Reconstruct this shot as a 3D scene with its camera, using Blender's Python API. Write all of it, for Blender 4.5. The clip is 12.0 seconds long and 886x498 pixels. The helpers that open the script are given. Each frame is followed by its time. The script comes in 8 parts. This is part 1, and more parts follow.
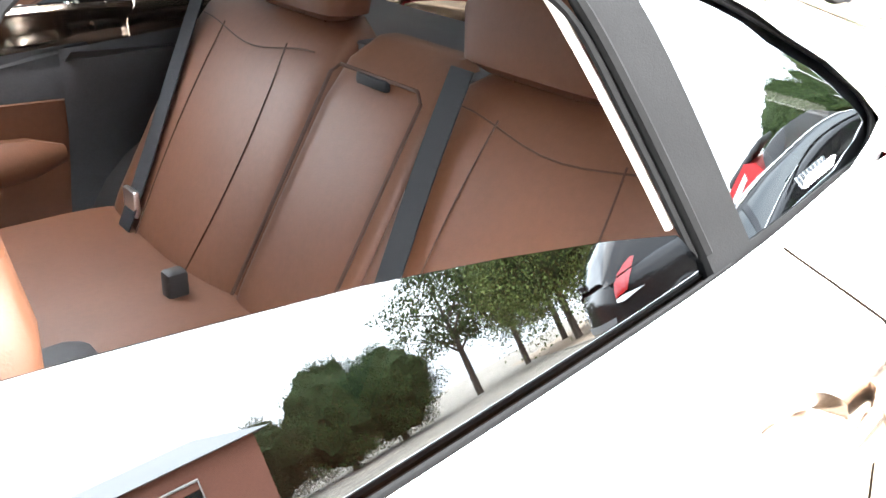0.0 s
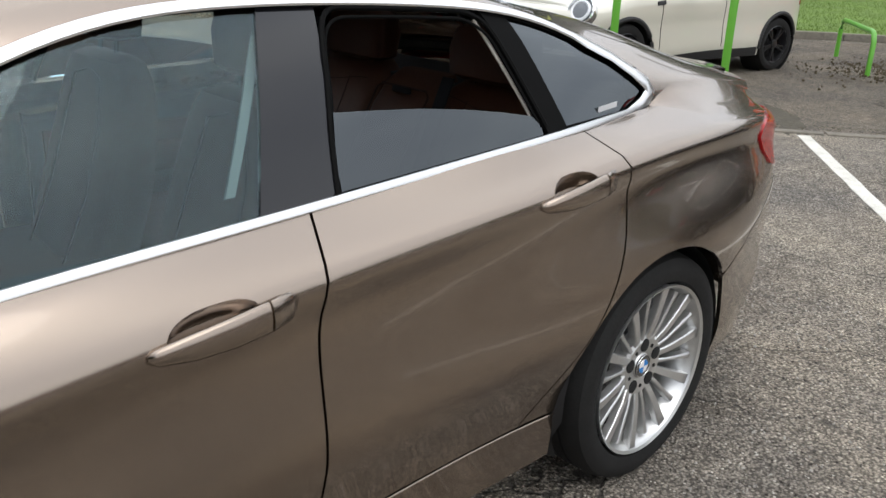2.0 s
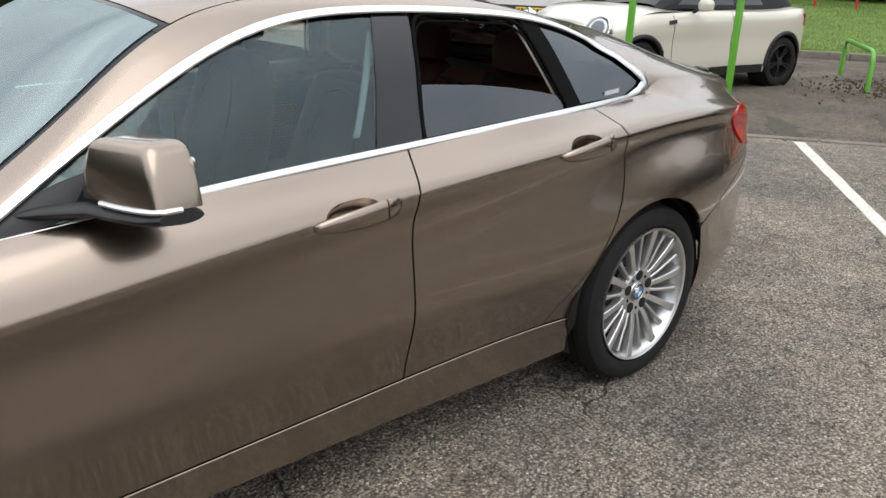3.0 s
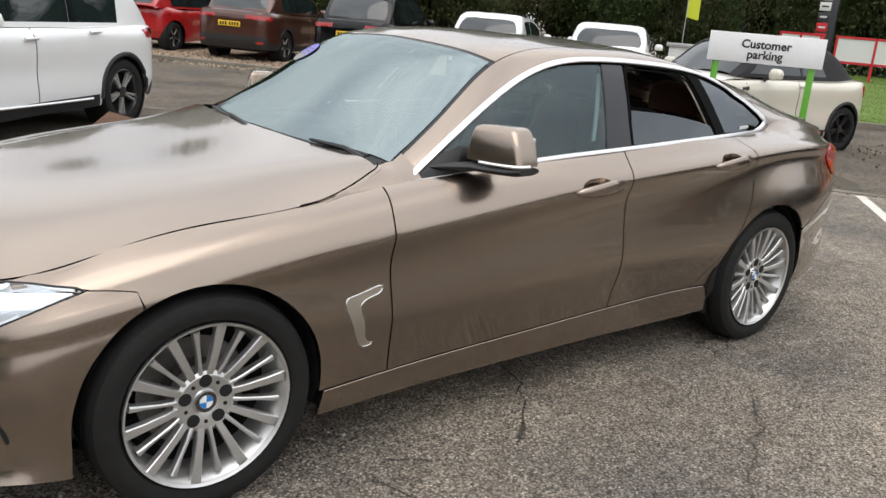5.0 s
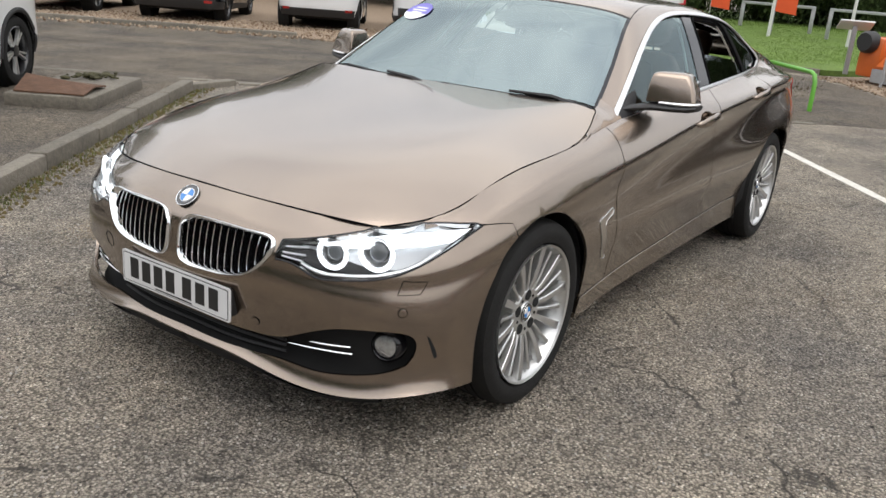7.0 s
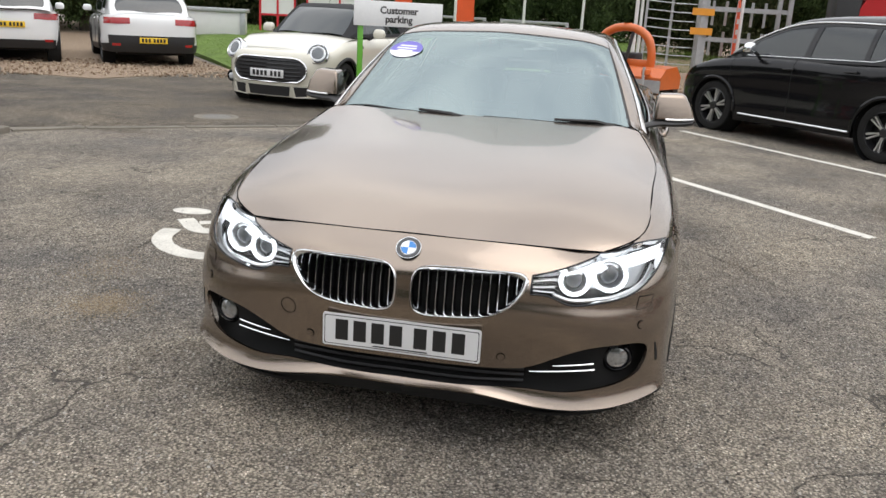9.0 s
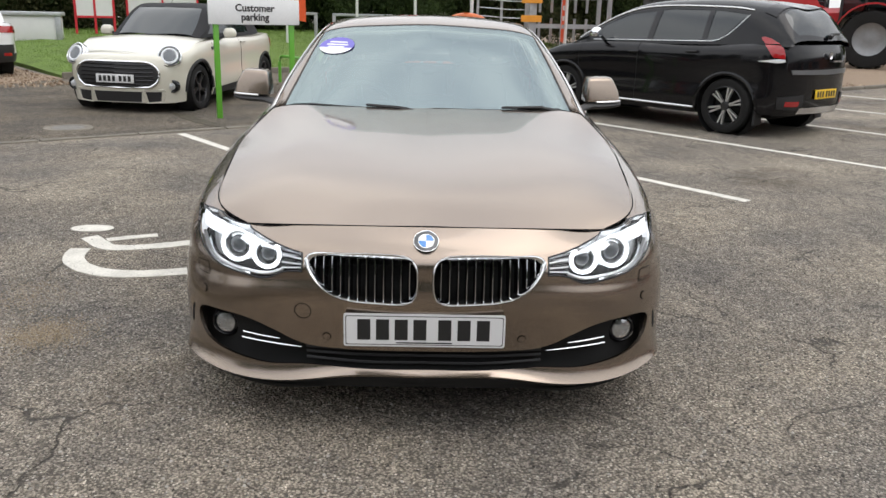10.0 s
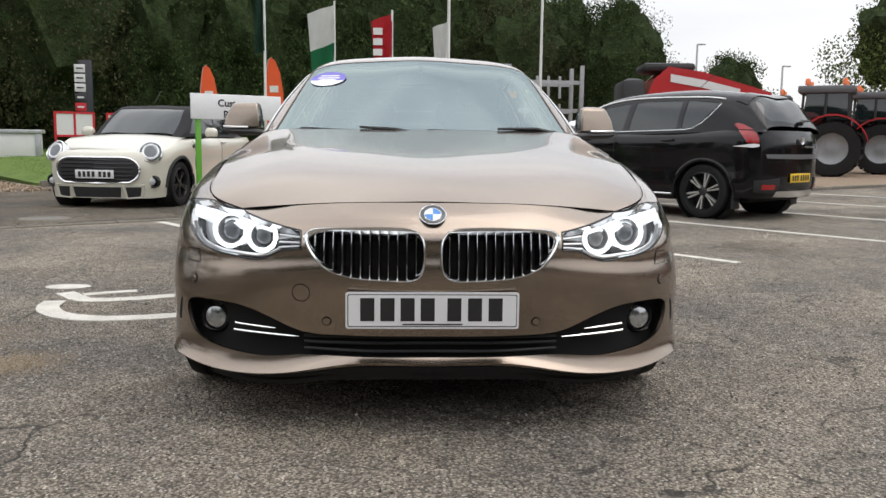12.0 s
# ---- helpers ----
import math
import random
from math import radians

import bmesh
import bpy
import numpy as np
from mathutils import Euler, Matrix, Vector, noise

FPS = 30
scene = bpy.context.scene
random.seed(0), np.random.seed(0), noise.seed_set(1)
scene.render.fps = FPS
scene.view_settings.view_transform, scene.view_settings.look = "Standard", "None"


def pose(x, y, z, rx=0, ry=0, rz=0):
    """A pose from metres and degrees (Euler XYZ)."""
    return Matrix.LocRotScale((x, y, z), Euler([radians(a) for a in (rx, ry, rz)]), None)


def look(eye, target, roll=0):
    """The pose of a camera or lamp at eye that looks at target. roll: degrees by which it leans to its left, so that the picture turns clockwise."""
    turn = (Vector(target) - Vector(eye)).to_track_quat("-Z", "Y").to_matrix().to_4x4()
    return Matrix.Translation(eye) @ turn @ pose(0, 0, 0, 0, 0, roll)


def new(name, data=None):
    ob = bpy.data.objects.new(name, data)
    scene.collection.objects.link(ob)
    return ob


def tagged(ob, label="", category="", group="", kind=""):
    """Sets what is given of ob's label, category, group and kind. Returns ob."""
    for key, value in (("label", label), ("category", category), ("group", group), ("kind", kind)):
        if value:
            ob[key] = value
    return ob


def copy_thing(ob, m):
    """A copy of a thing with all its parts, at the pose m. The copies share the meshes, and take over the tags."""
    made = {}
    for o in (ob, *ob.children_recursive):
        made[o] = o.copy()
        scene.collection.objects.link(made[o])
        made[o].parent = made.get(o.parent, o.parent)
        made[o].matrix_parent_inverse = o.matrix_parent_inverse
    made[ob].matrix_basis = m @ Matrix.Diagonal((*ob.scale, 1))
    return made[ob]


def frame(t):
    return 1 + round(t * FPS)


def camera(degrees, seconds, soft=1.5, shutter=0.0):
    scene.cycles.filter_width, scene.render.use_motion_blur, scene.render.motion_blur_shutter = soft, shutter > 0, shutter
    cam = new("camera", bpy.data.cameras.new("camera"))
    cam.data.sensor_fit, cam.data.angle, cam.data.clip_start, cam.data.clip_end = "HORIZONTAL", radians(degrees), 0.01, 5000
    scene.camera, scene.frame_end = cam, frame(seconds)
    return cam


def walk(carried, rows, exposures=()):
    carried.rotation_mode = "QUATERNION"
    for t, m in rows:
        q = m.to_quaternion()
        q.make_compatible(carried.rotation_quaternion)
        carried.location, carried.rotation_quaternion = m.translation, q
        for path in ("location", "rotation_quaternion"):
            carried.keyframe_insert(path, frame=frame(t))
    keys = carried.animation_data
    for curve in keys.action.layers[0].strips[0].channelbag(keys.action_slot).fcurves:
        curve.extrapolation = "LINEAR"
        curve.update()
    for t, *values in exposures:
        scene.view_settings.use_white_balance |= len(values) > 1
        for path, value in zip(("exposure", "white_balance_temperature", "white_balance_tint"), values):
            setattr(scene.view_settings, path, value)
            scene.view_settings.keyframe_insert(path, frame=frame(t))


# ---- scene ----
cam = camera(55.5, 12.0)
EXPOSURES = [(0, 4.55, 6350, 10), (0.3, 2.45, 6250, 10), (0.6, 1.4, 6200, 10), (1.0, 0.58, 6230, 10), (1.5, 0.14, 6200, 10), (2.5, 0.14, 6250, 10), (5.0, 0.15, 6440, 11), (7.0, 0.10, 6440, 11), (10.0, 0.05, 6400, 11), (12.0, -0.03, 6420, 11)]
PATH = [
    (0, (-1.819, 1.06, 1.346), (-3.063, -0.233, 0.463), 3.5),
    (0.3, (-1.744, 1.173, 1.353), (-2.974, -0.15, 0.495), 2.4),
    (0.5, (-1.656, 1.254, 1.355), (-2.9, -0.071, 0.522), 2.5),
    (0.8, (-1.516, 1.394, 1.366), (-2.776, 0.074, 0.549), 2.5),
    (1, (-1.427, 1.461, 1.375), (-2.719, 0.158, 0.58), 2.8),
    (1.5, (-1.209, 1.711, 1.401), (-2.511, 0.392, 0.649), 2.5),
    (2, (-0.958, 1.95, 1.435), (-2.264, 0.61, 0.729), 2.0),
    (2.5, (-0.648, 2.188, 1.451), (-1.951, 0.838, 0.759), 2.1),
    (2.7, (-0.536, 2.297, 1.46), (-1.832, 0.936, 0.774), 2.1),
    (4.3, (0.425, 2.871, 1.443), (-0.83, 1.416, 0.889), 4.7),
    (4.5, (0.538, 2.907, 1.454), (-0.719, 1.453, 0.903), 5.1),
    (5, (0.925, 2.903, 1.447), (-0.318, 1.434, 0.903), 4.9),
    (5.5, (1.335, 2.783, 1.442), (0.104, 1.32, 0.854), 4.0),
    (6, (1.738, 2.586, 1.44), (0.426, 1.219, 0.797), 4.9),
    (6.5, (2.149, 2.371, 1.438), (0.691, 1.165, 0.79), 5.8),
    (7, (2.416, 2.076, 1.422), (0.833, 1.027, 0.793), 4.6),
    (7.5, (2.704, 1.754, 1.439), (1.013, 0.869, 0.842), 4.4),
    (7.7, (2.831, 1.603, 1.447), (1.099, 0.795, 0.858), 4.8),
    (9.3, (3.283, 0.349, 1.411), (1.372, 0.123, 0.866), 2.4),
    (9.5, (3.293, 0.213, 1.393), (1.374, 0.076, 0.847), 1.9),
    (10, (3.347, -0.005, 1.406), (1.423, 0.039, 0.859), 1.4),
    (10.5, (3.278, -0.077, 1.275), (1.34, 0.025, 0.79), 1.0),
    (11, (3.25, -0.085, 0.932), (1.277, 0.014, 0.619), 0.6),
    (11.5, (3.264, -0.082, 0.914), (1.282, 0.003, 0.662), 0.6),
    (12, (3.288, -0.095, 0.91), (1.307, 0.004, 0.659), 0.7),
]
walk(cam, [(t, look(eye, target, roll)) for t, eye, target, roll in PATH], EXPOSURES)


# ---- sky and sun: a bright cloudy day ----
SUN_ELEVATION, SUN_TURN = 62.0, 62.0
world = bpy.data.worlds.new("sky")
scene.world = world
world.use_nodes = True
wt = world.node_tree
bg = wt.nodes["Background"]
sky = wt.nodes.new("ShaderNodeTexSky")
sky.sky_type, sky.sun_disc = "NISHITA", False
sky.sun_elevation, sky.sun_rotation = radians(SUN_ELEVATION), radians(90 - SUN_TURN)
sky.dust_density, sky.air_density = 3.0, 1.0
wc = wt.nodes.new("ShaderNodeTexCoord")
wm = wt.nodes.new("ShaderNodeMapping")
wm.inputs["Scale"].default_value = (1.0, 1.0, 2.6)
wn = wt.nodes.new("ShaderNodeTexNoise")
wn.inputs["Scale"].default_value, wn.inputs["Detail"].default_value, wn.inputs["Roughness"].default_value, wn.inputs["Distortion"].default_value = 1.7, 5.0, 0.5, 0.25
wr = wt.nodes.new("ShaderNodeValToRGB")
wr.color_ramp.elements[0].position, wr.color_ramp.elements[0].color = 0.32, (6.2, 6.4, 6.8, 1)
wr.color_ramp.elements[1].position, wr.color_ramp.elements[1].color = 0.66, (10.6, 10.6, 10.4, 1)
wx = wt.nodes.new("ShaderNodeMix")
wx.data_type = "RGBA"
wx.inputs["Factor"].default_value = 0.9
wt.links.new(wc.outputs["Generated"], wm.inputs["Vector"])
wt.links.new(wm.outputs[0], wn.inputs["Vector"])
wt.links.new(wn.outputs["Fac"], wr.inputs[0])
wt.links.new(sky.outputs[0], wx.inputs[6])
wt.links.new(wr.outputs[0], wx.inputs[7])
wz = wt.nodes.new("ShaderNodeSeparateXYZ")
wg = wt.nodes.new("ShaderNodeMapRange")
wg.inputs["To Min"].default_value, wg.inputs["To Max"].default_value = 0.66, 1.50
ws = wt.nodes.new("ShaderNodeVectorMath")
ws.operation = "SCALE"
wt.links.new(wc.outputs["Generated"], wz.inputs[0])
wt.links.new(wz.outputs["Z"], wg.inputs["Value"])
wt.links.new(wx.outputs[2], ws.inputs[0])
wt.links.new(wg.outputs[0], ws.inputs["Scale"])
wt.links.new(ws.outputs[0], bg.inputs["Color"])
bg.inputs["Strength"].default_value = 0.15
sun = new("sun", bpy.data.lights.new("sun", "SUN"))
sun.data.energy, sun.data.angle, sun.data.color = 0.8, radians(50), (1.0, 0.95, 0.88)
sun.matrix_basis = look((0, 0, 20), Vector((0, 0, 20)) - Vector((math.cos(radians(SUN_TURN)) * math.cos(radians(SUN_ELEVATION)), math.sin(radians(SUN_TURN)) * math.cos(radians(SUN_ELEVATION)), math.sin(radians(SUN_ELEVATION)))))


# ---- small building helpers ----
def natural_cubic(knots, values, at):
    """Natural cubic spline through values (n, d) at knots, read at the places `at`."""
    t, p, q = np.asarray(knots, float), np.asarray(values, float), np.asarray(at, float)
    n = len(t)
    h = np.diff(t)
    a = np.zeros((n, n))
    r = np.zeros((n, p.shape[1]))
    a[0, 0] = a[-1, -1] = 1
    for i in range(1, n - 1):
        a[i, i - 1:i + 2] = h[i - 1], 2 * (h[i - 1] + h[i]), h[i]
        r[i] = 6 * ((p[i + 1] - p[i]) / h[i] - (p[i] - p[i - 1]) / h[i - 1])
    m = np.linalg.solve(a, r)
    k = np.clip(np.searchsorted(t, q) - 1, 0, n - 2)
    s, e = (q - t[k])[:, None], (t[k + 1] - q)[:, None]
    hk = h[k][:, None]
    return (m[k] * e ** 3 + m[k + 1] * s ** 3) / (6 * hk) + (p[k] / hk - m[k] * hk / 6) * e + (p[k + 1] / hk - m[k + 1] * hk / 6) * s


def curve_through(points, count, closed=False):
    """Count points along a smooth curve through the given ones."""
    p = np.asarray(points, float)
    if closed:
        n = len(p)
        p = np.vstack([p[-3:], p, p[:4]])
    t = np.concatenate([[0], np.cumsum(np.maximum(1e-6, np.linalg.norm(np.diff(p, axis=0), axis=1)) ** 0.7)])
    if closed:
        return natural_cubic(t, p, np.linspace(t[3], t[3 + n], count, endpoint=False))
    return natural_cubic(t, p, np.linspace(0, t[-1], count))


class Chart:
    """A smooth sheet through lines[row][station]; (u, v) run in metres along the stations and across the rows."""

    def __init__(self, lines, mirror_ends=(False, False), to_centre=False):
        c = np.array(lines, float)
        flip = np.array([1, -1, 1.0])
        own = len(c)
        if to_centre:
            c = np.concatenate([c, c[-2:-4:-1] * flip])
        lead, tail = (c[:, 3:0:-1] * flip if mirror_ends[0] else c[:, :0]), (c[:, -2:-5:-1] * flip if mirror_ends[1] else c[:, :0])
        self.c = np.concatenate([lead, c, tail], axis=1)
        ku = np.linalg.norm(np.diff(self.c, axis=1), axis=2).mean(axis=0)
        ku = np.concatenate([[0], np.cumsum(ku)])
        self.ku = ku - ku[lead.shape[1]]
        self.kv = np.concatenate([[0], np.cumsum(np.linalg.norm(np.diff(c, axis=0), axis=2).mean(axis=1))])
        every = self.kv
        self.kv = every[:own]
        self.u = self.ku[lead.shape[1]:lead.shape[1] + c.shape[1]]
        k, m, _ = self.c.shape
        self.gu = np.linspace(self.ku[0], self.ku[-1], 900)
        fine = natural_cubic(self.ku, self.c.transpose(1, 0, 2).reshape(m, -1), self.gu).reshape(-1, k, 3)
        self.gv = np.linspace(0, self.kv[-1], 160)
        self.grid = natural_cubic(every, fine.transpose(1, 0, 2).reshape(k, -1), self.gv).reshape(160, 900, 3)
        du = np.gradient(self.grid, axis=1)
        dv = np.gradient(self.grid, axis=0)
        nn = np.cross(du, dv)
        if to_centre:
            nn[-1, :, 1] = 0
        self.nrm = nn / np.maximum(1e-9, np.linalg.norm(nn, axis=2, keepdims=True))

    def sample(self, field, uv):
        uv = np.asarray(uv, float)
        a = np.clip((uv[:, 0] - self.gu[0]) / (self.gu[-1] - self.gu[0]) * 899, 0, 898.999)
        b = np.clip(uv[:, 1] / self.gv[-1] * 159, 0, 158.999)
        i, j = a.astype(int), b.astype(int)
        s, t = (a - i)[:, None], (b - j)[:, None]
        return (field[j, i] * (1 - s) + field[j, i + 1] * s) * (1 - t) + (field[j + 1, i] * (1 - s) + field[j + 1, i + 1] * s) * t

    def at(self, uv):
        return self.sample(self.grid, uv)

    def normal(self, uv):
        n = self.sample(self.nrm, uv)
        return n / np.maximum(1e-9, np.linalg.norm(n, axis=1, keepdims=True))

    def find(self, points, axes, u0=None, u1=None):
        """(u, v) of points given by two coordinates, axes 0 x, 1 y, 2 z, between stations u0 and u1."""
        lo = 0 if u0 is None else int(np.searchsorted(self.gu, u0))
        hi = 900 if u1 is None else int(np.searchsorted(self.gu, u1))
        sub = self.grid[:, lo:hi][:, :, list(axes)]
        out = []
        for p in np.asarray(points, float):
            d = ((sub - p) ** 2).sum(axis=2)
            j, i = np.unravel_index(np.argmin(d), d.shape)
            j0, i0 = min(max(j, 1), 158), min(max(i + lo, 1), 898)
            c = self.grid[j0, i0][list(axes)]
            ju = (self.grid[j0, i0 + 1] - self.grid[j0, i0 - 1])[list(axes)] / 2
            jv = (self.grid[j0 + 1, i0] - self.grid[j0 - 1, i0])[list(axes)] / 2
            m = np.array([ju, jv]).T
            step = np.linalg.solve(m, p - c) if abs(np.linalg.det(m)) > 1e-9 else np.zeros(2)
            step = np.clip(step, -1.5, 1.5)
            out.append((self.gu[0] + (i0 + step[0]) / 899 * (self.gu[-1] - self.gu[0]), (j0 + step[1]) / 159 * self.gv[-1]))
        out = np.array(out)
        out[:, 1] = np.clip(out[:, 1], 0, self.gv[-1])
        return out


def resampled(loop, step):
    p = np.asarray(loop, float)
    out = []
    for a, b in zip(p, np.roll(p, -1, axis=0)):
        n = max(1, int(round(np.linalg.norm(b - a) / step)))
        out.extend(a + (b - a) * k / n for k in range(n))
    return np.array(out)


def inside(poly, pts):
    x, y = pts[:, 0], pts[:, 1]
    res = np.zeros(len(pts), bool)
    for (x0, y0), (x1, y1) in zip(poly, np.roll(poly, -1, axis=0)):
        if y0 != y1:
            res ^= ((y0 > y) != (y1 > y)) & (x < (x1 - x0) * (y - y0) / (y1 - y0) + x0)
    return res


def sheet(chart, loop, holes=(), step=0.03, lift=0.0, rim=0.012, side=1):
    """Vertices, normals and faces of the piece of a chart inside loop and outside holes, its edges turned in by rim. side -1: on the car's other side."""
    loops = [resampled(l, step) for l in (loop, *holes)]
    lo, hi = loops[0].min(axis=0), loops[0].max(axis=0)
    gx = np.arange(lo[0] + step / 2, hi[0], step)
    gy = np.arange(lo[1] + step / 2, hi[1], step * 0.8)
    g = np.array(np.meshgrid(gx, gy)).reshape(2, -1).T
    keep = inside(loops[0], g)
    for l in loops[1:]:
        keep &= ~inside(l, g)
    g = g[keep]
    rimpts = np.vstack(loops)
    if len(g):
        near = np.array([((rimpts - p) ** 2).sum(axis=1).min() for p in g])
        g = g[near > (0.45 * step) ** 2]
    pts = np.vstack([rimpts, g]) if len(g) else rimpts
    edges, at = [], 0
    for l in loops:
        edges += [(at + i, at + (i + 1) % len(l)) for i in range(len(l))]
        at += len(l)
    from mathutils import geometry
    co, ed, fa, ov, oe, of = geometry.delaunay_2d_cdt([Vector(p) for p in pts], edges, [], 0, 1e-6)
    uv = np.array([tuple(c) for c in co])
    cent = np.array([uv[list(f)].mean(axis=0) for f in fa])
    ok = inside(loops[0], cent)
    for l in loops[1:]:
        ok &= ~inside(l, cent)
    faces = []
    for f, k in zip(fa, ok):
        if k:
            a, b, c = uv[f[0]], uv[f[1]], uv[f[2]]
            faces.append(tuple(f) if (b[0] - a[0]) * (c[1] - a[1]) - (b[1] - a[1]) * (c[0] - a[0]) > 0 else tuple(reversed(f)))
    p, n = chart.at(uv), chart.normal(uv)
    if callable(lift):
        rise = lift(uv)
        e = 1e-3
        tu = chart.at(uv + (e, 0)) + chart.normal(uv + (e, 0)) * lift(uv + (e, 0))[:, None]
        tv = chart.at(uv + (0, e)) + chart.normal(uv + (0, e)) * lift(uv + (0, e))[:, None]
        p = p + n * rise[:, None]
        n = np.cross(tu - p, tv - p)
        n = n / np.maximum(1e-12, np.linalg.norm(n, axis=1, keepdims=True))
    else:
        p = p + n * lift
    verts, norms = list(p), list(n)
    if rim:
        first = {}
        for k, o in enumerate(ov):
            for i in o:
                first[i] = k
        start = 0
        for l in loops:
            ids = [first[start + i] for i in range(len(l)) if start + i in first]
            start += len(l)
            base = len(verts)
            ccw = ((l[:, 0] * np.roll(l[:, 1], -1) - np.roll(l[:, 0], -1) * l[:, 1]).sum() > 0)
            if l is not loops[0]:
                ccw = not ccw
            m = len(ids)
            for a in range(m):
                k, k2 = ids[a], ids[(a + 1) % m]
                tang = p[k2] - p[ids[a - 1]]
                out = np.cross(tang, n[k]) * (1 if ccw else -1)
                out = out / max(1e-9, np.linalg.norm(out))
                verts += [p[k], p[k] - n[k] * rim]
                norms += [out, out]
            for a in range(m):
                b = (a + 1) % m
                q = (base + 2 * a, base + 2 * a + 1, base + 2 * b + 1, base + 2 * b)
                faces.append(q if ccw else tuple(reversed(q)))
    verts, norms = np.array(verts), np.array(norms)
    if side < 0:
        verts, norms = verts * (1, -1, 1), norms * (1, -1, 1)
        faces = [tuple(reversed(f)) for f in faces]
    return verts, norms, faces


def joined(pieces):
    v, n, f, at = [], [], [], 0
    for a, b, c in pieces:
        v.append(a), n.append(b)
        f += [tuple(i + at for i in q) for q in c]
        at += len(a)
    return np.vstack(v), np.vstack(n), f


def skin(name, pieces, material, parent, label=""):
    """Sheets joined into one mesh object with the smooth normals of their charts."""
    v, n, f = joined(pieces)
    me = bpy.data.meshes.new(name)
    me.from_pydata([tuple(p) for p in v], [], f)
    me.polygons.foreach_set("use_smooth", [True] * len(me.polygons))
    me.normals_split_custom_set_from_vertices([tuple(a) for a in n])
    me.materials.append(material)
    ob = new(name, me)
    ob.parent = parent
    return tagged(ob, label)


def part(name, bm, material, parent=None, label="", smooth=True, angle=40):
    """Links a bmesh as one mesh object under a thing or a part."""
    me = bpy.data.meshes.new(name)
    bmesh.ops.recalc_face_normals(bm, faces=bm.faces)
    bm.to_mesh(me)
    bm.free()
    if smooth:
        me.polygons.foreach_set("use_smooth", [True] * len(me.polygons))
        me.set_sharp_from_angle(angle=radians(angle))
    me.materials.append(material)
    ob = new(name, me)
    ob.parent = parent
    return tagged(ob, label)


def thing(name, m, label, category, group="", kind=""):
    """An empty at the base of a thing."""
    ob = new(name)
    ob.empty_display_size = 0.1
    ob.matrix_basis = m
    return tagged(ob, label, category, group, kind)


def add_box(bm, x0, x1, y0, y1, z0, z1, bevel=0.0, m=None, segments=2):
    vs = [bm.verts.new((x, y, z)) for x in (x0, x1) for y in (y0, y1) for z in (z0, z1)]
    fs = [bm.faces.new([vs[i] for i in q]) for q in ((0, 1, 3, 2), (4, 6, 7, 5), (0, 4, 5, 1), (2, 3, 7, 6), (0, 2, 6, 4), (1, 5, 7, 3))]
    if bevel:
        es = list({e for f in fs for e in f.edges})
        got = bmesh.ops.bevel(bm, geom=es, offset=bevel, segments=segments, affect="EDGES", profile=0.5)
        vs = list({v for f in got["faces"] for v in f.verts} | {v for v in vs if v.is_valid})
    if m is not None:
        bmesh.ops.transform(bm, matrix=m, verts=[v for v in vs if v.is_valid])
    return vs


def boxed(*a, **k):
    bm = bmesh.new()
    add_box(bm, *a, **k)
    return bm


def add_tube(bm, points, radius, sides=8, closed=False, flat=1.0, cap=True):
    """A round bar along points; radius may be a list; flat squeezes it across."""
    p = [Vector(q) for q in points]
    n = len(p)
    rings = []
    for i in range(n):
        d = (p[(i + 1) % n] - p[i - 1]) if closed else (p[min(i + 1, n - 1)] - p[max(i - 1, 0)])
        d.normalize()
        s = d.cross(Vector((0, 0, 1)) if abs(d.z) < 0.95 else Vector((1, 0, 0))).normalized()
        w = s.cross(d)
        r = radius[i] if hasattr(radius, "__len__") else radius
        rings.append([bm.verts.new(p[i] + s * math.cos(a) * r * flat + w * math.sin(a) * r) for a in [2 * math.pi * k / sides for k in range(sides)]])
    for i in range(n if closed else n - 1):
        a, b = rings[i], rings[(i + 1) % n]
        for k in range(sides):
            bm.faces.new((a[k], a[(k + 1) % sides], b[(k + 1) % sides], b[k]))
    if not closed and cap:
        bm.faces.new(list(reversed(rings[0])))
        bm.faces.new(rings[-1])
    return rings


def tubed(*a, **k):
    bm = bmesh.new()
    add_tube(bm, *a, **k)
    return bm


def add_lathe(bm, profile, count=48, axis="y", centre=(0, 0, 0)):
    """Turns a profile of (radius, along) round an axis."""
    rings = []
    for k in range(count):
        a = 2 * math.pi * k / count
        ring = []
        for r, d in profile:
            c, s = math.cos(a) * r, math.sin(a) * r
            ring.append(bm.verts.new(Vector((c, d, s) if axis == "y" else (c, s, d) if axis == "z" else (d, c, s)) + Vector(centre)))
        rings.append(ring)
    for k in range(count):
        a, b = rings[k], rings[(k + 1) % count]
        for i in range(len(profile) - 1):
            if profile[i][0] < 1e-6 and profile[i + 1][0] < 1e-6:
                continue
            bm.faces.new((a[i], a[i + 1], b[i + 1], b[i]))
    bmesh.ops.remove_doubles(bm, verts=[v for r in rings for v in r], dist=1e-6)


def lathed(*a, **k):
    bm = bmesh.new()
    add_lathe(bm, *a, **k)
    return bm


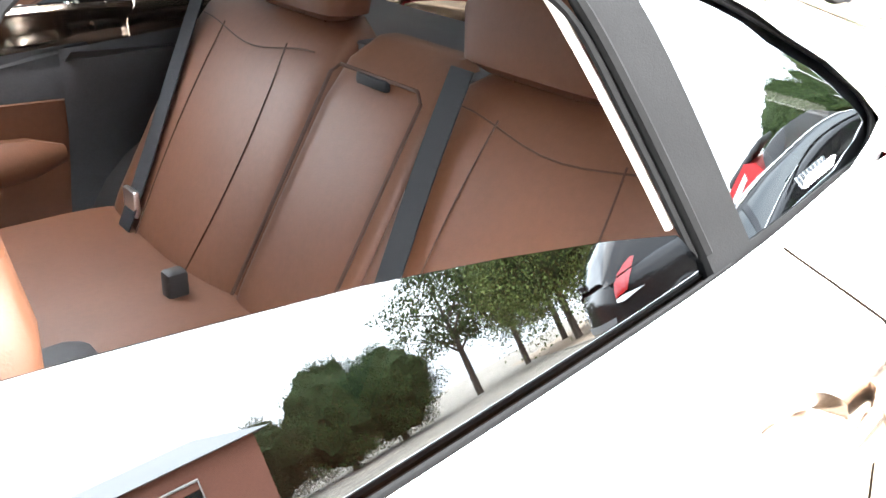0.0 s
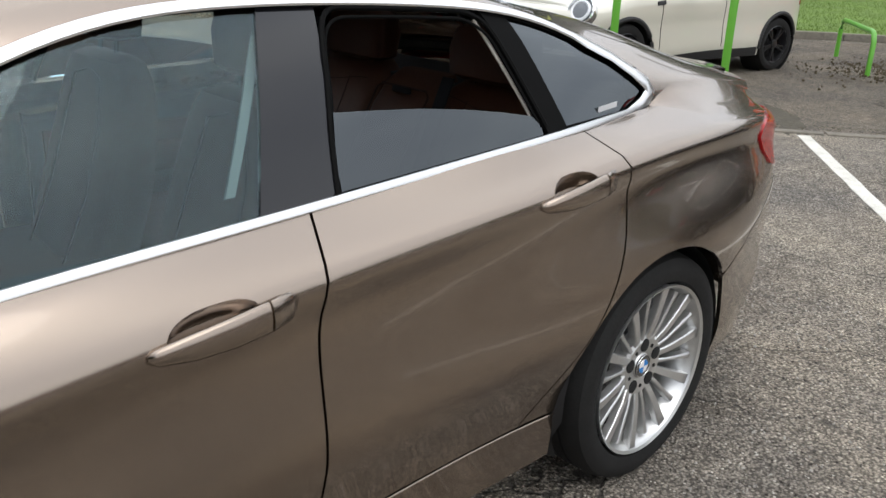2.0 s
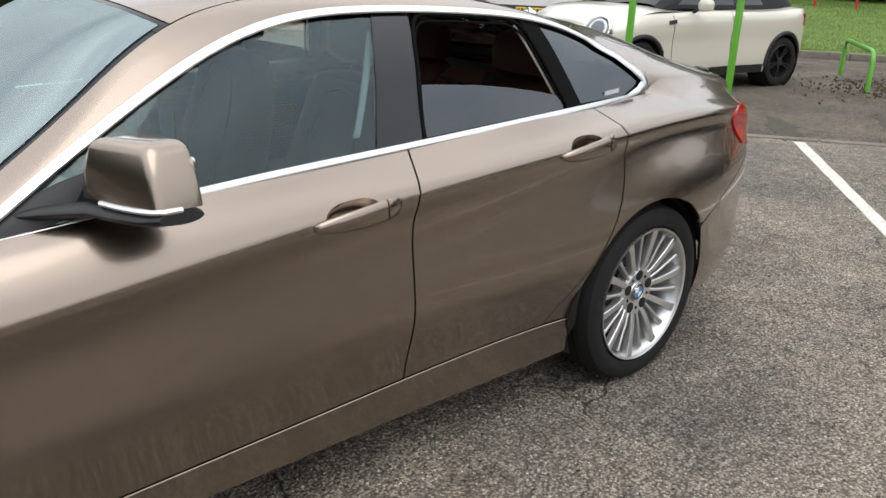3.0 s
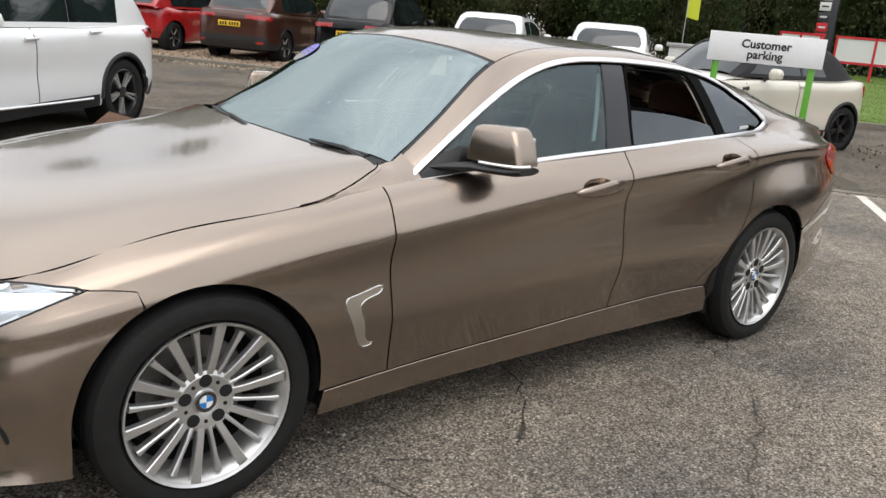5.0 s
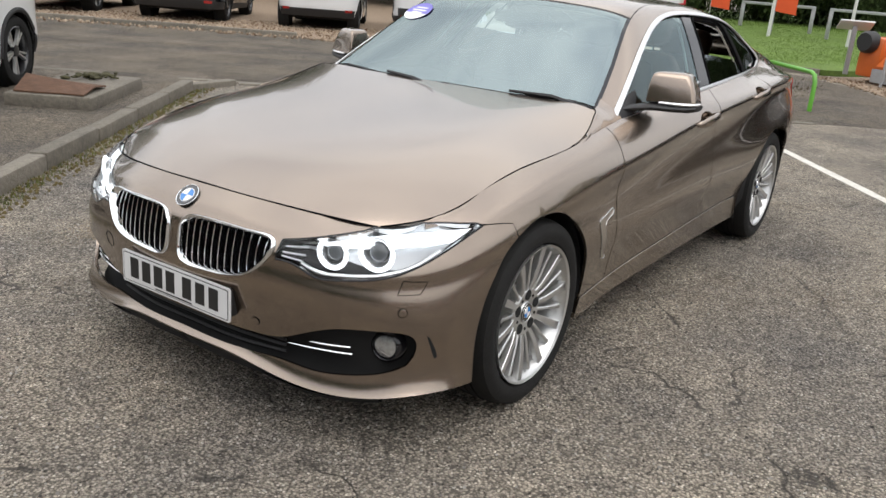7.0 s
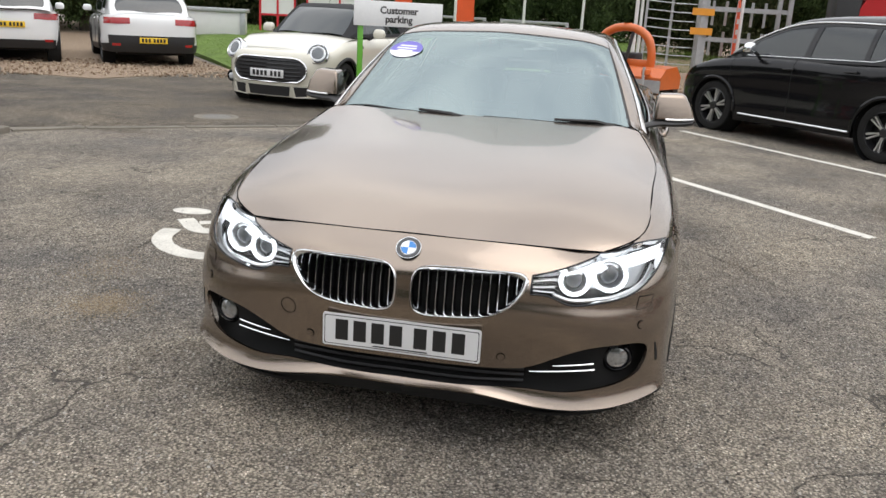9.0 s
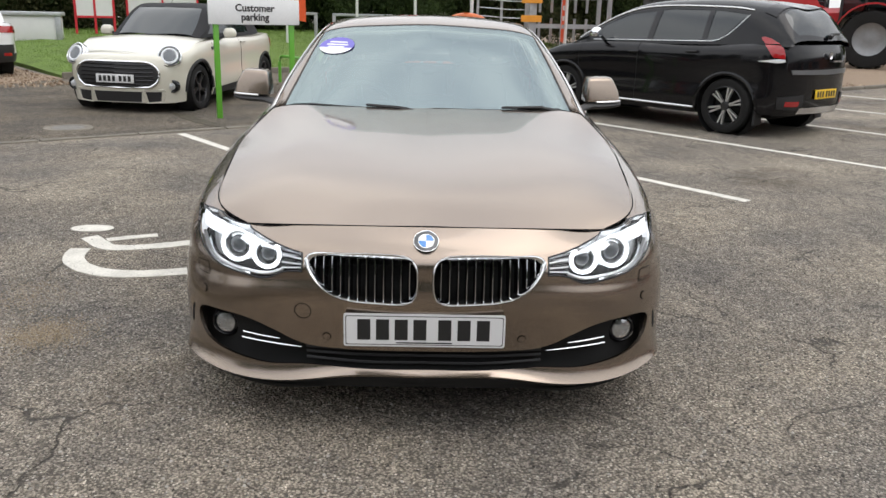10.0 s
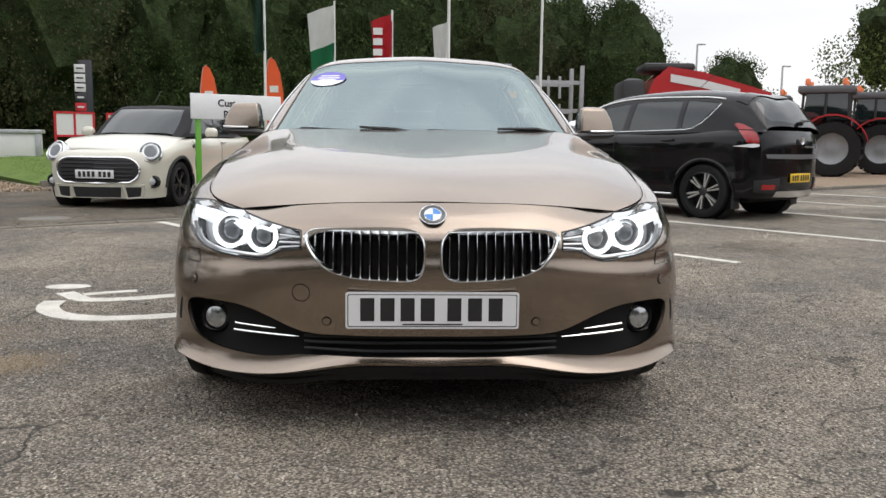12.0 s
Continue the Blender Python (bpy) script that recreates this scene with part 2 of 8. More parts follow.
def add_prism(bm, outline, depth, m=None, inset=0.0):
    """A flat outline of (a, b) points raised by depth along the third axis (local z)."""
    lo = [bm.verts.new((a, b, 0)) for a, b in outline]
    c = np.mean(np.array(outline), axis=0)
    hi = [bm.verts.new((a + (c[0] - a) * inset, b + (c[1] - b) * inset, depth)) for a, b in outline]
    bm.faces.new(list(reversed(lo)))
    bm.faces.new(hi)
    n = len(lo)
    for i in range(n):
        bm.faces.new((lo[i], lo[(i + 1) % n], hi[(i + 1) % n], hi[i]))
    if m is not None:
        bmesh.ops.transform(bm, matrix=m, verts=lo + hi)
    return lo + hi


def prism(*a, **k):
    bm = bmesh.new()
    add_prism(bm, *a, **k)
    return bm


def rounded(w, h, r, n=5):
    """Outline of a rounded rectangle round the origin."""
    out = []
    for cx, cy, a0 in ((w / 2 - r, h / 2 - r, 0), (-w / 2 + r, h / 2 - r, 90), (-w / 2 + r, -h / 2 + r, 180), (w / 2 - r, -h / 2 + r, 270)):
        for k in range(n + 1):
            a = radians(a0 + 90 * k / n)
            out.append((cx + math.cos(a) * r, cy + math.sin(a) * r))
    return out


def lofted(rings, closed=True, caps=True):
    """A skin over rings of equal counts of points."""
    bm = bmesh.new()
    vs = [[bm.verts.new(p) for p in r] for r in rings]
    n = len(vs[0])
    for a, b in zip(vs, vs[1:]):
        for k in range(n if closed else n - 1):
            bm.faces.new((a[k], a[(k + 1) % n], b[(k + 1) % n], b[k]))
    if caps and closed:
        bm.faces.new(list(reversed(vs[0])))
        bm.faces.new(vs[-1])
    return bm


def text_mesh(words, size, depth, material, name, m, parent=None, align="CENTER", stretch=1.0, bold=0.0):
    """Words in the built-in font as a mesh, lying in the local xy plane."""
    cu = bpy.data.curves.new(name, "FONT")
    cu.body, cu.size, cu.extrude, cu.align_x, cu.align_y, cu.offset = words, size, depth, align, "CENTER", bold
    cu.resolution_u = 3
    tmp = new(name + "_tmp", cu)
    me = bpy.data.meshes.new_from_object(tmp.evaluated_get(bpy.context.evaluated_depsgraph_get()))
    bpy.data.objects.remove(tmp)
    me.materials.clear()
    me.materials.append(material)
    ob = new(name, me)
    ob.matrix_basis = m @ Matrix.Diagonal((stretch, 1, 1, 1))
    ob.parent = parent
    return ob

# ---- materials ----
def mat(name, colour=(0.5, 0.5, 0.5), rough=0.5, metal=0.0, coat=0.0, coat_rough=0.03, vary=0.0, scale=8.0, bump=0.0, bump_scale=200.0, spec=0.5, random_tint=0.0):
    """A surface with two scales of colour variation, fine relief and an optional clear coat."""
    m = bpy.data.materials.new(name)
    m.use_nodes = True
    nt = m.node_tree
    b = nt.nodes["Principled BSDF"]
    b.inputs["Base Color"].default_value = (*colour, 1)
    b.inputs["Roughness"].default_value = rough
    b.inputs["Metallic"].default_value = metal
    b.inputs["Coat Weight"].default_value = coat
    b.inputs["Coat Roughness"].default_value = coat_rough
    b.inputs["Specular IOR Level"].default_value = spec
    tc = nt.nodes.new("ShaderNodeTexCoord")
    last = None
    if vary:
        fac = []
        for sc, det in ((scale, 6), (scale * 9, 3)):
            n = nt.nodes.new("ShaderNodeTexNoise")
            n.inputs["Scale"].default_value, n.inputs["Detail"].default_value = sc, det
            nt.links.new(tc.outputs["Object"], n.inputs["Vector"])
            fac.append(n.outputs["Fac"])
        add = nt.nodes.new("ShaderNodeMath")
        add.operation = "ADD"
        nt.links.new(fac[0], add.inputs[0])
        nt.links.new(fac[1], add.inputs[1])
        ramp = nt.nodes.new("ShaderNodeMapRange")
        ramp.inputs["From Min"].default_value, ramp.inputs["From Max"].default_value = 0.6, 1.4
        ramp.inputs["To Min"].default_value, ramp.inputs["To Max"].default_value = 1 - vary, 1 + vary
        nt.links.new(add.outputs[0], ramp.inputs["Value"])
        mul = nt.nodes.new("ShaderNodeVectorMath")
        mul.operation = "SCALE"
        mul.inputs[0].default_value = colour
        nt.links.new(ramp.outputs[0], mul.inputs["Scale"])
        last = mul.outputs[0]
        if random_tint:
            oi = nt.nodes.new("ShaderNodeObjectInfo")
            r2 = nt.nodes.new("ShaderNodeMapRange")
            r2.inputs["To Min"].default_value, r2.inputs["To Max"].default_value = 1 - random_tint, 1 + random_tint
            nt.links.new(oi.outputs["Random"], r2.inputs["Value"])
            mul2 = nt.nodes.new("ShaderNodeVectorMath")
            mul2.operation = "SCALE"
            nt.links.new(last, mul2.inputs[0])
            nt.links.new(r2.outputs[0], mul2.inputs["Scale"])
            last = mul2.outputs[0]
        nt.links.new(last, b.inputs["Base Color"])
    if bump:
        n = nt.nodes.new("ShaderNodeTexNoise")
        n.inputs["Scale"].default_value, n.inputs["Detail"].default_value = bump_scale, 4
        nt.links.new(tc.outputs["Object"], n.inputs["Vector"])
        bp = nt.nodes.new("ShaderNodeBump")
        bp.inputs["Strength"].default_value, bp.inputs["Distance"].default_value = bump, 1.0 / bump_scale
        nt.links.new(n.outputs["Fac"], bp.inputs["Height"])
        nt.links.new(bp.outputs[0], b.inputs["Normal"])
    return m


def glow(name, colour, strength):
    m = mat(name, colour, 0.4)
    b = m.node_tree.nodes["Principled BSDF"]
    b.inputs["Emission Color"].default_value = (*colour, 1)
    b.inputs["Emission Strength"].default_value = strength
    return m


def glass(name, tint, clear=0.8, ior=1.5, sheen=(1, 1, 1)):
    """A thin pane: a tinted see-through part and a mirror part by Fresnel."""
    m = bpy.data.materials.new(name)
    m.use_nodes = True
    nt = m.node_tree
    nt.nodes.remove(nt.nodes["Principled BSDF"])
    t = nt.nodes.new("ShaderNodeBsdfTransparent")
    t.inputs[0].default_value = (tint[0] * clear, tint[1] * clear, tint[2] * clear, 1)
    g = nt.nodes.new("ShaderNodeBsdfGlossy")
    g.inputs["Color"].default_value = (*sheen, 1)
    g.inputs["Roughness"].default_value = 0.005
    f = nt.nodes.new("ShaderNodeFresnel")
    f.inputs["IOR"].default_value = ior
    mx = nt.nodes.new("ShaderNodeMixShader")
    nt.links.new(f.outputs[0], mx.inputs[0])
    nt.links.new(t.outputs[0], mx.inputs[1])
    nt.links.new(g.outputs[0], mx.inputs[2])
    nt.links.new(mx.outputs[0], nt.nodes["Material Output"].inputs["Surface"])
    return m


def car_paint(name, colour, metal=0.55, rough=0.32, fleck=0.12):
    m = mat(name, colour, rough, metal, coat=0.9, coat_rough=0.035, vary=fleck, scale=900.0)
    return m


PAINT = car_paint("bronze_paint", (0.300, 0.243, 0.196), 1.0, 0.26)
BLACK_GLOSS = mat("gloss_black", (0.008, 0.008, 0.010), 0.08)
BLACK = mat("black_plastic", (0.018, 0.018, 0.019), 0.55, vary=0.2, scale=30, bump=0.15, bump_scale=900)
RUBBER = mat("rubber", (0.005, 0.005, 0.005), 0.8, spec=0.06, vary=0.25, scale=20, bump=0.2, bump_scale=500)
TYRE = mat("tyre_rubber", (0.011, 0.0107, 0.0103), 0.8, spec=0.3, vary=0.35, scale=14, bump=0.3, bump_scale=300)
CHROME = mat("chrome", (0.82, 0.83, 0.84), 0.12, 1.0)
SATIN = mat("satin_chrome", (0.80, 0.80, 0.80), 0.28, 1.0)
ALLOY = mat("silver_alloy", (0.62, 0.62, 0.61), 0.36, 0.85, coat=0.4, coat_rough=0.1, vary=0.06, scale=30)
# near-black with the shade of openings and undersides put into the colour
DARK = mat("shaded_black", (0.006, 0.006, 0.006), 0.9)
BRAKE = mat("brake_steel", (0.16, 0.15, 0.14), 0.45, 0.8, vary=0.3, scale=30)
TAN = mat("tan_leather", (0.105, 0.041, 0.019), 0.55, vary=0.12, scale=9, bump=0.12, bump_scale=300)
TAN_SEAM = mat("tan_seam", (0.045, 0.018, 0.009), 0.7)
CARD = mat("dark_trim", (0.035, 0.036, 0.04), 0.6, vary=0.2, scale=25, bump=0.3, bump_scale=600)
BELT = mat("belt_webbing", (0.009, 0.012, 0.015), 0.7, bump=0.4, bump_scale=700)
HEADLINER = mat("headliner", (0.30, 0.28, 0.26), 0.9, vary=0.06, scale=60, bump=0.2, bump_scale=900)
GLASS = glass("clear_glass", (0.76, 0.94, 0.94), 0.95, 1.66, (.80, .97, 1.0))
SCREEN = glass("screen_glass", (0.80, 0.94, 0.92), 0.42, 3.4, (.82, .97, .98))
PRIVACY = glass("tinted_glass", (0.30, 0.32, 0.33), 0.14, 1.9, (.86, .94, 1.0))
LENS = glass("lamp_lens", (0.98, 0.99, 1.0), 0.97, 1.4)
PLATE = mat("white_plate", (0.704, 0.704, 0.704), 0.35)
PLATE_Y = mat("yellow_plate", (0.80, 0.52, 0.03), 0.35)
INK = mat("black_ink", (0.015, 0.015, 0.015), 0.5)
BLUE = mat("enamel_blue", (0.015, 0.19, 0.55), 0.15, coat=1)
WHITE = mat("enamel_white", (0.80, 0.80, 0.80), 0.2, coat=1)
HALO = glow("lamp_ring", (0.93, 0.97, 1.0), 2.0)
LAMP_RED = mat("red_lens", (0.34, 0.006, 0.008), 0.15, coat=.25)

# ---- the bronze car: feature lines of its body, front centre to rear centre ----
def line(xs, ys, zs):
    return list(zip(xs, ys, zs))


EDGE = line((.700, .688, .640, .560, .475, .33, 0, -.37, -.60, -1.25, -1.77, -2.45, -2.81, -3.17, -3.47, -3.65, -3.73, -3.75),
            (0, .25, .43, .60, .710, .750, .775, .788, .778, .785, .780, .757, .708, .690, .655, .605, .38, 0),
            (.725, .722, .708, .690, .712, .757, .825, .868, .895, .950, .971, .998, 1.003, 1.010, .990, .966, .972, .978))
SHOULDER = line((.757, .745, .700, .61, .485, .33, 0, -.37, -.60, -1.25, -1.77, -2.45, -2.81, -3.17, -3.47, -3.67, -3.77, -3.79),
                (0, .25, .45, .645, .768, .822, .848, .850, .846, .842, .838, .830, .812, .793, .735, .645, .39, 0),
                (.680, .676, .655, .648, .672, .705, .775, .822, .842, .898, .922, .953, .973, .974, .952, .930, .935, .94))
CREASE = line((.793, .783, .735, .645, .488, .33, 0, -.37, -.60, -1.25, -1.77, -2.45, -2.81, -3.17, -3.47, -3.69, -3.79, -3.81),
              (0, .25, .46, .662, .805, .856, .886, .889, .887, .882, .880, .878, .872, .852, .790, .690, .41, 0),
              (.635, .630, .600, .585, .610, .645, .700, .740, .755, .818, .860, .902, .925, .930, .908, .888, .888, .89))
FLANK = line((.808, .797, .748, .656, .492, .335, 0, -.37, -.60, -1.25, -1.77, -2.45, -2.81, -3.17, -3.47, -3.70, -3.81, -3.83),
             (0, .25, .47, .672, .824, .872, .898, .889, .876, .872, .874, .890, .913, .895, .826, .712, .43, 0),
             (.54, .54, .525, .515, .530, .56, .61, .60, .60, .65, .675, .715, .775, .785, .77, .73, .70, .70))
BELLY = line((.794, .783, .737, .655, .503, .355, 0, -.37, -.60, -1.25, -1.77, -2.45, -2.81, -3.17, -3.47, -3.70, -3.82, -3.84),
             (0, .25, .478, .682, .836, .876, .903, .890, .876, .873, .875, .890, .914, .894, .818, .715, .43, 0),
             (.42, .42, .415, .41, .415, .42, .44, .43, .43, .455, .47, .48, .50, .50, .50, .50, .50, .50))
SILL = line((.764, .757, .718, .642, .500, .366, 0, -.37, -.60, -1.25, -1.77, -2.45, -2.81, -3.17, -3.47, -3.68, -3.80, -3.82),
            (0, .25, .482, .687, .832, .874, .894, .873, .855, .845, .845, .858, .90, .886, .82, .72, .43, 0),
            (.28, .278, .257, .255, .278, .29, .30, .293, .298, .318, .335, .337, .34, .34, .36, .38, .38, .38))
HEM = line((.788, .782, .745, .661, .514, .378, 0, -.37, -.60, -1.25, -1.77, -2.45, -2.81, -3.17, -3.47, -3.65, -3.77, -3.79),
           (0, .25, .47, .697, .845, .876, .88, .862, .846, .836, .836, .846, .87, .866, .80, .70, .42, 0),
           (.240, .238, .200, .200, .222, .215, .21, .203, .203, .205, .205, .205, .23, .24, .25, .25, .25, .25))
# the crease is tight: one line just above it, one tucked in below
DOORS = (0, 0, 0, 0, 0, 0, .15, .6, .9, 1, 1, .94, .92, .88, .7, .25, 0, 0)
TUCK_IN = (.013,) * 11 + (.015, .021, .021, .018, .013, .013, .013)
TUCK_DROP = (.055,) * 11 + (.045, .032, .032, .036, .050, .055, .055)
def between(a, b, f):
    return tuple(p + (q - p) * f for p, q in zip(a, b))


def blend(a, b, k):
    return tuple(p * (1 - k) + q * k for p, q in zip(a, b))


LIP = [blend(between(c, o, .42), (c[0], c[1] - .0045, c[2] + .022), k) for c, o, k in zip(CREASE, SHOULDER, DOORS)]
TUCK = [blend(between(c, f, .45), (c[0], c[1] + (f[1] - c[1]) * .30 - d, c[2] - e), k) for c, f, k, d, e in zip(CREASE, FLANK, DOORS, TUCK_IN, TUCK_DROP)]
FLANK = [(x, y + .006 * k, z - .05 * k) for (x, y, z), k in zip(FLANK, DOORS)]
body = Chart([HEM, SILL, BELLY, FLANK, TUCK, CREASE, LIP, SHOULDER, EDGE], (True, True))
U = body.u
TOP = body.kv[-1]

RAIL = line((-.715, -.95, -1.31, -1.77, -2.20, -2.60, -2.93, -3.30, -3.72), (.754, .703, .615, .568, .572, .592, .640, .622, .560), (.908, 1.052, 1.230, 1.306, 1.294, 1.232, 1.108, 1.056, .994))
SILLGLASS = line((-.70, -1.02, -1.33, -1.77, -2.25, -2.62, -2.95, -3.35, -3.70), (.770, .779, .786, .780, .766, .735, .688, .672, .600), (.902, .930, .953, .971, .991, 1.001, 1.005, 1.003, .962))
MIDGLASS = [((a[0] + b[0]) / 2, (a[1] + b[1]) / 2 + .012 * (0.2 if k in (0, 7, 8) else 1), (a[2] + b[2]) / 2) for k, (a, b) in enumerate(zip(SILLGLASS, RAIL))]
GUTTER = line((-.69, -.95, -1.25, -1.77, -2.20, -2.60, -2.95, -3.31, -3.74), (.690, .628, .548, .490, .490, .505, .548, .53, .48), (.943, 1.105, 1.283, 1.343, 1.331, 1.262, 1.172, 1.092, 1.010))
ROOFMID = line((-.615, -.875, -1.20, -1.77, -2.20, -2.60, -2.95, -3.33, -3.77), (.36, .33, .29, .26, .26, .265, .28, .28, .27), (.955, 1.138, 1.323, 1.364, 1.352, 1.292, 1.212, 1.114, 1.021))
SPINE = line((-.59, -.850, -1.18, -1.77, -2.20, -2.60, -2.95, -3.34, -3.78), (0,) * 9, (.957, 1.147, 1.335, 1.371, 1.360, 1.303, 1.226, 1.122, 1.024))
house = Chart([SILLGLASS, MIDGLASS, RAIL, GUTTER, ROOFMID, SPINE], to_centre=True)
VG, VR, VT = house.kv[2], house.kv[3], house.kv[5]

BON_EDGE = line((.556, .44, .22, -.03, -.35, -.615), (.604, .720, .762, .776, .788, .722), (.690, .722, .782, .829, .866, .947))
BON_OUT = line((.605, .455, .23, -.02, -.31, -.62), (.515, .575, .610, .632, .645, .640), (.700, .762, .824, .866, .902, .961))
BON_RIDGE = line((.678, .52, .28, 0, -.30, -.585), (.29, .30, .335, .375, .41, .43), (.718, .785, .846, .890, .926, .964))
BON_MID = line((.700, .548, .30, 0, -.30, -.57), (0,) * 6, (.725, .790, .846, .888, .926, .966))
BON_IN = [(a[0] * .45 + b[0] * .55 + .006, a[1] * .45, a[2] * .45 + b[2] * .55 + .0005) for a, b in zip(BON_RIDGE, BON_MID)]
bonnet = Chart([BON_EDGE, BON_OUT, BON_RIDGE, BON_IN, BON_MID], to_centre=True)

car = thing("car", pose(0, 0, 0), "bronze metallic four-door coupe with silver alloy wheels, parked on asphalt", "car")


def side_uv(pts):
    return body.find(pts, (0, 2), U[4] + .02, U[15])


def front_uv(pts):
    return body.find(pts, (1, 2), -.001, U[5] + .05)


def top_edge(u0, u1, n=24):
    return [(u, TOP) for u in np.linspace(u0, u1, n)]


def arch(cx, cz, r, a0, a1, n=22):
    return [(cx + r * math.cos(radians(a)), cz + r * math.sin(radians(a))) for a in np.linspace(a0, a1, n)]


both = (1, -1)
# cut lines seen from the side, top to bottom
WING_CUT = curve_through([(-.600, .890), (-.592, .84), (-.585, .742), (-.588, .554), (-.600, .40), (-.608, .297)], 20)
MID_CUT = curve_through([(-1.765, .970), (-1.745, .92), (-1.730, .864), (-1.720, .70), (-1.718, .50), (-1.718, .334)], 20)
REAR_CUT = curve_through([(-2.585, .999), (-2.612, .951), (-2.618, .898), (-2.606, .78), (-2.522, .597), (-2.43, .47), (-2.365, .40), (-2.30, .337)], 24)
SILL_LINE = [(-.36, .293), (-.60, .298), (-1.25, .318), (-1.77, .335), (-2.30, .337), (-2.43, .335)]
LAMP_TOP = curve_through([(.398, .640), (.45, .649), (.50, .660), (.545, .671), (.585, .681)], 10)
LAMP_LOW = curve_through([(.396, .586), (.445, .583), (.475, .572), (.505, .557), (.54, .550), (.60, .555), (.68, .567), (.75, .597), (.80, .648), (.828, .700)], 26)


def kidney_outline(grow=0.0):
    p = curve_through([(.030, .62), (.048, .640), (.10, .648), (.20, .648), (.31, .644), (.372, .636), (.383, .622), (.366, .585), (.334, .545), (.290, .520), (.22, .507), (.12, .502), (.055, .503), (.033, .520), (.028, .57)], 64, True)
    c = p.mean(axis=0)
    d = p - c
    return c + d * (1 + grow / np.linalg.norm(d, axis=1, keepdims=True))


LOW_EDGE = curve_through([(0, .256), (.20, .256), (.36, .258), (.414, .256), (.471, .250), (.529, .247), (.607, .254), (.69, .268), (.735, .284), (.765, .303)], 30)
UPPER_EDGE = curve_through([(.780, .335), (.785, .380), (.774, .402), (.74, .412), (.68, .413), (.60, .407), (.53, .386), (.46, .355), (.40, .332), (.30, .323), (.15, .321), (0, .321)], 36)
corner_u = U[4]
lamp_meet_u = body.find([(.56, .60)], (0, 1), U[2], U[5])[0][0]

# front bumper
seam = [tuple(p) for p in side_uv([(.313, .700), (.26, .697), (.205, .690)])]
lip = side_uv(arch(.02, .33, .362, 61, 0) + [(.382, .27), (.384, .215)])
bumper_loop = ([(0, TOP)] + top_edge(.02, lamp_meet_u, 16) + [tuple(p) for p in front_uv(LAMP_TOP[::-1])] + [tuple(p) for p in front_uv(LAMP_LOW)]
               + seam[1:] + [tuple(p) for p in lip] + [(u, 0) for u in np.linspace(lip[-1][0], 0, 24)]
               + [tuple(p) for p in front_uv(LOW_EDGE)] + [tuple(p) for p in front_uv(UPPER_EDGE)])
skin("front_bumper", [sheet(body, bumper_loop, [front_uv(kidney_outline())], .024, side=s) for s in both], PAINT, car)
# near-black sheet set in for the shade behind the grille openings
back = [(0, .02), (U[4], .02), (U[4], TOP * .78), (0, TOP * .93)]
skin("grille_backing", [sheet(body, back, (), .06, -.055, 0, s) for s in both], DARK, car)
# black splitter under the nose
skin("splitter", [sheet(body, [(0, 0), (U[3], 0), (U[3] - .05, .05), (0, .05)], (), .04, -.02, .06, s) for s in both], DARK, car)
bm = bmesh.new()
for s in both:
    ring = [(p[0] - .03, p[1] * s, p[2] - .012 - .03 * (1 - (p[1] / .7) ** 2)) for p in body.at([(u, 0) for u in np.linspace(0, U[3], 20)])]
    low = [(p[0] - .02, p[1], p[2] - .02) for p in ring]
    vs = [[bm.verts.new(q) for q in r] for r in (ring, low, [(p[0] - .35, p[1] * .9, p[2]) for p in low])]
    for a, b in zip(vs, vs[1:]):
        for k in range(19):
            bm.faces.new((a[k], a[k + 1], b[k + 1], b[k]))
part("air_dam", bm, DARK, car)

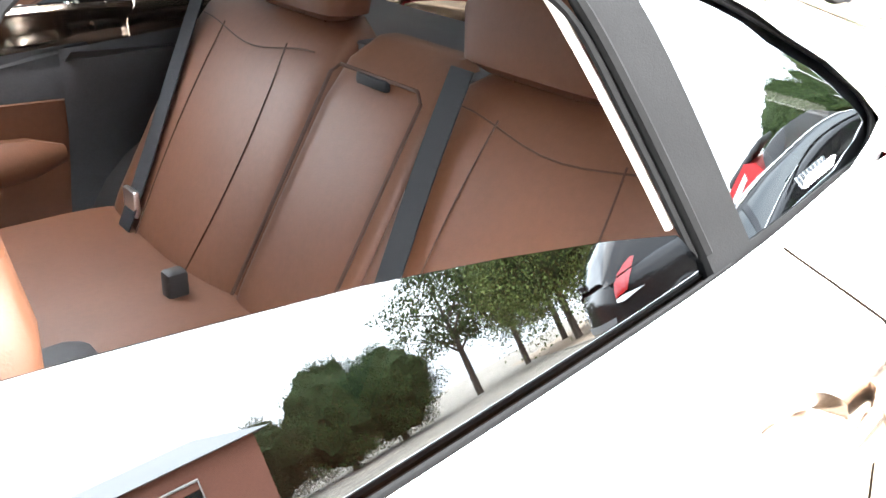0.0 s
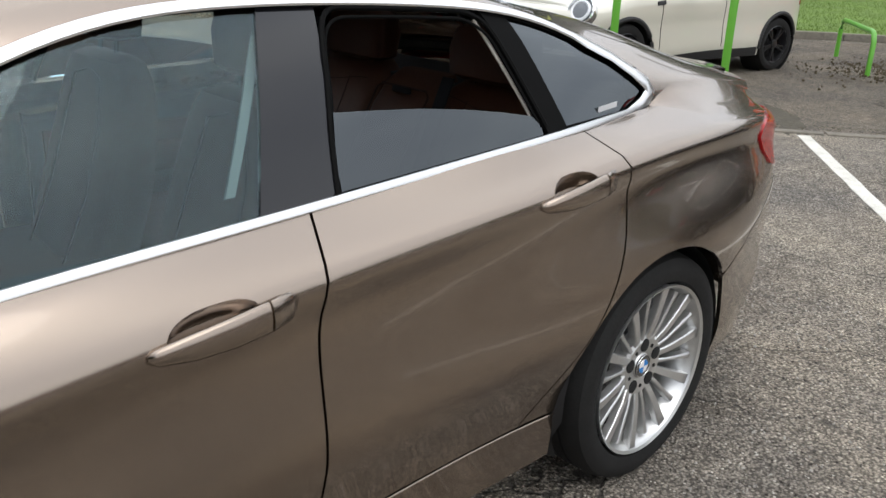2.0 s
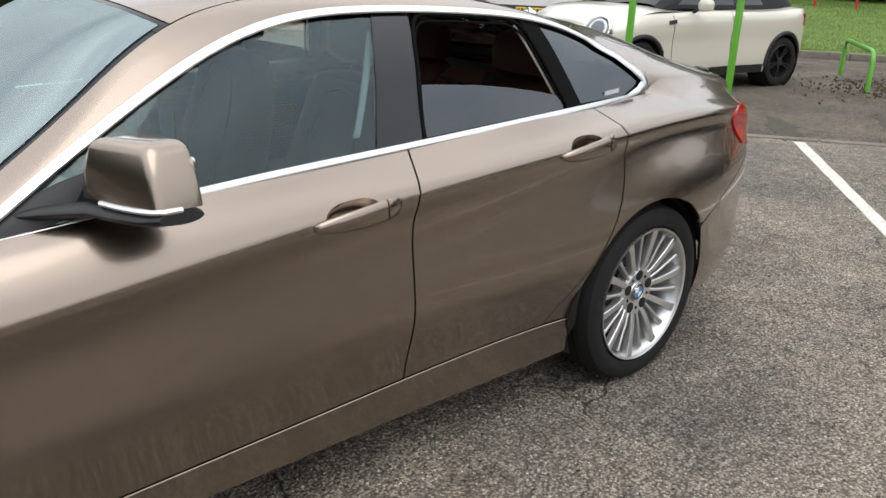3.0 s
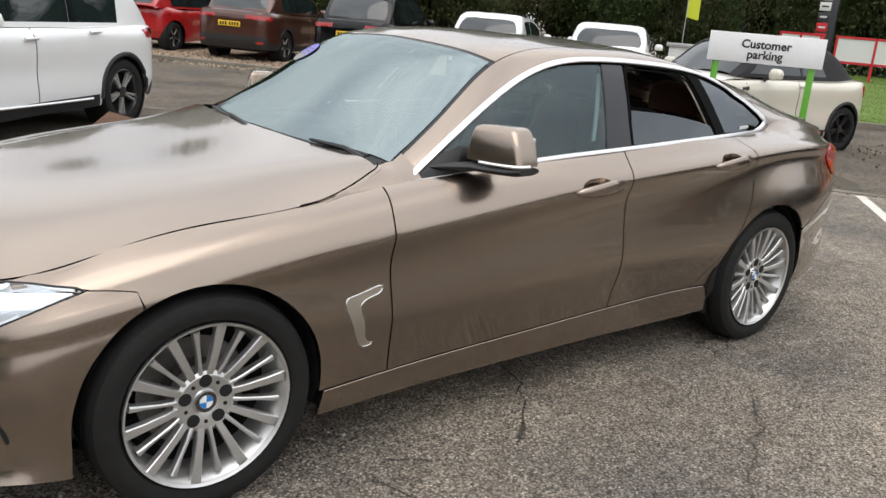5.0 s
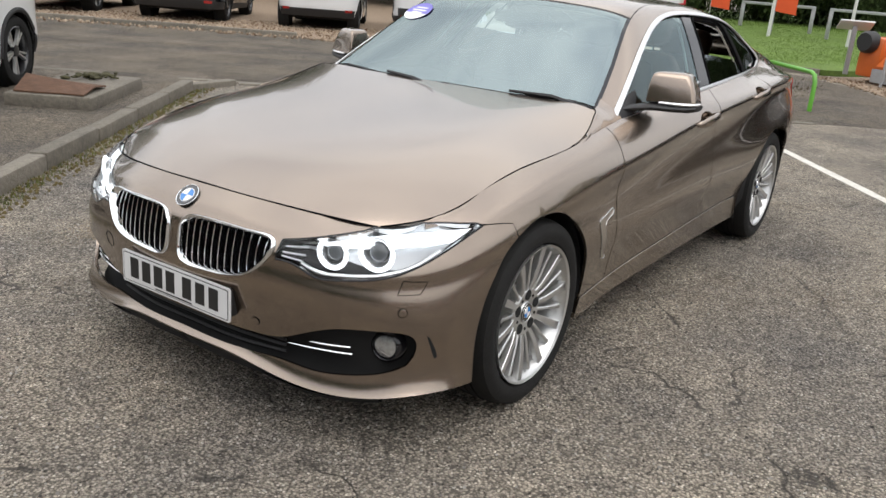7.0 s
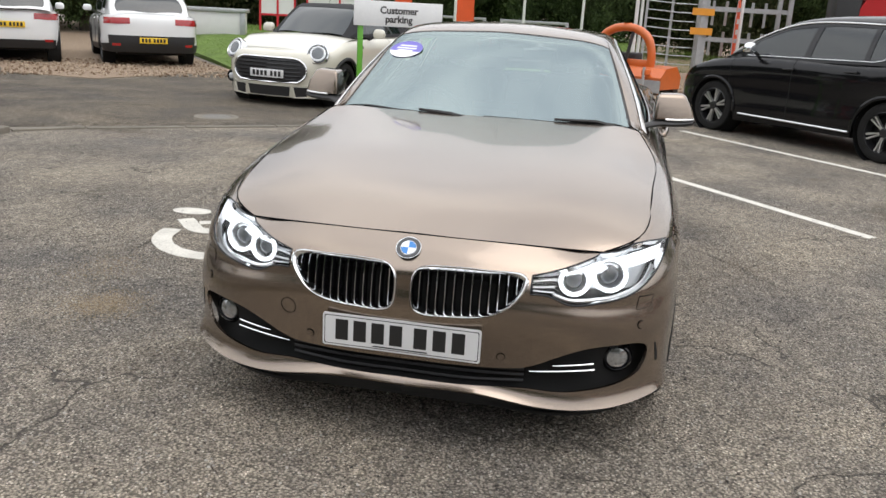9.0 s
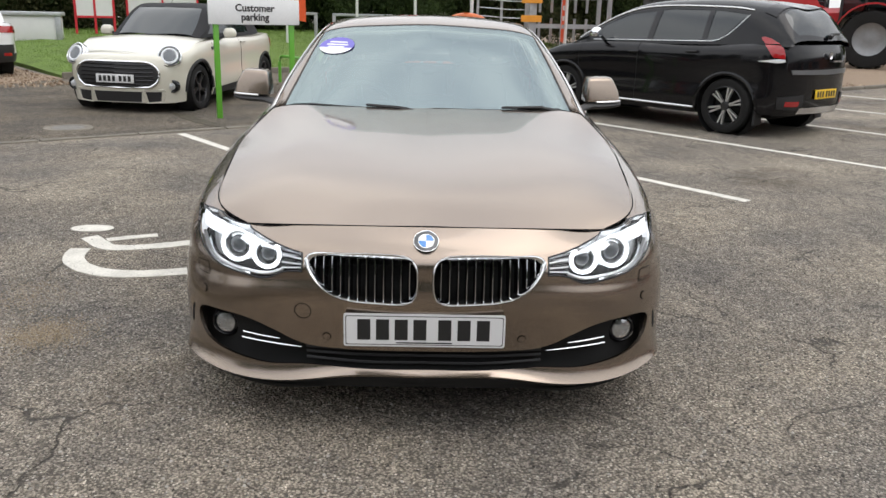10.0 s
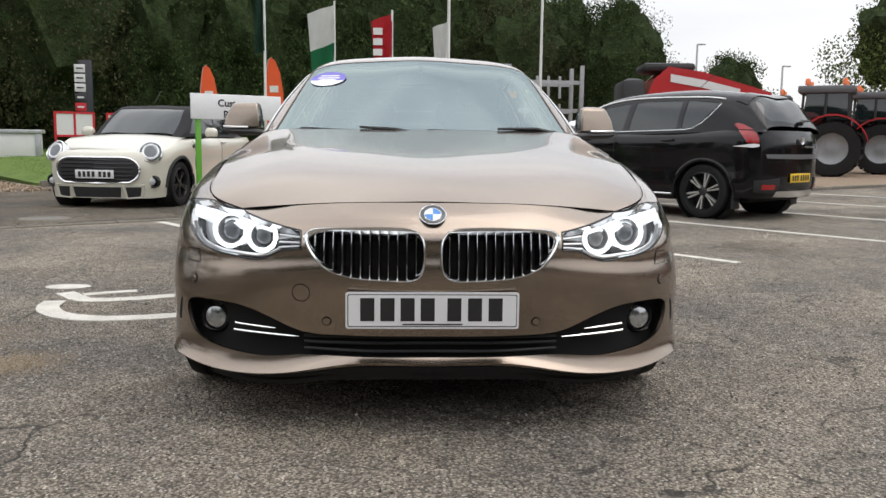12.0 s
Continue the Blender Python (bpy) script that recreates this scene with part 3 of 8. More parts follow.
for s in both:
    # bonnet side wing
    loop = (top_edge(corner_u, body.find([(-.600, .768)], (0, 1), U[7], U[9])[0][0], 30) + [tuple(p) for p in side_uv(WING_CUT)]
            + [tuple(p) for p in side_uv([(-.48, .296), (-.342, .293)])] + [tuple(p) for p in side_uv(arch(.02, .33, .362, 182, 62))]
            + [tuple(p) for p in side_uv([(.205, .693), (.26, .700), (.310, .7025)])] + [tuple(p) for p in body.find([(.34, .815), (.39, .785), (.43, .752)], (0, 1), U[4] - .1, U[5] + .1)])
    skin("front_wing", [sheet(body, loop, (), .026, side=s)], PAINT, car)
    # sill
    loop = [tuple(p) for p in side_uv([(x, z - .006) for x, z in SILL_LINE])] + [(u, 0) for u in np.linspace(side_uv([(-2.43, .21)])[0][0], side_uv([(-.345, .21)])[0][0], 30)]
    skin("sill", [sheet(body, loop, (), .035, side=s)], PAINT, car)
    q = side_uv([(x, z - .0075) for x, z in curve_through(SILL_LINE, 40)])
    part("sill_edge", tubed([tuple(p * (1, s, 1)) for p in body.at(q) + body.normal(q) * .0005], .0022, 5), PAINT, car)
    # doors, with a hollow behind each handle
    for name, fore, aft, hollow in (("front_door", WING_CUT, MID_CUT, (-1.515, .850)), ("rear_door", MID_CUT, REAR_CUT, (-2.405, .906))):
        low = [q for q in SILL_LINE if aft[-1][0] + .03 < q[0] < fore[-1][0] - .03]
        lf, lr = [(x - .006, z) for x, z in fore], aft
        bowl = side_uv([(hollow[0] - .008 + .082 * math.copysign(abs(math.cos(a)) ** .8, math.cos(a)), hollow[1] - .006 * math.cos(a) + (.036 * abs(math.sin(a)) ** .8 if a < math.pi else .024 * math.sin(a))) for a in np.linspace(0, 2 * math.pi, 24, endpoint=False)])
        uf, ur = side_uv(lf[:1])[0][0], side_uv(lr[:1])[0][0]
        loop = top_edge(uf, ur, 24) + [tuple(p) for p in side_uv(lr)] + [tuple(p) for p in side_uv(low[::-1])] + [tuple(p) for p in side_uv(lf[::-1])]
        door = skin(name, [sheet(body, loop, [bowl], .026, rim=.02, side=s)], PAINT, car)
        ring = resampled(bowl, .02)
        c = ring.mean(axis=0)
        rr = []
        for f, d in ((1.0, 0), (.96, .018), (.85, .036), (.5, .046), (.05, .047)):
            q = c + (ring - c) * f
            rr.append((body.at(q) - body.normal(q) * d) * (1, s, 1))
        cup = lofted(rr, True, False)
        bmesh.ops.holes_fill(cup, edges=[e for e in cup.edges if e.is_boundary and e.calc_length() < .006], sides=0)
        part("handle_cup", cup, PAINT, door, "shaded bronze hollow behind the handle")
        h0, h1 = ((-1.408, .838), (-1.668, .862)) if name == "front_door" else ((-2.290, .894), (-2.548, .918))
        rr = []
        for t, w, o in ((0, .006, .005), (.05, .014, .014), (.25, .022, .028), (.5, .026, .036), (.7, .0265, .035), (.74, .026, .035), (.745, .023, .031), (.755, .023, .031), (.76, .026, .035), (.92, .024, .024), (1, .010, .008)):
            x, z = h0[0] + (h1[0] - h0[0]) * t, h0[1] + (h1[1] - h0[1]) * t
            q = side_uv([(x, z)])
            p, n = body.at(q)[0], body.normal(q)[0]
            up = np.array([0, -n[2], n[1]])
            rr.append([(p + n * (o + .009 * math.cos(a) - .009) + up * w * math.sin(a)) * (1, s, 1) for a in np.linspace(0, 2 * math.pi, 14, endpoint=False)])
        part("door_handle", lofted(rr), PAINT, door, angle=60)
    # rear quarter with the wheel cut out
    qa, qb = side_uv(REAR_CUT[:1])[0][0] + .006, U[15]
    loop = (top_edge(qa, qb, 30) + [(U[15], TOP * .72)] + [tuple(p) for p in side_uv([(-3.60, .745), (-3.45, .705), (-3.25, .640), (-3.10, .555)])]
            + [tuple(p) for p in side_uv(arch(-2.79, .335, .362, 143, 2))]
            + [tuple(p) for p in side_uv([(-2.425, .336), (-2.32, .339)])] + [tuple(p) for p in side_uv([(x - .006, z) for x, z in REAR_CUT[::-1]])])
    skin("rear_quarter", [sheet(body, loop, (), .026, side=s)], PAINT, car)
    loop = ([tuple(p) for p in side_uv([(-3.105, .549), (-3.25, .634), (-3.45, .699), (-3.60, .739)])] + [(U[15], TOP * .71), (U[17], TOP * .71), (U[17], 0)]
            + [(u, 0) for u in np.linspace(U[17], side_uv([(-3.15, .245)])[0][0], 24)][1:] + [tuple(p) for p in side_uv(arch(-2.79, .335, .362, 186, 146))])
    skin("rear_bumper", [sheet(body, loop, (), .04, side=s)], PAINT, car)
    loop = [(U[15], TOP * .73), (U[17], TOP * .73), (U[17], TOP), (U[15], TOP)]
    skin("boot_panel", [sheet(body, loop, (), .04, side=s)], PAINT, car)
    va, vb = side_uv([(-3.58, .765)])[0], side_uv([(-3.57, .930)])[0]
    lamp = [tuple(p) for p in side_uv([(-3.40, .915), (-3.385, .885), (-3.42, .835), (-3.49, .785)])] + [tuple(va), (U[15] + .05, va[1]), (U[16], va[1] + .02), (U[16], vb[1] - .02), (U[15] + .05, vb[1])] + [tuple(vb)] + [tuple(p) for p in side_uv([(-3.49, .930)])]
    skin("tail_light", [sheet(body, lamp, (), .03, .006, .02, s)], LAMP_RED, car, "red tail light lens")
    # lining of both wheel arches
    for cx in (.02, -2.79):
        bm = bmesh.new()
        reach = range(-25, 206, 11)
        vs = [[bm.verts.new((cx + r * math.cos(radians(a)), s * (y if -6 < a < 186 or y < .85 else .845), .333 + r * math.sin(radians(a)))) for a in reach] for r, y in ((.361, .880 if cx < -1 else .872), (.375, .80), (.375, .56), (.05, .55))]
        for a, b in zip(vs, vs[1:]):
            for k in range(len(a) - 1):
                bm.faces.new((a[k], a[k + 1], b[k + 1], b[k]))
        part("arch_lining", bm, BLACK, car)

for s in both:
    ps = [tuple(p) for p in bonnet.at([(u, 0.0) for u in np.linspace(bonnet.u[0] + .01, bonnet.u[-1], 40)])] + [(-.632, .700, .956)]
    part("wing_flange", tubed([(x, s * (y + .002), z - .0160) for x, y, z in curve_through(ps[4:], 60)], .0140, 8), PAINT, car)
    part("bonnet_gap", tubed([(x, s * y, z) for x, y, z in curve_through(ps, 60)], .0026, 6), RUBBER, car)
ps = [tuple(p) for p in bonnet.at([(bonnet.u[0] + .004, v) for v in np.linspace(0, bonnet.kv[-1], 16)])]
part("bonnet_gap", tubed([(x, -y, z) for x, y, z in ps][:-1] + ps[::-1], .0028, 6), RUBBER, car)
skin("bonnet", [sheet(bonnet, [(u, 0.0) for u in np.linspace(bonnet.u[0] + .005, bonnet.u[-1], 30)] + [(bonnet.u[-1], v) for v in np.linspace(.05, bonnet.kv[-1], 12)]
                + [(bonnet.u[0] + .005, v) for v in np.linspace(bonnet.kv[-1], .03, 14)], (), .03, .0, .012, s) for s in both], PAINT, car)


def band(name, u0, u1, v0, v1, material, step=.04, lift=0.0, rim=.010, label="", sides=both):
    n = 40
    loop = [(u, v0) for u in np.linspace(u0, u1, n)] + [(u1, v) for v in np.linspace(v0, v1, 8)[1:]] + [(u, v1) for u in np.linspace(u1, u0, n)][1:] + [(u0, v) for v in np.linspace(v1, v0, 8)][1:-1]
    return skin(name, [sheet(house, loop, (), step, lift, rim, s) for s in sides], material, car, label)


W = house.u
band("roof", W[2] - .01, W[5] - .05, VR, VT, PAINT)
screen = band("windscreen", W[0] + .01, W[2] - .03, VR + .012, VT, SCREEN, label="clear green-tinted windscreen glass")
screen.visible_shadow = False
band("screen_header", W[2] - .055, W[2] - .012, VR, VT, BLACK_GLOSS, lift=-.002)
band("rear_window", W[5] - .04, W[7] - .05, VR + .10, VT, PRIVACY, label="dark tinted glass")
band("boot_lid", W[7] - .05, W[8], VR, VT, PAINT)
for s in both:
    band("screen_edge", W[0], W[2] - .012, VR - .004, VR + .035, BLACK_GLOSS, .03, -.004, .006, sides=(s,))
    band("roof_pillar", W[0], W[8], VG + .002, VR - .004, PAINT, .03, sides=(s,))
    band("rear_screen_edge", W[5] - .05, W[7] - .05, VR, VR + .10, PAINT, .03, sides=(s,))
    band("pillar_lining", W[6] - .05, W[8] - .02, .004, VG, CARD, .04, -.03, sides=(s,))
    band("rear_pillar", W[6] + .012, W[8], 0, VG + .003, PAINT, .03, sides=(s,))
# hollow fillet where the rear pillars run out into the shoulders


def at_x(chart, x, v, lo, hi):
    """Point of a chart's line v at the given x, which falls from lo to hi."""
    for _ in range(24):
        mid = (lo + hi) / 2
        if chart.at([(mid, v)])[0][0] > x:
            lo = mid
        else:
            hi = mid
    return chart.at([(lo, v)])[0]


for s in both:
    rings = []
    for x in np.linspace(-2.955, -3.665, 26):
        k = min(1.0, max(.04, (-2.95 - x) / .16)) * min(1.0, max(.25, (3.72 + x) / .30))
        high = at_x(house, x, VG * .72 * k, W[5], W[8])
        foot = at_x(house, x, 0, W[5], W[8])
        low = at_x(body, x, TOP - (TOP - body.kv[-2]) * .92 * k, U[11], U[16])
        corner = foot * .5 + at_x(body, x, TOP, U[11], U[16]) * .5
        rings.append([tuple((high * (1 - t) ** 2 + corner * 2 * t * (1 - t) + low * t * t + np.array((0, .003, .003)) * t * (1 - t)) * (1, s, 1)) for t in np.linspace(0, 1, 12)])
    part("pillar_fillet", lofted(rings, False, False), PAINT, car)
# boot spoiler lip
part("boot_spoiler", lofted([[(x, y, z + d) for x, y, z in [tuple(q) for q in house.at([(W[8] - f, v) for v in np.linspace(VR, VT, 12)])] + [(x, -y, z) for x, y, z in [tuple(q) for q in house.at([(W[8] - f, v) for v in np.linspace(VT, VR, 12)])][1:]]] for f, d in ((.13, .001), (.06, .004), (0, .009), (-.006, .002), (.01, -.03))], False, False), PAINT, car)
for s in both:
    ub = bonnet.find([(-.30, .787), (-.585, .738)], (0, 1))[:, 0]
    inner = [tuple(p - np.array((0, .002, .001))) for p in bonnet.at([(u, 0) for u in np.linspace(ub[0], bonnet.u[-1], 9)])] + [(-.64, .706, .952), (-.67, .698, .956), (-.70, .690, .958), (-.74, .680, .980)]
    outer = [tuple(p) for p in body.at([(u, TOP) for u in np.linspace(body.find([(-.30, .787)], (0, 1), U[6], U[8])[0][0], body.find([(-.76, .770)], (0, 1), U[7], U[9])[0][0], 13)])]
    middle = [tuple(b * .5 + a * .5 + np.array((0, .004, .006))) for a, b in zip(np.array(inner), np.array(outer))]
    rr = [[(x, s * y, z) for x, y, z in r] for r in (outer, middle, inner)]
    part("scuttle_corner", lofted(rr, False, False), PAINT, car, angle=80)
# cowl under the screen
bm = bmesh.new()
ring = [house.at([(W[0] - .0, v) for v in np.linspace(VR, VT, 16)]), ]
a = [tuple(p) for p in ring[0]] + [(x, -y, z) for x, y, z in [tuple(p) for p in ring[0]][::-1][1:]]
rows = [[bm.verts.new((x + dx, y, z + dz)) for x, y, z in a] for dx, dz in ((-.03, .012), (.005, -.012), (.03, -.028), (.05, -.06))]
for p, q in zip(rows, rows[1:]):
    for k in range(len(a) - 1):
        bm.faces.new((p[k], p[k + 1], q[k + 1], q[k]))
part("cowl", bm, BLACK, car)
for s, (y0, y1) in ((1, (.62, .02)), (1, (-.05, -.56))):
    ps = []
    for y in np.linspace(y0, y1, 14):
        q = house.find([(abs(y), .953 + .006 * (y0 - y) / (y0 - y1))], (1, 2), W[0], W[1])
        p = house.at(q)[0] + house.normal(q)[0] * .016
        ps.append((p[0] + .010, y, p[2] - .008))
    wiper = part("wiper", tubed(ps, .0055, 6), BLACK, car)
    part("wiper_arm", tubed([Vector(ps[0]) + Vector((.02, 0, -.01)), Vector(ps[2]) + Vector((.012, 0, .008)), Vector(ps[6]) + Vector((.004, 0, .014))], [.011, .009, .006], 6), BLACK, wiper)

# ---- side windows ----
def house_uv(pts):
    return house.find(pts, (0, 2), W[0], W[7])


def rail_pts(u0, u1, n, v):
    return [(u, v) for u in np.linspace(u0, u1, n)]


for s in both:
    uB0, uB1 = house_uv([(-1.672, .972)])[0], house_uv([(-1.805, 1.29)])[0]
    uR0, uR1 = house_uv([(-1.840, .978)])[0], house_uv([(-1.932, 1.285)])[0]
    uC0, uC1 = house_uv([(-2.466, .998)])[0], house_uv([(-2.385, 1.245)])[0]
    uD0, uD1 = house_uv([(-2.532, 1.002)])[0], house_uv([(-2.452, 1.235)])[0]
    loop = [(W[0] + .17, .003)] + rail_pts(W[0] + .25, uB0[0] + .006, 14, .003) + rail_pts(uB1[0] + .006, W[0] + .06, 22, VG - .003)
    skin("door_window", [sheet(house, loop, (), .04, -.007, .004, s)], GLASS, car, "clear door window glass")
    # pale inner trim of the door pillar, seen through the glass
    loop = rail_pts(uB0[0] - .040, uB0[0] - .018, 3, .03) + rail_pts(uB1[0] + .012, uB1[0] - .010, 3, VG - .03)
    skin("pillar_trim", [sheet(house, loop, (), .03, -.035, .006, s)], mat("pale_pillar", (.40, .395, .38), .6) if s > 0 else bpy.data.materials["pale_pillar"], car, "pale inner pillar trim")
    # mirror triangle at the foot of the pillar
    loop = [(W[0] + .02, .006), (W[0] + .16, .006), (W[0] + .30, VG * .70), (W[0] + .14, VG - .01), (W[0] + .05, VG - .005)]
    skin("mirror_triangle", [sheet(house, loop, (), .03, -.004, .006, s)], BLACK, car)
    loop = rail_pts(uB0[0], uR0[0], 6, .004) + rail_pts(uR1[0], uB1[0], 6, VG - .006)
    skin("door_pillar", [sheet(house, loop, (), .04, -.004, .012, s)], BLACK_GLOSS, car, "gloss black pillar cover")
    # lowered pane in the rear door
    top = house_uv([(-1.879, 1.114), (-1.92, 1.112), (-1.98, 1.108), (-2.09, 1.100), (-2.21, 1.086), (-2.33, 1.068), (-2.422, 1.050)])
    loop = rail_pts(uR0[0] + .001, uC0[0] + .01, 10, .004) + [tuple(p) for p in top[::-1]]
    skin("half_open_window", [sheet(house, loop, (), .04, lambda q: -.012 + .017 * q[:, 1] / (VG * .45), .004, s)], PRIVACY, car, "half lowered dark tinted window glass")
    q = np.array(rail_pts(uR0[0] - .01, uC0[0] + .03, 24, .006))
    part("belt_seal", tubed([tuple(p * (1, s, 1)) for p in house.at(q) - house.normal(q) * .004], .003, 6), RUBBER, car)
    # black frame round the rear opening
    loop = rail_pts(uC0[0] - .004, uD0[0], 5, .004) + rail_pts(uD1[0], uC1[0] - .004, 5, VG - .006)
    skin("rear_window_post", [sheet(house, loop, (), .03, -.003, .014, s)], RUBBER, car, "ribbed black rubber window post")
    for k, (o, r, d) in enumerate(((-.004, .006, .0), (.006, .004, -.008))):
        ps = [tuple(p * (1, s, 1)) for p in (lambda q: house.at(q) + house.normal(q) * (d - .004))(np.array([(uR0[0] + o, .0)] + [(uR0[0] + o + (uR1[0] - uR0[0]) * t, .02 + (VG - .05) * t) for t in (.3, .6, .85)] + [(uR1[0] + .03 + o, VG - .02 - o)] + [(u, VG - .016 - o) for u in np.linspace(uR1[0] + .09, uC1[0] - .07, 10)] + [(uC1[0] - .02 - o, VG - .03 - o)] + [(uC1[0] + (uC0[0] - uC1[0]) * t - .008 - o, VG - .03 - (VG - .05) * t) for t in (.15, .4, .7, 1.0)]))]
        part("window_seal", tubed(curve_through(ps, 60), r, 6), RUBBER, car)
    # quarter light
    loop = rail_pts(uD0[0] + .01, W[6] - .085, 8, .012) + [(W[6] - .045, .02), (W[6] - .018, .045), (W[6] - .010, VG * .45), (W[6] - .03, VG * .75)] + rail_pts(W[6] - .10, uD1[0] + .012, 10, VG - .014)
    skin("quarter_window", [sheet(house, loop, (), .03, -.006, .004, s)], PRIVACY, car, "dark tinted fixed quarter glass")
    skin("quarter_seal", [sheet(house, rail_pts(uD0[0], W[6] - .02, 8, .002) + [(W[6] + .004, VG * .4)] + rail_pts(W[6] - .03, uD1[0], 8, VG - .002), [loop], .02, -.004, .008, s)], RUBBER, car)
    # etched maker's mark in the quarter glass
    q = house_uv([(-2.70 - .012 * k, 1.030 + .0003 * k) for k in range(8)])
    for k, pt in enumerate(house.at(q) + house.normal(q) * -.002):
        part("etched_bar", boxed(pt[0] - .0045, pt[0] + .0045, min(s * (pt[1] - .001), s * (pt[1] + .001)), max(s * (pt[1] - .001), s * (pt[1] + .001)), pt[2] - .007, pt[2] + .007, 0), mat("etched_white", (.6, .6, .6), .6) if not (k or s < 0) else bpy.data.materials["etched_white"], car, smooth=False)
    # chrome surround
    def on(uvs, lift):
        q = np.array(uvs)
        return [tuple(p * (1, s, 1)) for p in house.at(q) + house.normal(q) * lift]
    line_up = [(W[0] + .005, VG * .5)] + rail_pts(W[0] + .03, W[6] - .11, 44, VG - .003) + [(W[6] - .035, VG - .03), (W[6] + .012, VG * .62), (W[6] + .020, VG * .35), (W[6] + .002, .05), (W[6] - .04, .012)] + rail_pts(W[6] - .12, W[0] + .01, 30, .001)
    q = np.array(line_up)
    p, n = house.at(q), house.normal(q)
    rr = []
    m = len(q)
    for k in range(m):
        tang = p[(k + 1) % m] - p[k - 1]
        tang /= np.linalg.norm(tang)
        across = np.cross(n[k], tang)
        w = .0125 if k < 42 else .021 if k < 50 else .009 if q[k][0] > W[0] + .24 else .002
        rr.append([(p[k] + across * w * ca + n[k] * (.004 * sa + .003)) * (1, s, 1) for ca, sa in ((1, 0), (.8, .9), (0, 1.2), (-.8, .9), (-1, 0), (0, -1))])
    rr.append(rr[0])
    part("chrome_window_trim", lofted(rr, True, False), SATIN, car, "bright satin chrome strip")

# ---- nose: kidney grilles, lamps, plate, badge ----
for s in both:
    ring = kidney_outline(.002)
    q = front_uv(ring)
    p, n = body.at(q), body.normal(q)
    for k in range(4):
        p = (np.roll(p, 1, 0) + 2 * p + np.roll(p, -1, 0)) / 4
        n = (np.roll(n, 1, 0) + 2 * n + np.roll(n, -1, 0)) / 4
    c = p.mean(axis=0)
    rr = []
    m = len(p)
    for k in range(m):
        t = p[(k + 1) % m] - p[k - 1]
        t /= np.linalg.norm(t)
        o = np.cross(t, n[k])
        o *= 1 if np.dot(o, p[k] - c) > 0 else -1
        wide = 1.0 + .7 * max(0, (ring[k][0] - .27) / .1) ** 2 * (ring[k][1] > .53)
        rr.append([(p[k] + o * a * wide * .0050 + n[k] * b) * (1, s, 1) for a, b in ((1, -.004), (.7, .009), (-.2, .012), (-1, .004), (-1.1, -.03), (.4, -.03))])
    rr.append(rr[0])
    kid = part("kidney_grille", lofted(rr, True, False), CHROME, car, "chrome kidney grille with upright slats", angle=60)
    inner = kidney_outline(-.006)
    for k in range(12):
        y = .050 + k * .0278
        zs = [b for a, b in resampled(inner, .004) if abs(a - y) < .004]
        if len(zs) < 2 or max(zs) - min(zs) < .04:
            continue
        z0, z1 = min(zs), max(zs)
        bm = bmesh.new()
        rr = []
        qq = front_uv([(y, z) for z in np.linspace(z0, z1, 7)])
        bow = np.polyfit(np.linspace(z0, z1, 7), body.at(qq)[:, 0], 2)
        n0 = body.normal(qq).mean(axis=0)
        for z in np.linspace(z0, z1, 7):
            p0 = np.array((np.polyval(bow, z), y, z))
            rr.append([tuple((p0 + n0 * d + np.array((0, w, 0))) * (1, s, 1)) for w, d in ((-.0022, -.008), (.0022, -.008), (.0042, -.042), (-.0042, -.042))])
        bm.free()
        part("slat", lofted(rr), BLACK_GLOSS, kid, smooth=False)
        part("slat_edge", tubed([tuple((np.array(r[0]) + np.array(r[1])) / 2) for r in rr], .0014, 5), CHROME, kid)
    # plain dark sheet for the shade behind the slats
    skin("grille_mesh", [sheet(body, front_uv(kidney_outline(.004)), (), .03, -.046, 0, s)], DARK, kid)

    # headlamp
    outline = [tuple(p) for p in front_uv(LAMP_TOP)] + top_edge(lamp_meet_u, corner_u, 6) + [tuple(p) for p in body.find([(.43, .752), (.39, .785), (.34, .815)], (0, 1), U[4] - .1, U[5] + .1)] + [tuple(p) for p in front_uv(LAMP_LOW[::-1])]
    lampo = skin("headlight", [sheet(body, outline, (), .02, -.062, 0, s)], mat("lamp_housing", (.50, .51, .52), .36, .6), car, "xenon headlight with two lit white rings")
    lens = skin("lens", [sheet(body, outline, (), .02, .0005, .045, s)], LENS, lampo)
    lens.visible_shadow = False
    for za, zb in ((.628, .632), (.612, .612), (.598, .594)):
        pts = front_uv([(.408 + .065 * t, za + (zb - za) * t) for t in np.linspace(0, 1, 5)])
        part("lamp_fin", tubed([tuple(p * (1, s, 1)) for p in body.at(pts) - body.normal(pts) * .016], .0030, 6), SATIN, lampo)
    pts = front_uv([(.47, .588), (.505, .568), (.54, .561), (.60, .565), (.68, .578), (.75, .607), (.79, .648)])
    part("lamp_sill", tubed(curve_through([tuple(p * (1, s, 1)) for p in body.at(pts) - body.normal(pts) * .018], 24), .006, 6), SATIN, lampo)
    # bright brow along the top and black frame round the lamp
    brow = [tuple(p) for p in front_uv([(.49, .650), (.53, .660), (.585, .676), (.64, .687), (.71, .698), (.77, .703), (.815, .702), (.803, .668), (.76, .664), (.71, .668), (.64, .664), (.585, .656), (.53, .650)])]
    skin("brow_light", [sheet(body, brow, (), .015, -.018, .02, s)], glow("brow_lamp", (.95, .98, 1.0), .75), lampo, "lit white brow strip")
    edge = resampled(np.array(outline), .012)
    part("lamp_frame", tubed([tuple(p * (1, s, 1)) for p in body.at(edge) - body.normal(edge) * .001], .0032, 6, True), BLACK_GLOSS, lampo)
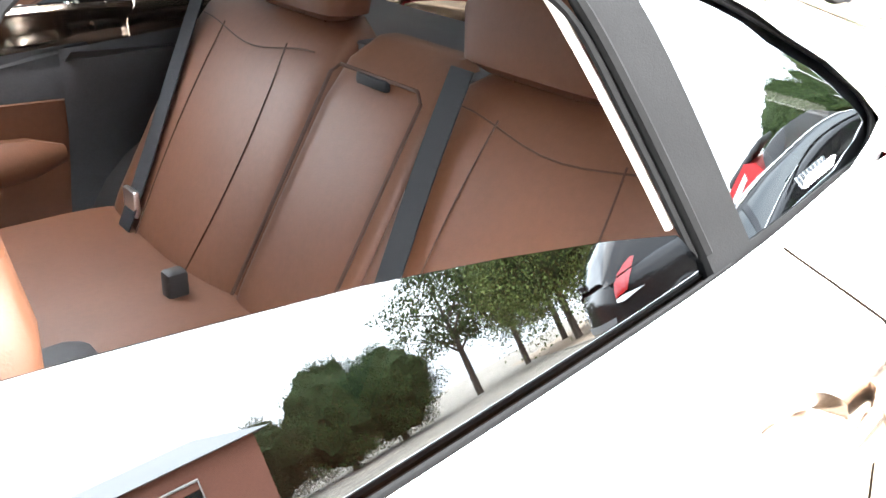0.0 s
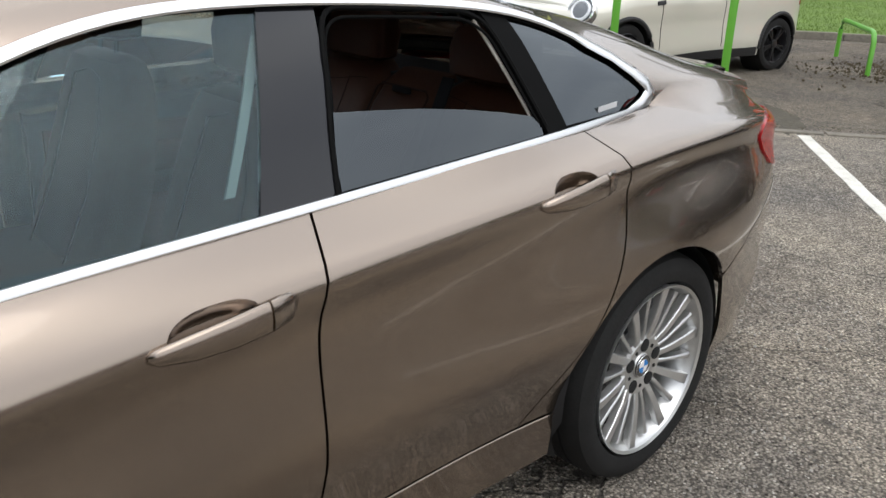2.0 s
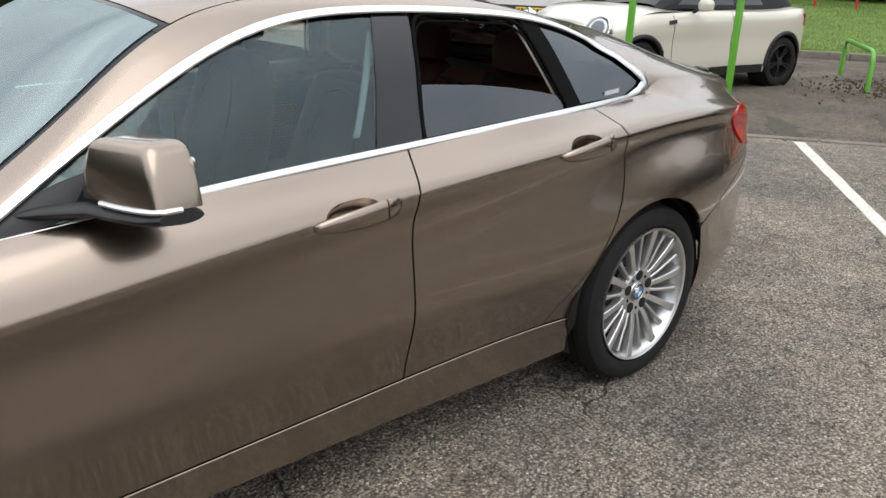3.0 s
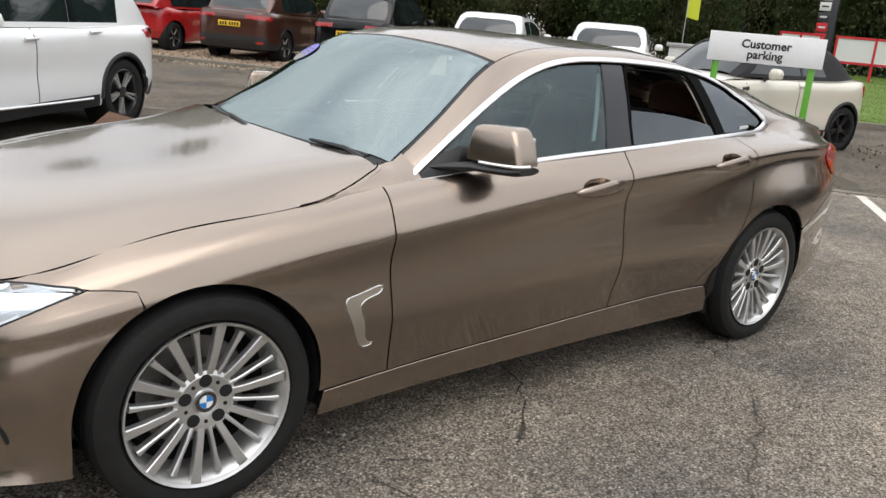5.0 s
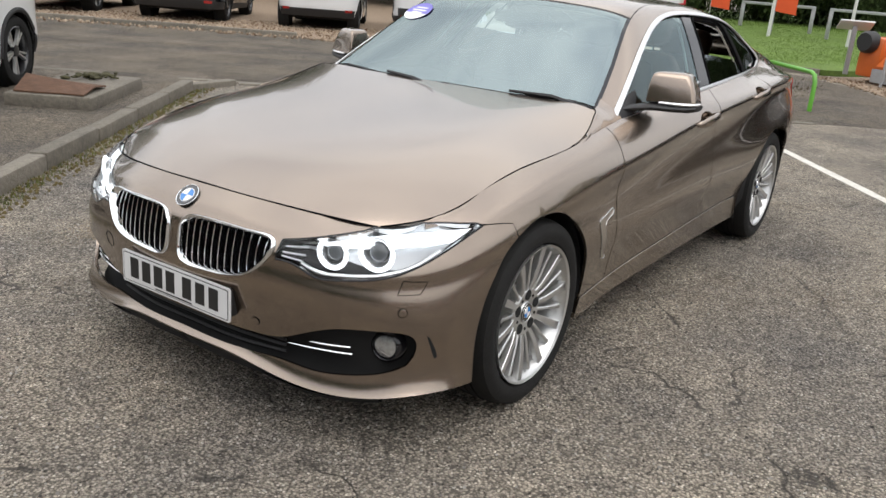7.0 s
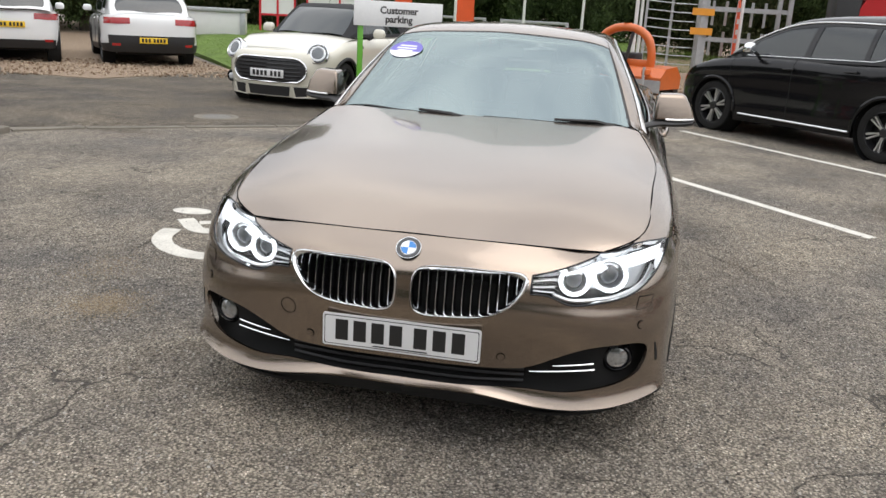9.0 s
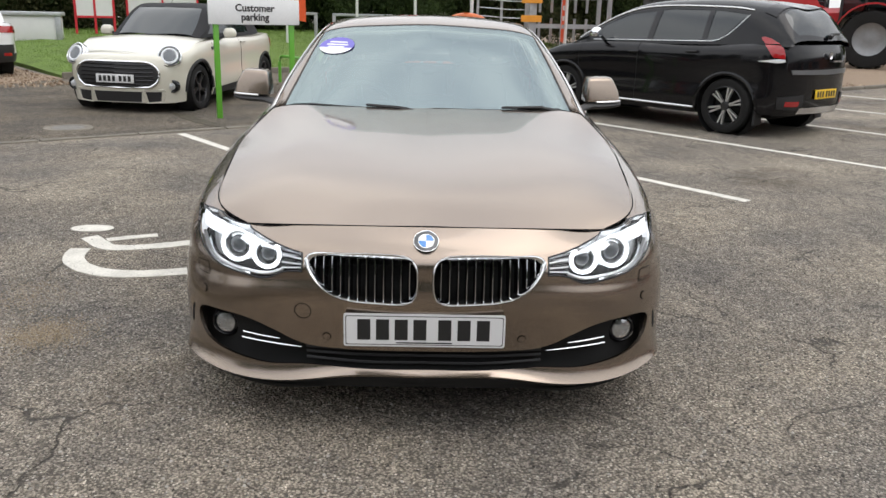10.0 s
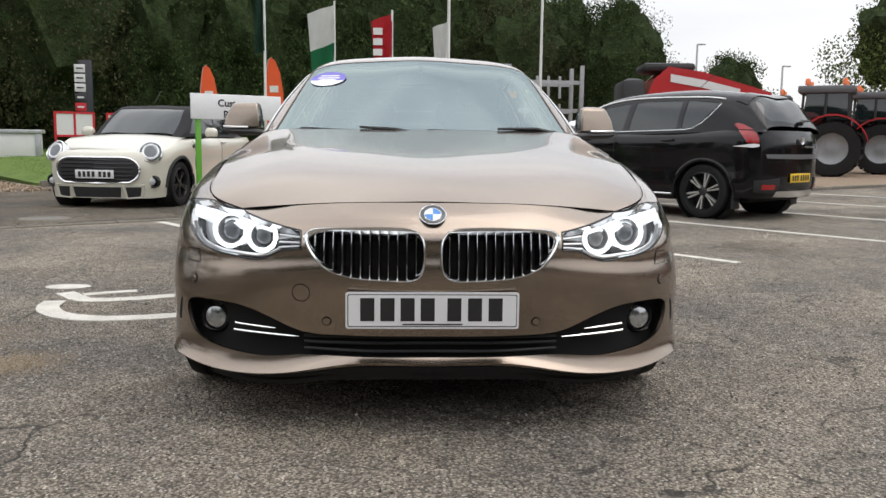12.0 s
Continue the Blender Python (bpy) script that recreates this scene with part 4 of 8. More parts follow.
    for cy, cz, r in ((.535, .616, .045), (.645, .628, .052)):
        q = front_uv([(cy, cz)])
        p, n = body.at(q)[0] * (1, s, 1), np.array((1.0, .22 * s, .05))
        n /= np.linalg.norm(n)
        m = Matrix.Translation(p - n * .038) @ Vector((0, 0, 1)).rotation_difference(Vector(n)).to_matrix().to_4x4()
        bm = bmesh.new()
        gap = [radians(a) for a in range(130 - 0, 411, 12)]
        up = Vector((0, 0, 1))
        ez = (up - Vector(n) * up.dot(Vector(n))).normalized()
        ex = ez.cross(Vector(n))
        cc = Vector(p - n * .034)
        add_tube(bm, [cc + ex * math.cos(a) * r + ez * math.sin(a) * r for a in gap], .0072, 8)
        part("light_ring", bm, HALO, lampo, "lit white ring")
        bm = bmesh.new()
        add_lathe(bm, [(r * .88, -.004), (r * .86, .0), (r * .70, -.012), (r * .66, -.02), (r * .0, -.02)], 28, "z")
        bmesh.ops.transform(bm, matrix=m, verts=bm.verts)
        part("projector_rim", bm, SATIN, lampo)
        bm = bmesh.new()
        bmesh.ops.create_uvsphere(bm, u_segments=20, v_segments=10, radius=r * .62)
        bmesh.ops.transform(bm, matrix=m @ Matrix.Translation((0, 0, -.012)) @ Matrix.Diagonal((1, 1, .5, 1)), verts=bm.verts)
        part("projector", bm, mat("projector_glass", (.05, .055, .06), .05, coat=1), lampo)
    # washer flap, parking sensor, towing cap
    q = front_uv([(.738, .565), (.786, .562), (.778, .527), (.732, .524)])
    flap = skin("washer_flap", [sheet(body, q, (), .02, .001, .004, s)], PAINT, car)
    ring = resampled(np.array(q), .012)
    part("flap_gap", tubed([tuple(p * (1, s, 1)) for p in body.at(ring)], .0016, 5, True), RUBBER, flap)
    for qy, qz in ((.320, .367), (.752, .474)):
        q = front_uv([(qy, qz)])
        bm = lathed([(.012, .0), (.012, .003), (.010, .0035), (0, .0035)], 20, "z")
        m = (Matrix.Translation(body.at(q)[0] * (1, s, 1)) @ Vector((0, 0, 1)).rotation_difference(Vector(body.normal(q)[0] * (1, s, 1))).to_matrix().to_4x4())
        bmesh.ops.transform(bm, matrix=m, verts=bm.verts)
        sensor = part("parking_sensor", bm, PAINT, car)
        bm = bmesh.new()
        add_tube(bm, [(.0135 * math.cos(a), .0135 * math.sin(a), .0) for a in np.linspace(0, 2 * math.pi, 20, endpoint=False)], .0014, 5, True)
        bmesh.ops.transform(bm, matrix=m, verts=bm.verts)
        part("sensor_gap", bm, RUBBER, sensor)
    # fog lamp and its chrome bars in the black pocket
    q = front_uv([(.690, .345)])
    p = body.at(q)[0] * (1, s, 1)
    m = Matrix.Translation(p - np.array((.050, 0, 0))) @ Vector((0, 0, 1)).rotation_difference(Vector((1, .25 * s, 0))).to_matrix().to_4x4()
    bm = lathed([(.058, -.03), (.052, -.004), (.042, .004), (.038, -.004)], 32, "z")
    bmesh.ops.transform(bm, matrix=m, verts=bm.verts)
    fog = part("fog_light", bm, BLACK_GLOSS, car, "round fog light in black pocket")
    bm = lathed([(.038, -.012), (.034, .000), (.02, .005), (0, .007)], 28, "z")
    bmesh.ops.transform(bm, matrix=m, verts=bm.verts)
    part("lens", bm, mat("fog_lens", (.42, .43, .44), .10, .7, coat=1, vary=.5, scale=70), fog)
    pocket = [tuple(p) for p in front_uv([(.38, .34), (.46, .37), (.53, .40), (.60, .42), (.68, .425), (.76, .425), (.825, .40), (.835, .36), (.82, .31), (.77, .275), (.70, .255), (.60, .245), (.52, .243), (.44, .258), (.38, .275)])]
    # slot laid on as a thin sheet, its inner shade in the colour
    slot = [tuple(p) for p in front_uv([(.806, .400), (.811, .396), (.822, .352), (.824, .330), (.819, .324), (.815, .345), (.811, .372)])]
    skin("air_slot", [sheet(body, slot, (), .012, .0012, .004, s)], DARK, car, "dark upright air slot")
    skin("fog_pocket", [sheet(body, pocket, (), .03, -.060, 0, s)], BLACK, car)
    for (ya, za), (yb, zb), r in (((.622, .339), (.490, .329), .0042), ((.627, .317), (.415, .306), .0046)):
        pts = front_uv([(ya + (yb - ya) * t, za + (zb - za) * t) for t in np.linspace(0, 1, 8)])
        part("chrome_bar", tubed([tuple(p * (1, s, 1)) for p in body.at(pts) - body.normal(pts) * .022], [r, r, r, r, r, r, r * .8, r * .4], 8, flat=1.6), CHROME, car)
    # vent behind the front wheel
    outer = side_uv(curve_through([(-.415, .578), (-.47, .592), (-.555, .602), (-.552, .590), (-.50, .574), (-.470, .555), (-.482, .50), (-.505, .43), (-.525, .420), (-.500, .412), (-.470, .43), (-.440, .50), (-.415, .56)], 40, True))
    vent = skin("wing_vent", [sheet(body, outer, (), .02, .002, .006, s)], mat("champagne_metal", (.50, .45, .39), .35, .9) if s > 0 else bpy.data.materials["champagne_metal"], car, "satin metal wing vent with a chrome edge")
    ring = resampled(np.array(outer), .014)
    part("vent_outline", tubed([tuple(p * (1, s, 1)) for p in body.at(ring) + body.normal(ring) * .002], .0018, 6, True), CHROME, vent)


# towing cap
q = front_uv([(.397, .455)])
ring = front_uv([(.397 + .027 * math.cos(a), .455 + .027 * math.sin(a)) for a in np.linspace(0, 2 * math.pi, 24, endpoint=False)])
part("towing_cap_gap", tubed([tuple(p * (1, -1, 1)) for p in body.at(ring)], .0014, 5, True), RUBBER, car)
# lower black grille bars
for z in (.272, .290, .307):
    ps = front_uv([(y, z) for y in np.linspace(0, .40, 14)])
    pts = [tuple(p) for p in body.at(ps) - body.normal(ps) * .03]
    part("lower_grille_bar", tubed([(x, -y, zz) for x, y, zz in pts[::-1]][:-1] + pts, .005, 6), BLACK, car)

plate = part("number_plate", prism(rounded(.52, .111, .008), .006, pose(.806, 0, .410, 0, 90, 0) @ pose(0, 0, 0, 0, 0, 90)), PLATE, car, "white number plate with black bars")
bm = prism(rounded(.508, .099, .006), .0008, pose(.8122, 0, .410, 0, 90, 0) @ pose(0, 0, 0, 0, 0, 90))
part("plate_border", bm, INK, plate)
bm = prism(rounded(.503, .094, .006), .0008, pose(.8127, 0, .410, 0, 90, 0) @ pose(0, 0, 0, 0, 0, 90))
part("plate_face", bm, PLATE, plate)
for k, y in enumerate((-.195, -.135, -.075, -.015, .065, .127, .189)):
    part("character_bar", boxed(.8133, .8145, y - .021, y + .021, .378, .448, .0), INK, plate, smooth=False)
part("maker_bar", boxed(.8133, .8145, -.09, .09, .3665, .3705), INK, plate, smooth=False)
bm = bmesh.new()
add_box(bm, .75, .8075, -.25, .25, .365, .455, .01)
part("plate_plinth", bm, BLACK, car)


def roundel(parent, m, r):
    """A round badge: dark ring, chrome rims, quarters of blue and white."""
    bm = lathed([(r, 0), (r, r * .10), (r * .96, r * .14), (r * .62, r * .15), (0, r * .15)], 40, "z")
    bmesh.ops.transform(bm, matrix=m, verts=bm.verts)
    b = part("badge", bm, mat("badge_dark", (.02, .022, .025), .2, coat=1), parent, "round blue and white badge")
    for rr in (r * .97, r * .62):
        bm = bmesh.new()
        add_tube(bm, [(rr * math.cos(a), rr * math.sin(a), r * .145) for a in np.linspace(0, 2 * math.pi, 40, endpoint=False)], r * .03, 6, True)
        bmesh.ops.transform(bm, matrix=m, verts=bm.verts)
        part("badge_rim", bm, CHROME, b)
    for k in range(4):
        bm = prism([(0, 0)] + [(r * .59 * math.cos(a), r * .59 * math.sin(a)) for a in np.linspace(k * math.pi / 2, (k + 1) * math.pi / 2, 9)], .0012, m @ Matrix.Translation((0, 0, r * .15 + .0004)))
        part("badge_quarter", bm, WHITE if k % 2 else BLUE, b)
    return b


q = front_uv([(0.0, .689)])
roundel(car, Matrix.Translation(body.at(q)[0]) @ Vector((0, 0, 1)).rotation_difference(Vector(body.normal(q)[0])).to_matrix().to_4x4() @ pose(0, 0, 0, 0, 0, 90), .041)

# ---- door mirrors ----
def soft_corners(quad, r, n=5):
    """A closed outline with its corners rounded by r."""
    out = []
    for k, c in enumerate(quad):
        c, p, q = Vector(c), Vector(quad[k - 1]), Vector(quad[(k + 1) % len(quad)])
        a, b = c + (p - c).normalized() * r, c + (q - c).normalized() * r
        out += [tuple(a * (1 - t) ** 2 + c * 2 * t * (1 - t) + b * t * t) for t in [i / n for i in range(n + 1)]]
    return out


# height, inner and outer end, front at both ends, back, corner
MIRROR_RINGS = ((.972, .800, .974, -.928, -.998, -1.074, .014), (.976, .794, .984, -.920, -.990, -1.080, .016), (1.028, .796, .971, -.923, -.992, -1.080, .018), (1.074, .802, .946, -.932, -.999, -1.078, .020),
                (1.086, .806, .938, -.938, -1.004, -1.075, .020), (1.093, .815, .926, -.952, -1.012, -1.068, .016), (1.0955, .835, .905, -.980, -1.022, -1.052, .008))

for s in both:
    rr = []
    for z, y0, y1, xa, xb, back, r in MIRROR_RINGS:
        rr.append([(x, s * y, z + .010 * (y - .8) * (z > 1.0)) for x, y in soft_corners([(back + .012, y0), (xa, y0), (xb, y1), (back - .012, y1 - .006)], r)])
    mirror = part("door_mirror", lofted(rr), PAINT, car, "bronze door mirror with dark foot", angle=60)
    rr = []
    for y, xc, hx, z0, z1 in ((.735, -.86, .075, .925, .955), (.78, -.90, .060, .935, .963), (.83, -.985, .072, .935, .971), (.89, -1.012, .076, .934, .973), (.952, -1.030, .066, .938, .974), (.986, -1.038, .046, .948, .975)):
        zc, hz = (z0 + z1) / 2, (z1 - z0) / 2
        rr.append([(xc + hx * math.cos(a), s * y, zc + hz * math.sin(a)) for a in np.linspace(0, 2 * math.pi, 20, endpoint=False)])
    part("mirror_foot", lofted(rr), BLACK, mirror)
    part("indicator_strip", tubed([(-.936, s * .85, .974), (-.950, s * .895, .974), (-.968, s * .94, .975), (-.984, s * .968, .976), (-1.005, s * .984, .977), (-1.04, s * .984, .977)], .006, 6), mat("clear_strip", (.8, .8, .8), .15, .6), mirror)
    part("mirror_glass", boxed(-1.088, -1.082, min(s * .815, s * .955), max(s * .815, s * .955), .985, 1.065, .004), mat("mirror_silver", (.85, .87, .88), .02, 1.0), mirror)

# ---- wheels ----
def make_wheel(x, s):
    holder = part("wheel", lathed([(.238, .045), (.246, .050), (.2465, .040), (.238, .030), (.224, .0), (.215, -.06), (.222, -.16)], 64), ALLOY, car, "silver multi-spoke alloy wheel with black tyre", angle=50)
    base = Matrix.Translation((x, s * (.848 if x < -1 else .834), .33)) @ (Matrix.Rotation(math.pi, 4, "Z") if s < 0 else Matrix.Identity(4))
    holder.matrix_basis = base
    tp = [(.246, .030), (.256, .046), (.280, .053), (.300, .050), (.318, .040), (.3265, .015), (.329, .0)] 
    tp += [(.329, -.018), (.322, -.019), (.322, -.025), (.330, -.026), (.3305, -.052), (.323, -.053), (.323, -.059), (.3305, -.060), (.330, -.086), (.322, -.087), (.322, -.093), (.329, -.094), (.329, -.115), (.320, -.15), (.300, -.172), (.25, -.165)]
    part("tyre", lathed(tp, 72), TYRE, holder, "black tyre")
    # closed near-black barrel: shade behind the spokes is in its colour
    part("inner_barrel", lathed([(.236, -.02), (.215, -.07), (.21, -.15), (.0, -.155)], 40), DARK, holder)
    part("brake_disc", lathed([(.165, -.095), (.165, -.085), (.10, -.085), (.09, -.06), (.0, -.06)], 40), BRAKE, holder)
    for k in range(20):
        a = 2 * math.pi * (k + .5) / 20
        broad = k % 2 == 0
        rr = []
        for r, w, y, d in (((.060, .0100, .006, .030), (.085, .0105, .013, .028), (.12, .0110, .022, .024), (.18, .0125, .030, .022), (.226, .0150, .034, .022), (.240, .0165, .036, .02)) if broad
                           else ((.060, .0060, .002, .030), (.085, .0065, .012, .028), (.12, .0055, .019, .026), (.17, .0060, .024, .024), (.212, .0085, .030, .024), (.224, .0095, .031, .040))):
            top = .82 if broad else .45
            rr.append([(r, y - d, -w * 1.05), (r, y - .003, -w), (r, y, -w * top), (r, y, w * top), (r, y - .003, w), (r, y - d, w * 1.05)])
        bm = lofted(rr)
        bmesh.ops.transform(bm, matrix=Matrix.Rotation(a, 4, "Y"), verts=bm.verts)
        part("spoke", bm, ALLOY, holder, angle=25)
    part("hub", lathed([(.0, .010), (.034, .010), (.037, .006), (.046, .010), (.080, .013), (.092, .006), (.098, -.03)], 40), ALLOY, holder, angle=30)
    # bolt and lock holes are dark discs, their shade in the colour
    for k in range(5):
        a = 2 * math.pi * k / 5 + .3
        part("bolt_hole", lathed([(.0192, .0105), (.0190, .0136), (.0175, .0140), (0, .0138)], 20, centre=(.064 * math.cos(a), 0, .064 * math.sin(a))), DARK, holder)
        a += math.pi / 5
        part("lock_hole", lathed([(.0060, .0105), (.0058, .0136), (0, .0137)], 10, centre=(.062 * math.cos(a), 0, .062 * math.sin(a))), DARK, holder)
    b = roundel(holder, pose(0, .0100, 0, -90, 0, 0), .033)
    return holder


for x in (.012, -2.805):
    for s in both:
        make_wheel(x, s)
# floor pan
bm = bmesh.new()
add_box(bm, -3.60, .62, -.56, .56, .19, .26, .02)
add_box(bm, -2.40, -.38, -.83, .83, .19, .26, .02)
add_box(bm, -.02, .60, -.55, .55, .26, .60, .03)
part("floor_pan", bm, DARK, car)

# ---- inside the car ----
def pad(rows, n=26, power=.45):
    """A cushioned block: rings of (x, y, z, half depth along x, half width along y)."""
    out = []
    for x, y, z, d, w in rows:
        out.append([(x + d * math.copysign(abs(math.cos(a)) ** power, math.cos(a)), y + w * math.copysign(abs(math.sin(a)) ** power, math.sin(a)), z) for a in np.linspace(0, 2 * math.pi, n, endpoint=False)])
    return lofted(out)


def slab(rows, n=26, power=.4):
    """A cushioned block: rings across y of (y, x centre, z centre, half length, half height)."""
    out = []
    for y, x, z, l, h in rows:
        out.append([(x + l * math.copysign(abs(math.cos(a)) ** power, math.cos(a)), y, z + h * math.copysign(abs(math.sin(a)) ** power, math.sin(a))) for a in np.linspace(0, 2 * math.pi, n, endpoint=False)])
    return lofted(out)


band("headliner", W[2] - .02, W[5], VR - .02, VT, HEADLINER, .06, -.035, 0)
for s in both:
    band("rail_trim", W[0], W[6], VG + .004, VR, CARD, .05, -.03, 0, sides=(s,))
    for x0, x1 in ((-.63, -1.70), (-1.80, -2.50)):
        loop = [tuple(p) for p in side_uv([(x1, .36), (x1, .93), (x0, .89), (x0, .36)])]
        loop = [tuple(p) for p in side_uv([(x, .36) for x in np.linspace(x1, x0, 10)] + [(x, .885 + .03 * (x < -1.7)) for x in np.linspace(x0, x1, 10)])]
        card = skin("door_card", [sheet(body, loop, (), .06, -.075, .02, s)], CARD, car, "dark inner door trim")
        loop = [tuple(p) for p in side_uv([(x, .46) for x in np.linspace(x1 + .05, x0 - .05, 10)] + [(x, .80) for x in np.linspace(x0 - .05, x1 + .05, 10)])]
        v, n, f = sheet(body, loop, (), .06, -.085, .01, s)
        skin("card_insert", [(v, -n, [tuple(reversed(q)) for q in f])], TAN, card, "tan leather insert")
        ps = side_uv([(x, .70) for x in np.linspace(x1 + .10, x0 - .10, 8)])
        part("arm_rest", tubed([tuple(p * (1, s, 1)) for p in body.at(ps) - body.normal(ps) * .125], [.02, .045, .05, .05, .05, .05, .045, .02], 10, flat=.8), TAN, card)
    # light edge strip beside the rear opening
    part("edge_strip", tubed([tuple(p * (1, s, 1)) for p in house.at([(uC0[0] - .018 + (uC1[0] - uC0[0]) * t, .03 + (VG - .06) * t) for t in np.linspace(0, 1, 8)]) - np.array((0, .030, 0))], .0045, 6), mat("pale_trim", (.55, .50, .44), .5), car)

    # trim beside the rear seat, from the door back to the bulkhead
    loop = [tuple(p) for p in side_uv([(x, .30) for x in np.linspace(-2.92, -2.40, 8)] + [(x, .985) for x in np.linspace(-2.44, -2.92, 8)])]
    skin("quarter_trim", [sheet(body, loop, (), .06, -.10, .0, s)], CARD, car, "dark trim beside the rear seat")

rows = [(y, -.86 - .05 * abs(y), .82 - .03 * abs(y), .20, .09) for y in (-.70, -.66, -.45, -.2, 0, .2, .45, .66, .70)]
part("dashboard", slab(rows), CARD, car)
part("instrument_hood", slab([(y, -1.00, .915, .11 * k, .035 * k) for y, k in ((-.56, .4), (-.53, .9), (-.36, 1), (-.19, .9), (-.16, .4))]), CARD, car)
part("centre_screen", boxed(-1.045, -1.03, -.11, .13, .90, .985, .006), BLACK_GLOSS, car)
bm = bmesh.new()
cw, ax = Vector((-1.20, -.36, .865)), Euler((0, radians(-62), 0)).to_matrix()
add_tube(bm, [cw + ax @ Vector((.185 * math.cos(a), .185 * math.sin(a), 0)) for a in np.linspace(0, 2 * math.pi, 40, endpoint=False)], .016, 8, True)
steer = part("steering_wheel", bm, BLACK, car)
bm = lathed([(.07, -.02), (.068, .012), (.04, .025), (0, .026)], 24, "z")
bmesh.ops.transform(bm, matrix=Matrix.Translation(cw) @ ax.to_4x4(), verts=bm.verts)
part("airbag_boss", bm, BLACK, steer)
for a in (0, 180, 270):
    v = ax @ Vector((math.sin(radians(a + 90)), math.cos(radians(a + 90)), 0))
    part("wheel_spoke", tubed([cw + v * .05, cw + v * .18], .014, 6, flat=1.4), BLACK, steer)
bm = bmesh.new()
add_box(bm, -2.62, -.75, -.80, .80, .26, .34, .02)
add_box(bm, -2.20, -.85, -.14, .14, .34, .62, .04)
part("carpet", bm, CARD, car)
part("inside_mirror", slab([(y, -1.19, 1.235, .014 * k, .032 * k) for y, k in ((-.12, .4), (-.11, .9), (0, 1), (.11, .9), (.12, .4))]), BLACK, car)
part("mirror_stalk", tubed([(-1.18, 0, 1.25), (-1.14, 0, 1.295)], .012, 8), BLACK, car)

SB = -.078
for s in both:
    y = .365 * s
    seat = part("front_seat", slab([(y - .25, -1.46 + SB, .50, .20, .05), (y - .24, -1.46 + SB, .505, .24, .075), (y - .17, -1.47 + SB, .50, .26, .075), (y, -1.47 + SB, .49, .265, .07), (y + .17, -1.47 + SB, .50, .26, .075), (y + .24, -1.46 + SB, .505, .24, .075), (y + .25, -1.46 + SB, .50, .20, .05)]), TAN, car, "tan leather front seat")
    part("backrest", pad([(-1.68 + SB, y, .50, .05, .22), (-1.70 + SB, y, .56, .075, .245), (-1.76 + SB, y, .74, .075, .25), (-1.81 + SB, y, .92, .065, .235), (-1.83 + SB, y, 1.04, .055, .20), (-1.835 + SB, y, 1.085, .045, .165), (-1.84 + SB, y, 1.10, .02, .12)]), TAN, seat)
    part("headrest", pad([(-1.845 + SB, y, 1.135, .03, .08), (-1.848 + SB, y, 1.15, .048, .118), (-1.853 + SB, y, 1.22, .052, .128), (-1.856 + SB, y, 1.275, .042, .115), (-1.856 + SB, y, 1.29, .02, .08)]), TAN, seat)
    for d in (-.05, .05):
        part("headrest_post", tubed([(-1.835 + SB, y + d, 1.08), (-1.845 + SB, y + d, 1.16)], .006, 8), CHROME, seat)
    part("seat_seam", tubed([(-1.60 + SB, y - .12, .56), (-1.685 + SB, y - .12, .74), (-1.743 + SB, y - .11, .92), (-1.772 + SB, y - .08, 1.04), (-1.785 + SB, y, 1.06), (-1.772 + SB, y + .08, 1.04), (-1.743 + SB, y + .11, .92), (-1.685 + SB, y + .12, .74), (-1.60 + SB, y + .12, .56)], .0035, 5), TAN_SEAM, seat)


def on_back(y, z, out=.0):
    """A point on the face of the rear backrest."""
    return (-2.42 - .578 * (z - .55) + .06 * min(1, abs(abs(y) - .33) ** 2 / .09) * 0 + out, y, z)


bench = part("rear_bench", slab([(-.66, -2.22, .50, .25, .06), (-.64, -2.22, .51, .28, .08), (-.36, -2.22, .50, .29, .078), (-.14, -2.22, .515, .285, .078), (.14, -2.22, .515, .285, .078), (.36, -2.22, .50, .29, .078), (.64, -2.22, .51, .28, .08), (.66, -2.22, .50, .25, .06)]), TAN, car, "tan leather rear bench with three backrests")
for y, w, hi in ((-.395, .266, 1.035), (0, .140, 1.025), (.395, .266, 1.035)):
    rows = []
    for t, k, d in ((0, .85, .5), (.06, .97, .85), (.2, 1, 1), (.5, 1, 1), (.8, .98, 1), (.93, .93, .8), (1, .75, .4)):
        z = .50 + (hi - .50) * t
        x = on_back(y, z)[0] - .075
        rows.append((x, y, z, .075 * d + (0 if y else -.004), w * k))
    part("rear_backrest", pad(rows, 30, .38), TAN, bench)
for y in (-.30, .30):
    part("rear_headrest", pad([(-2.735, y, 1.035, .03, .11), (-2.738, y, 1.05, .052, .145), (-2.745, y, 1.12, .056, .155), (-2.752, y, 1.175, .046, .14), (-2.752, y, 1.195, .02, .10)]), TAN, bench)
    for d in (-.06, .06):
        part("headrest_post", tubed([(-2.735, y + d, .99), (-2.74, y + d, 1.06)], .006, 8), CHROME, bench)
for y, w in ((-.385, .10), (.385, .10)):
    for d in (-w, w):
        part("seat_seam", tubed([on_back(y + d * (1 + .25 * math.sin((z - .55) * 6)), z, .001) for z in np.linspace(.56, .985, 12)], .0015, 5), TAN_SEAM, bench)
    part("seat_seam", tubed([on_back(y + d, .975 - .012 * math.cos(d / .2 * math.pi), .001) for d in np.linspace(-.2, .2, 12)], .0015, 5), TAN_SEAM, bench)
part("armrest_seam", tubed([on_back(-.118, .60, .004), on_back(-.118, .97, .004), on_back(-.10, .985, .004), on_back(.10, .985, .004), on_back(.118, .97, .004), on_back(.118, .60, .004)], .0034, 6), TAN_SEAM, bench)
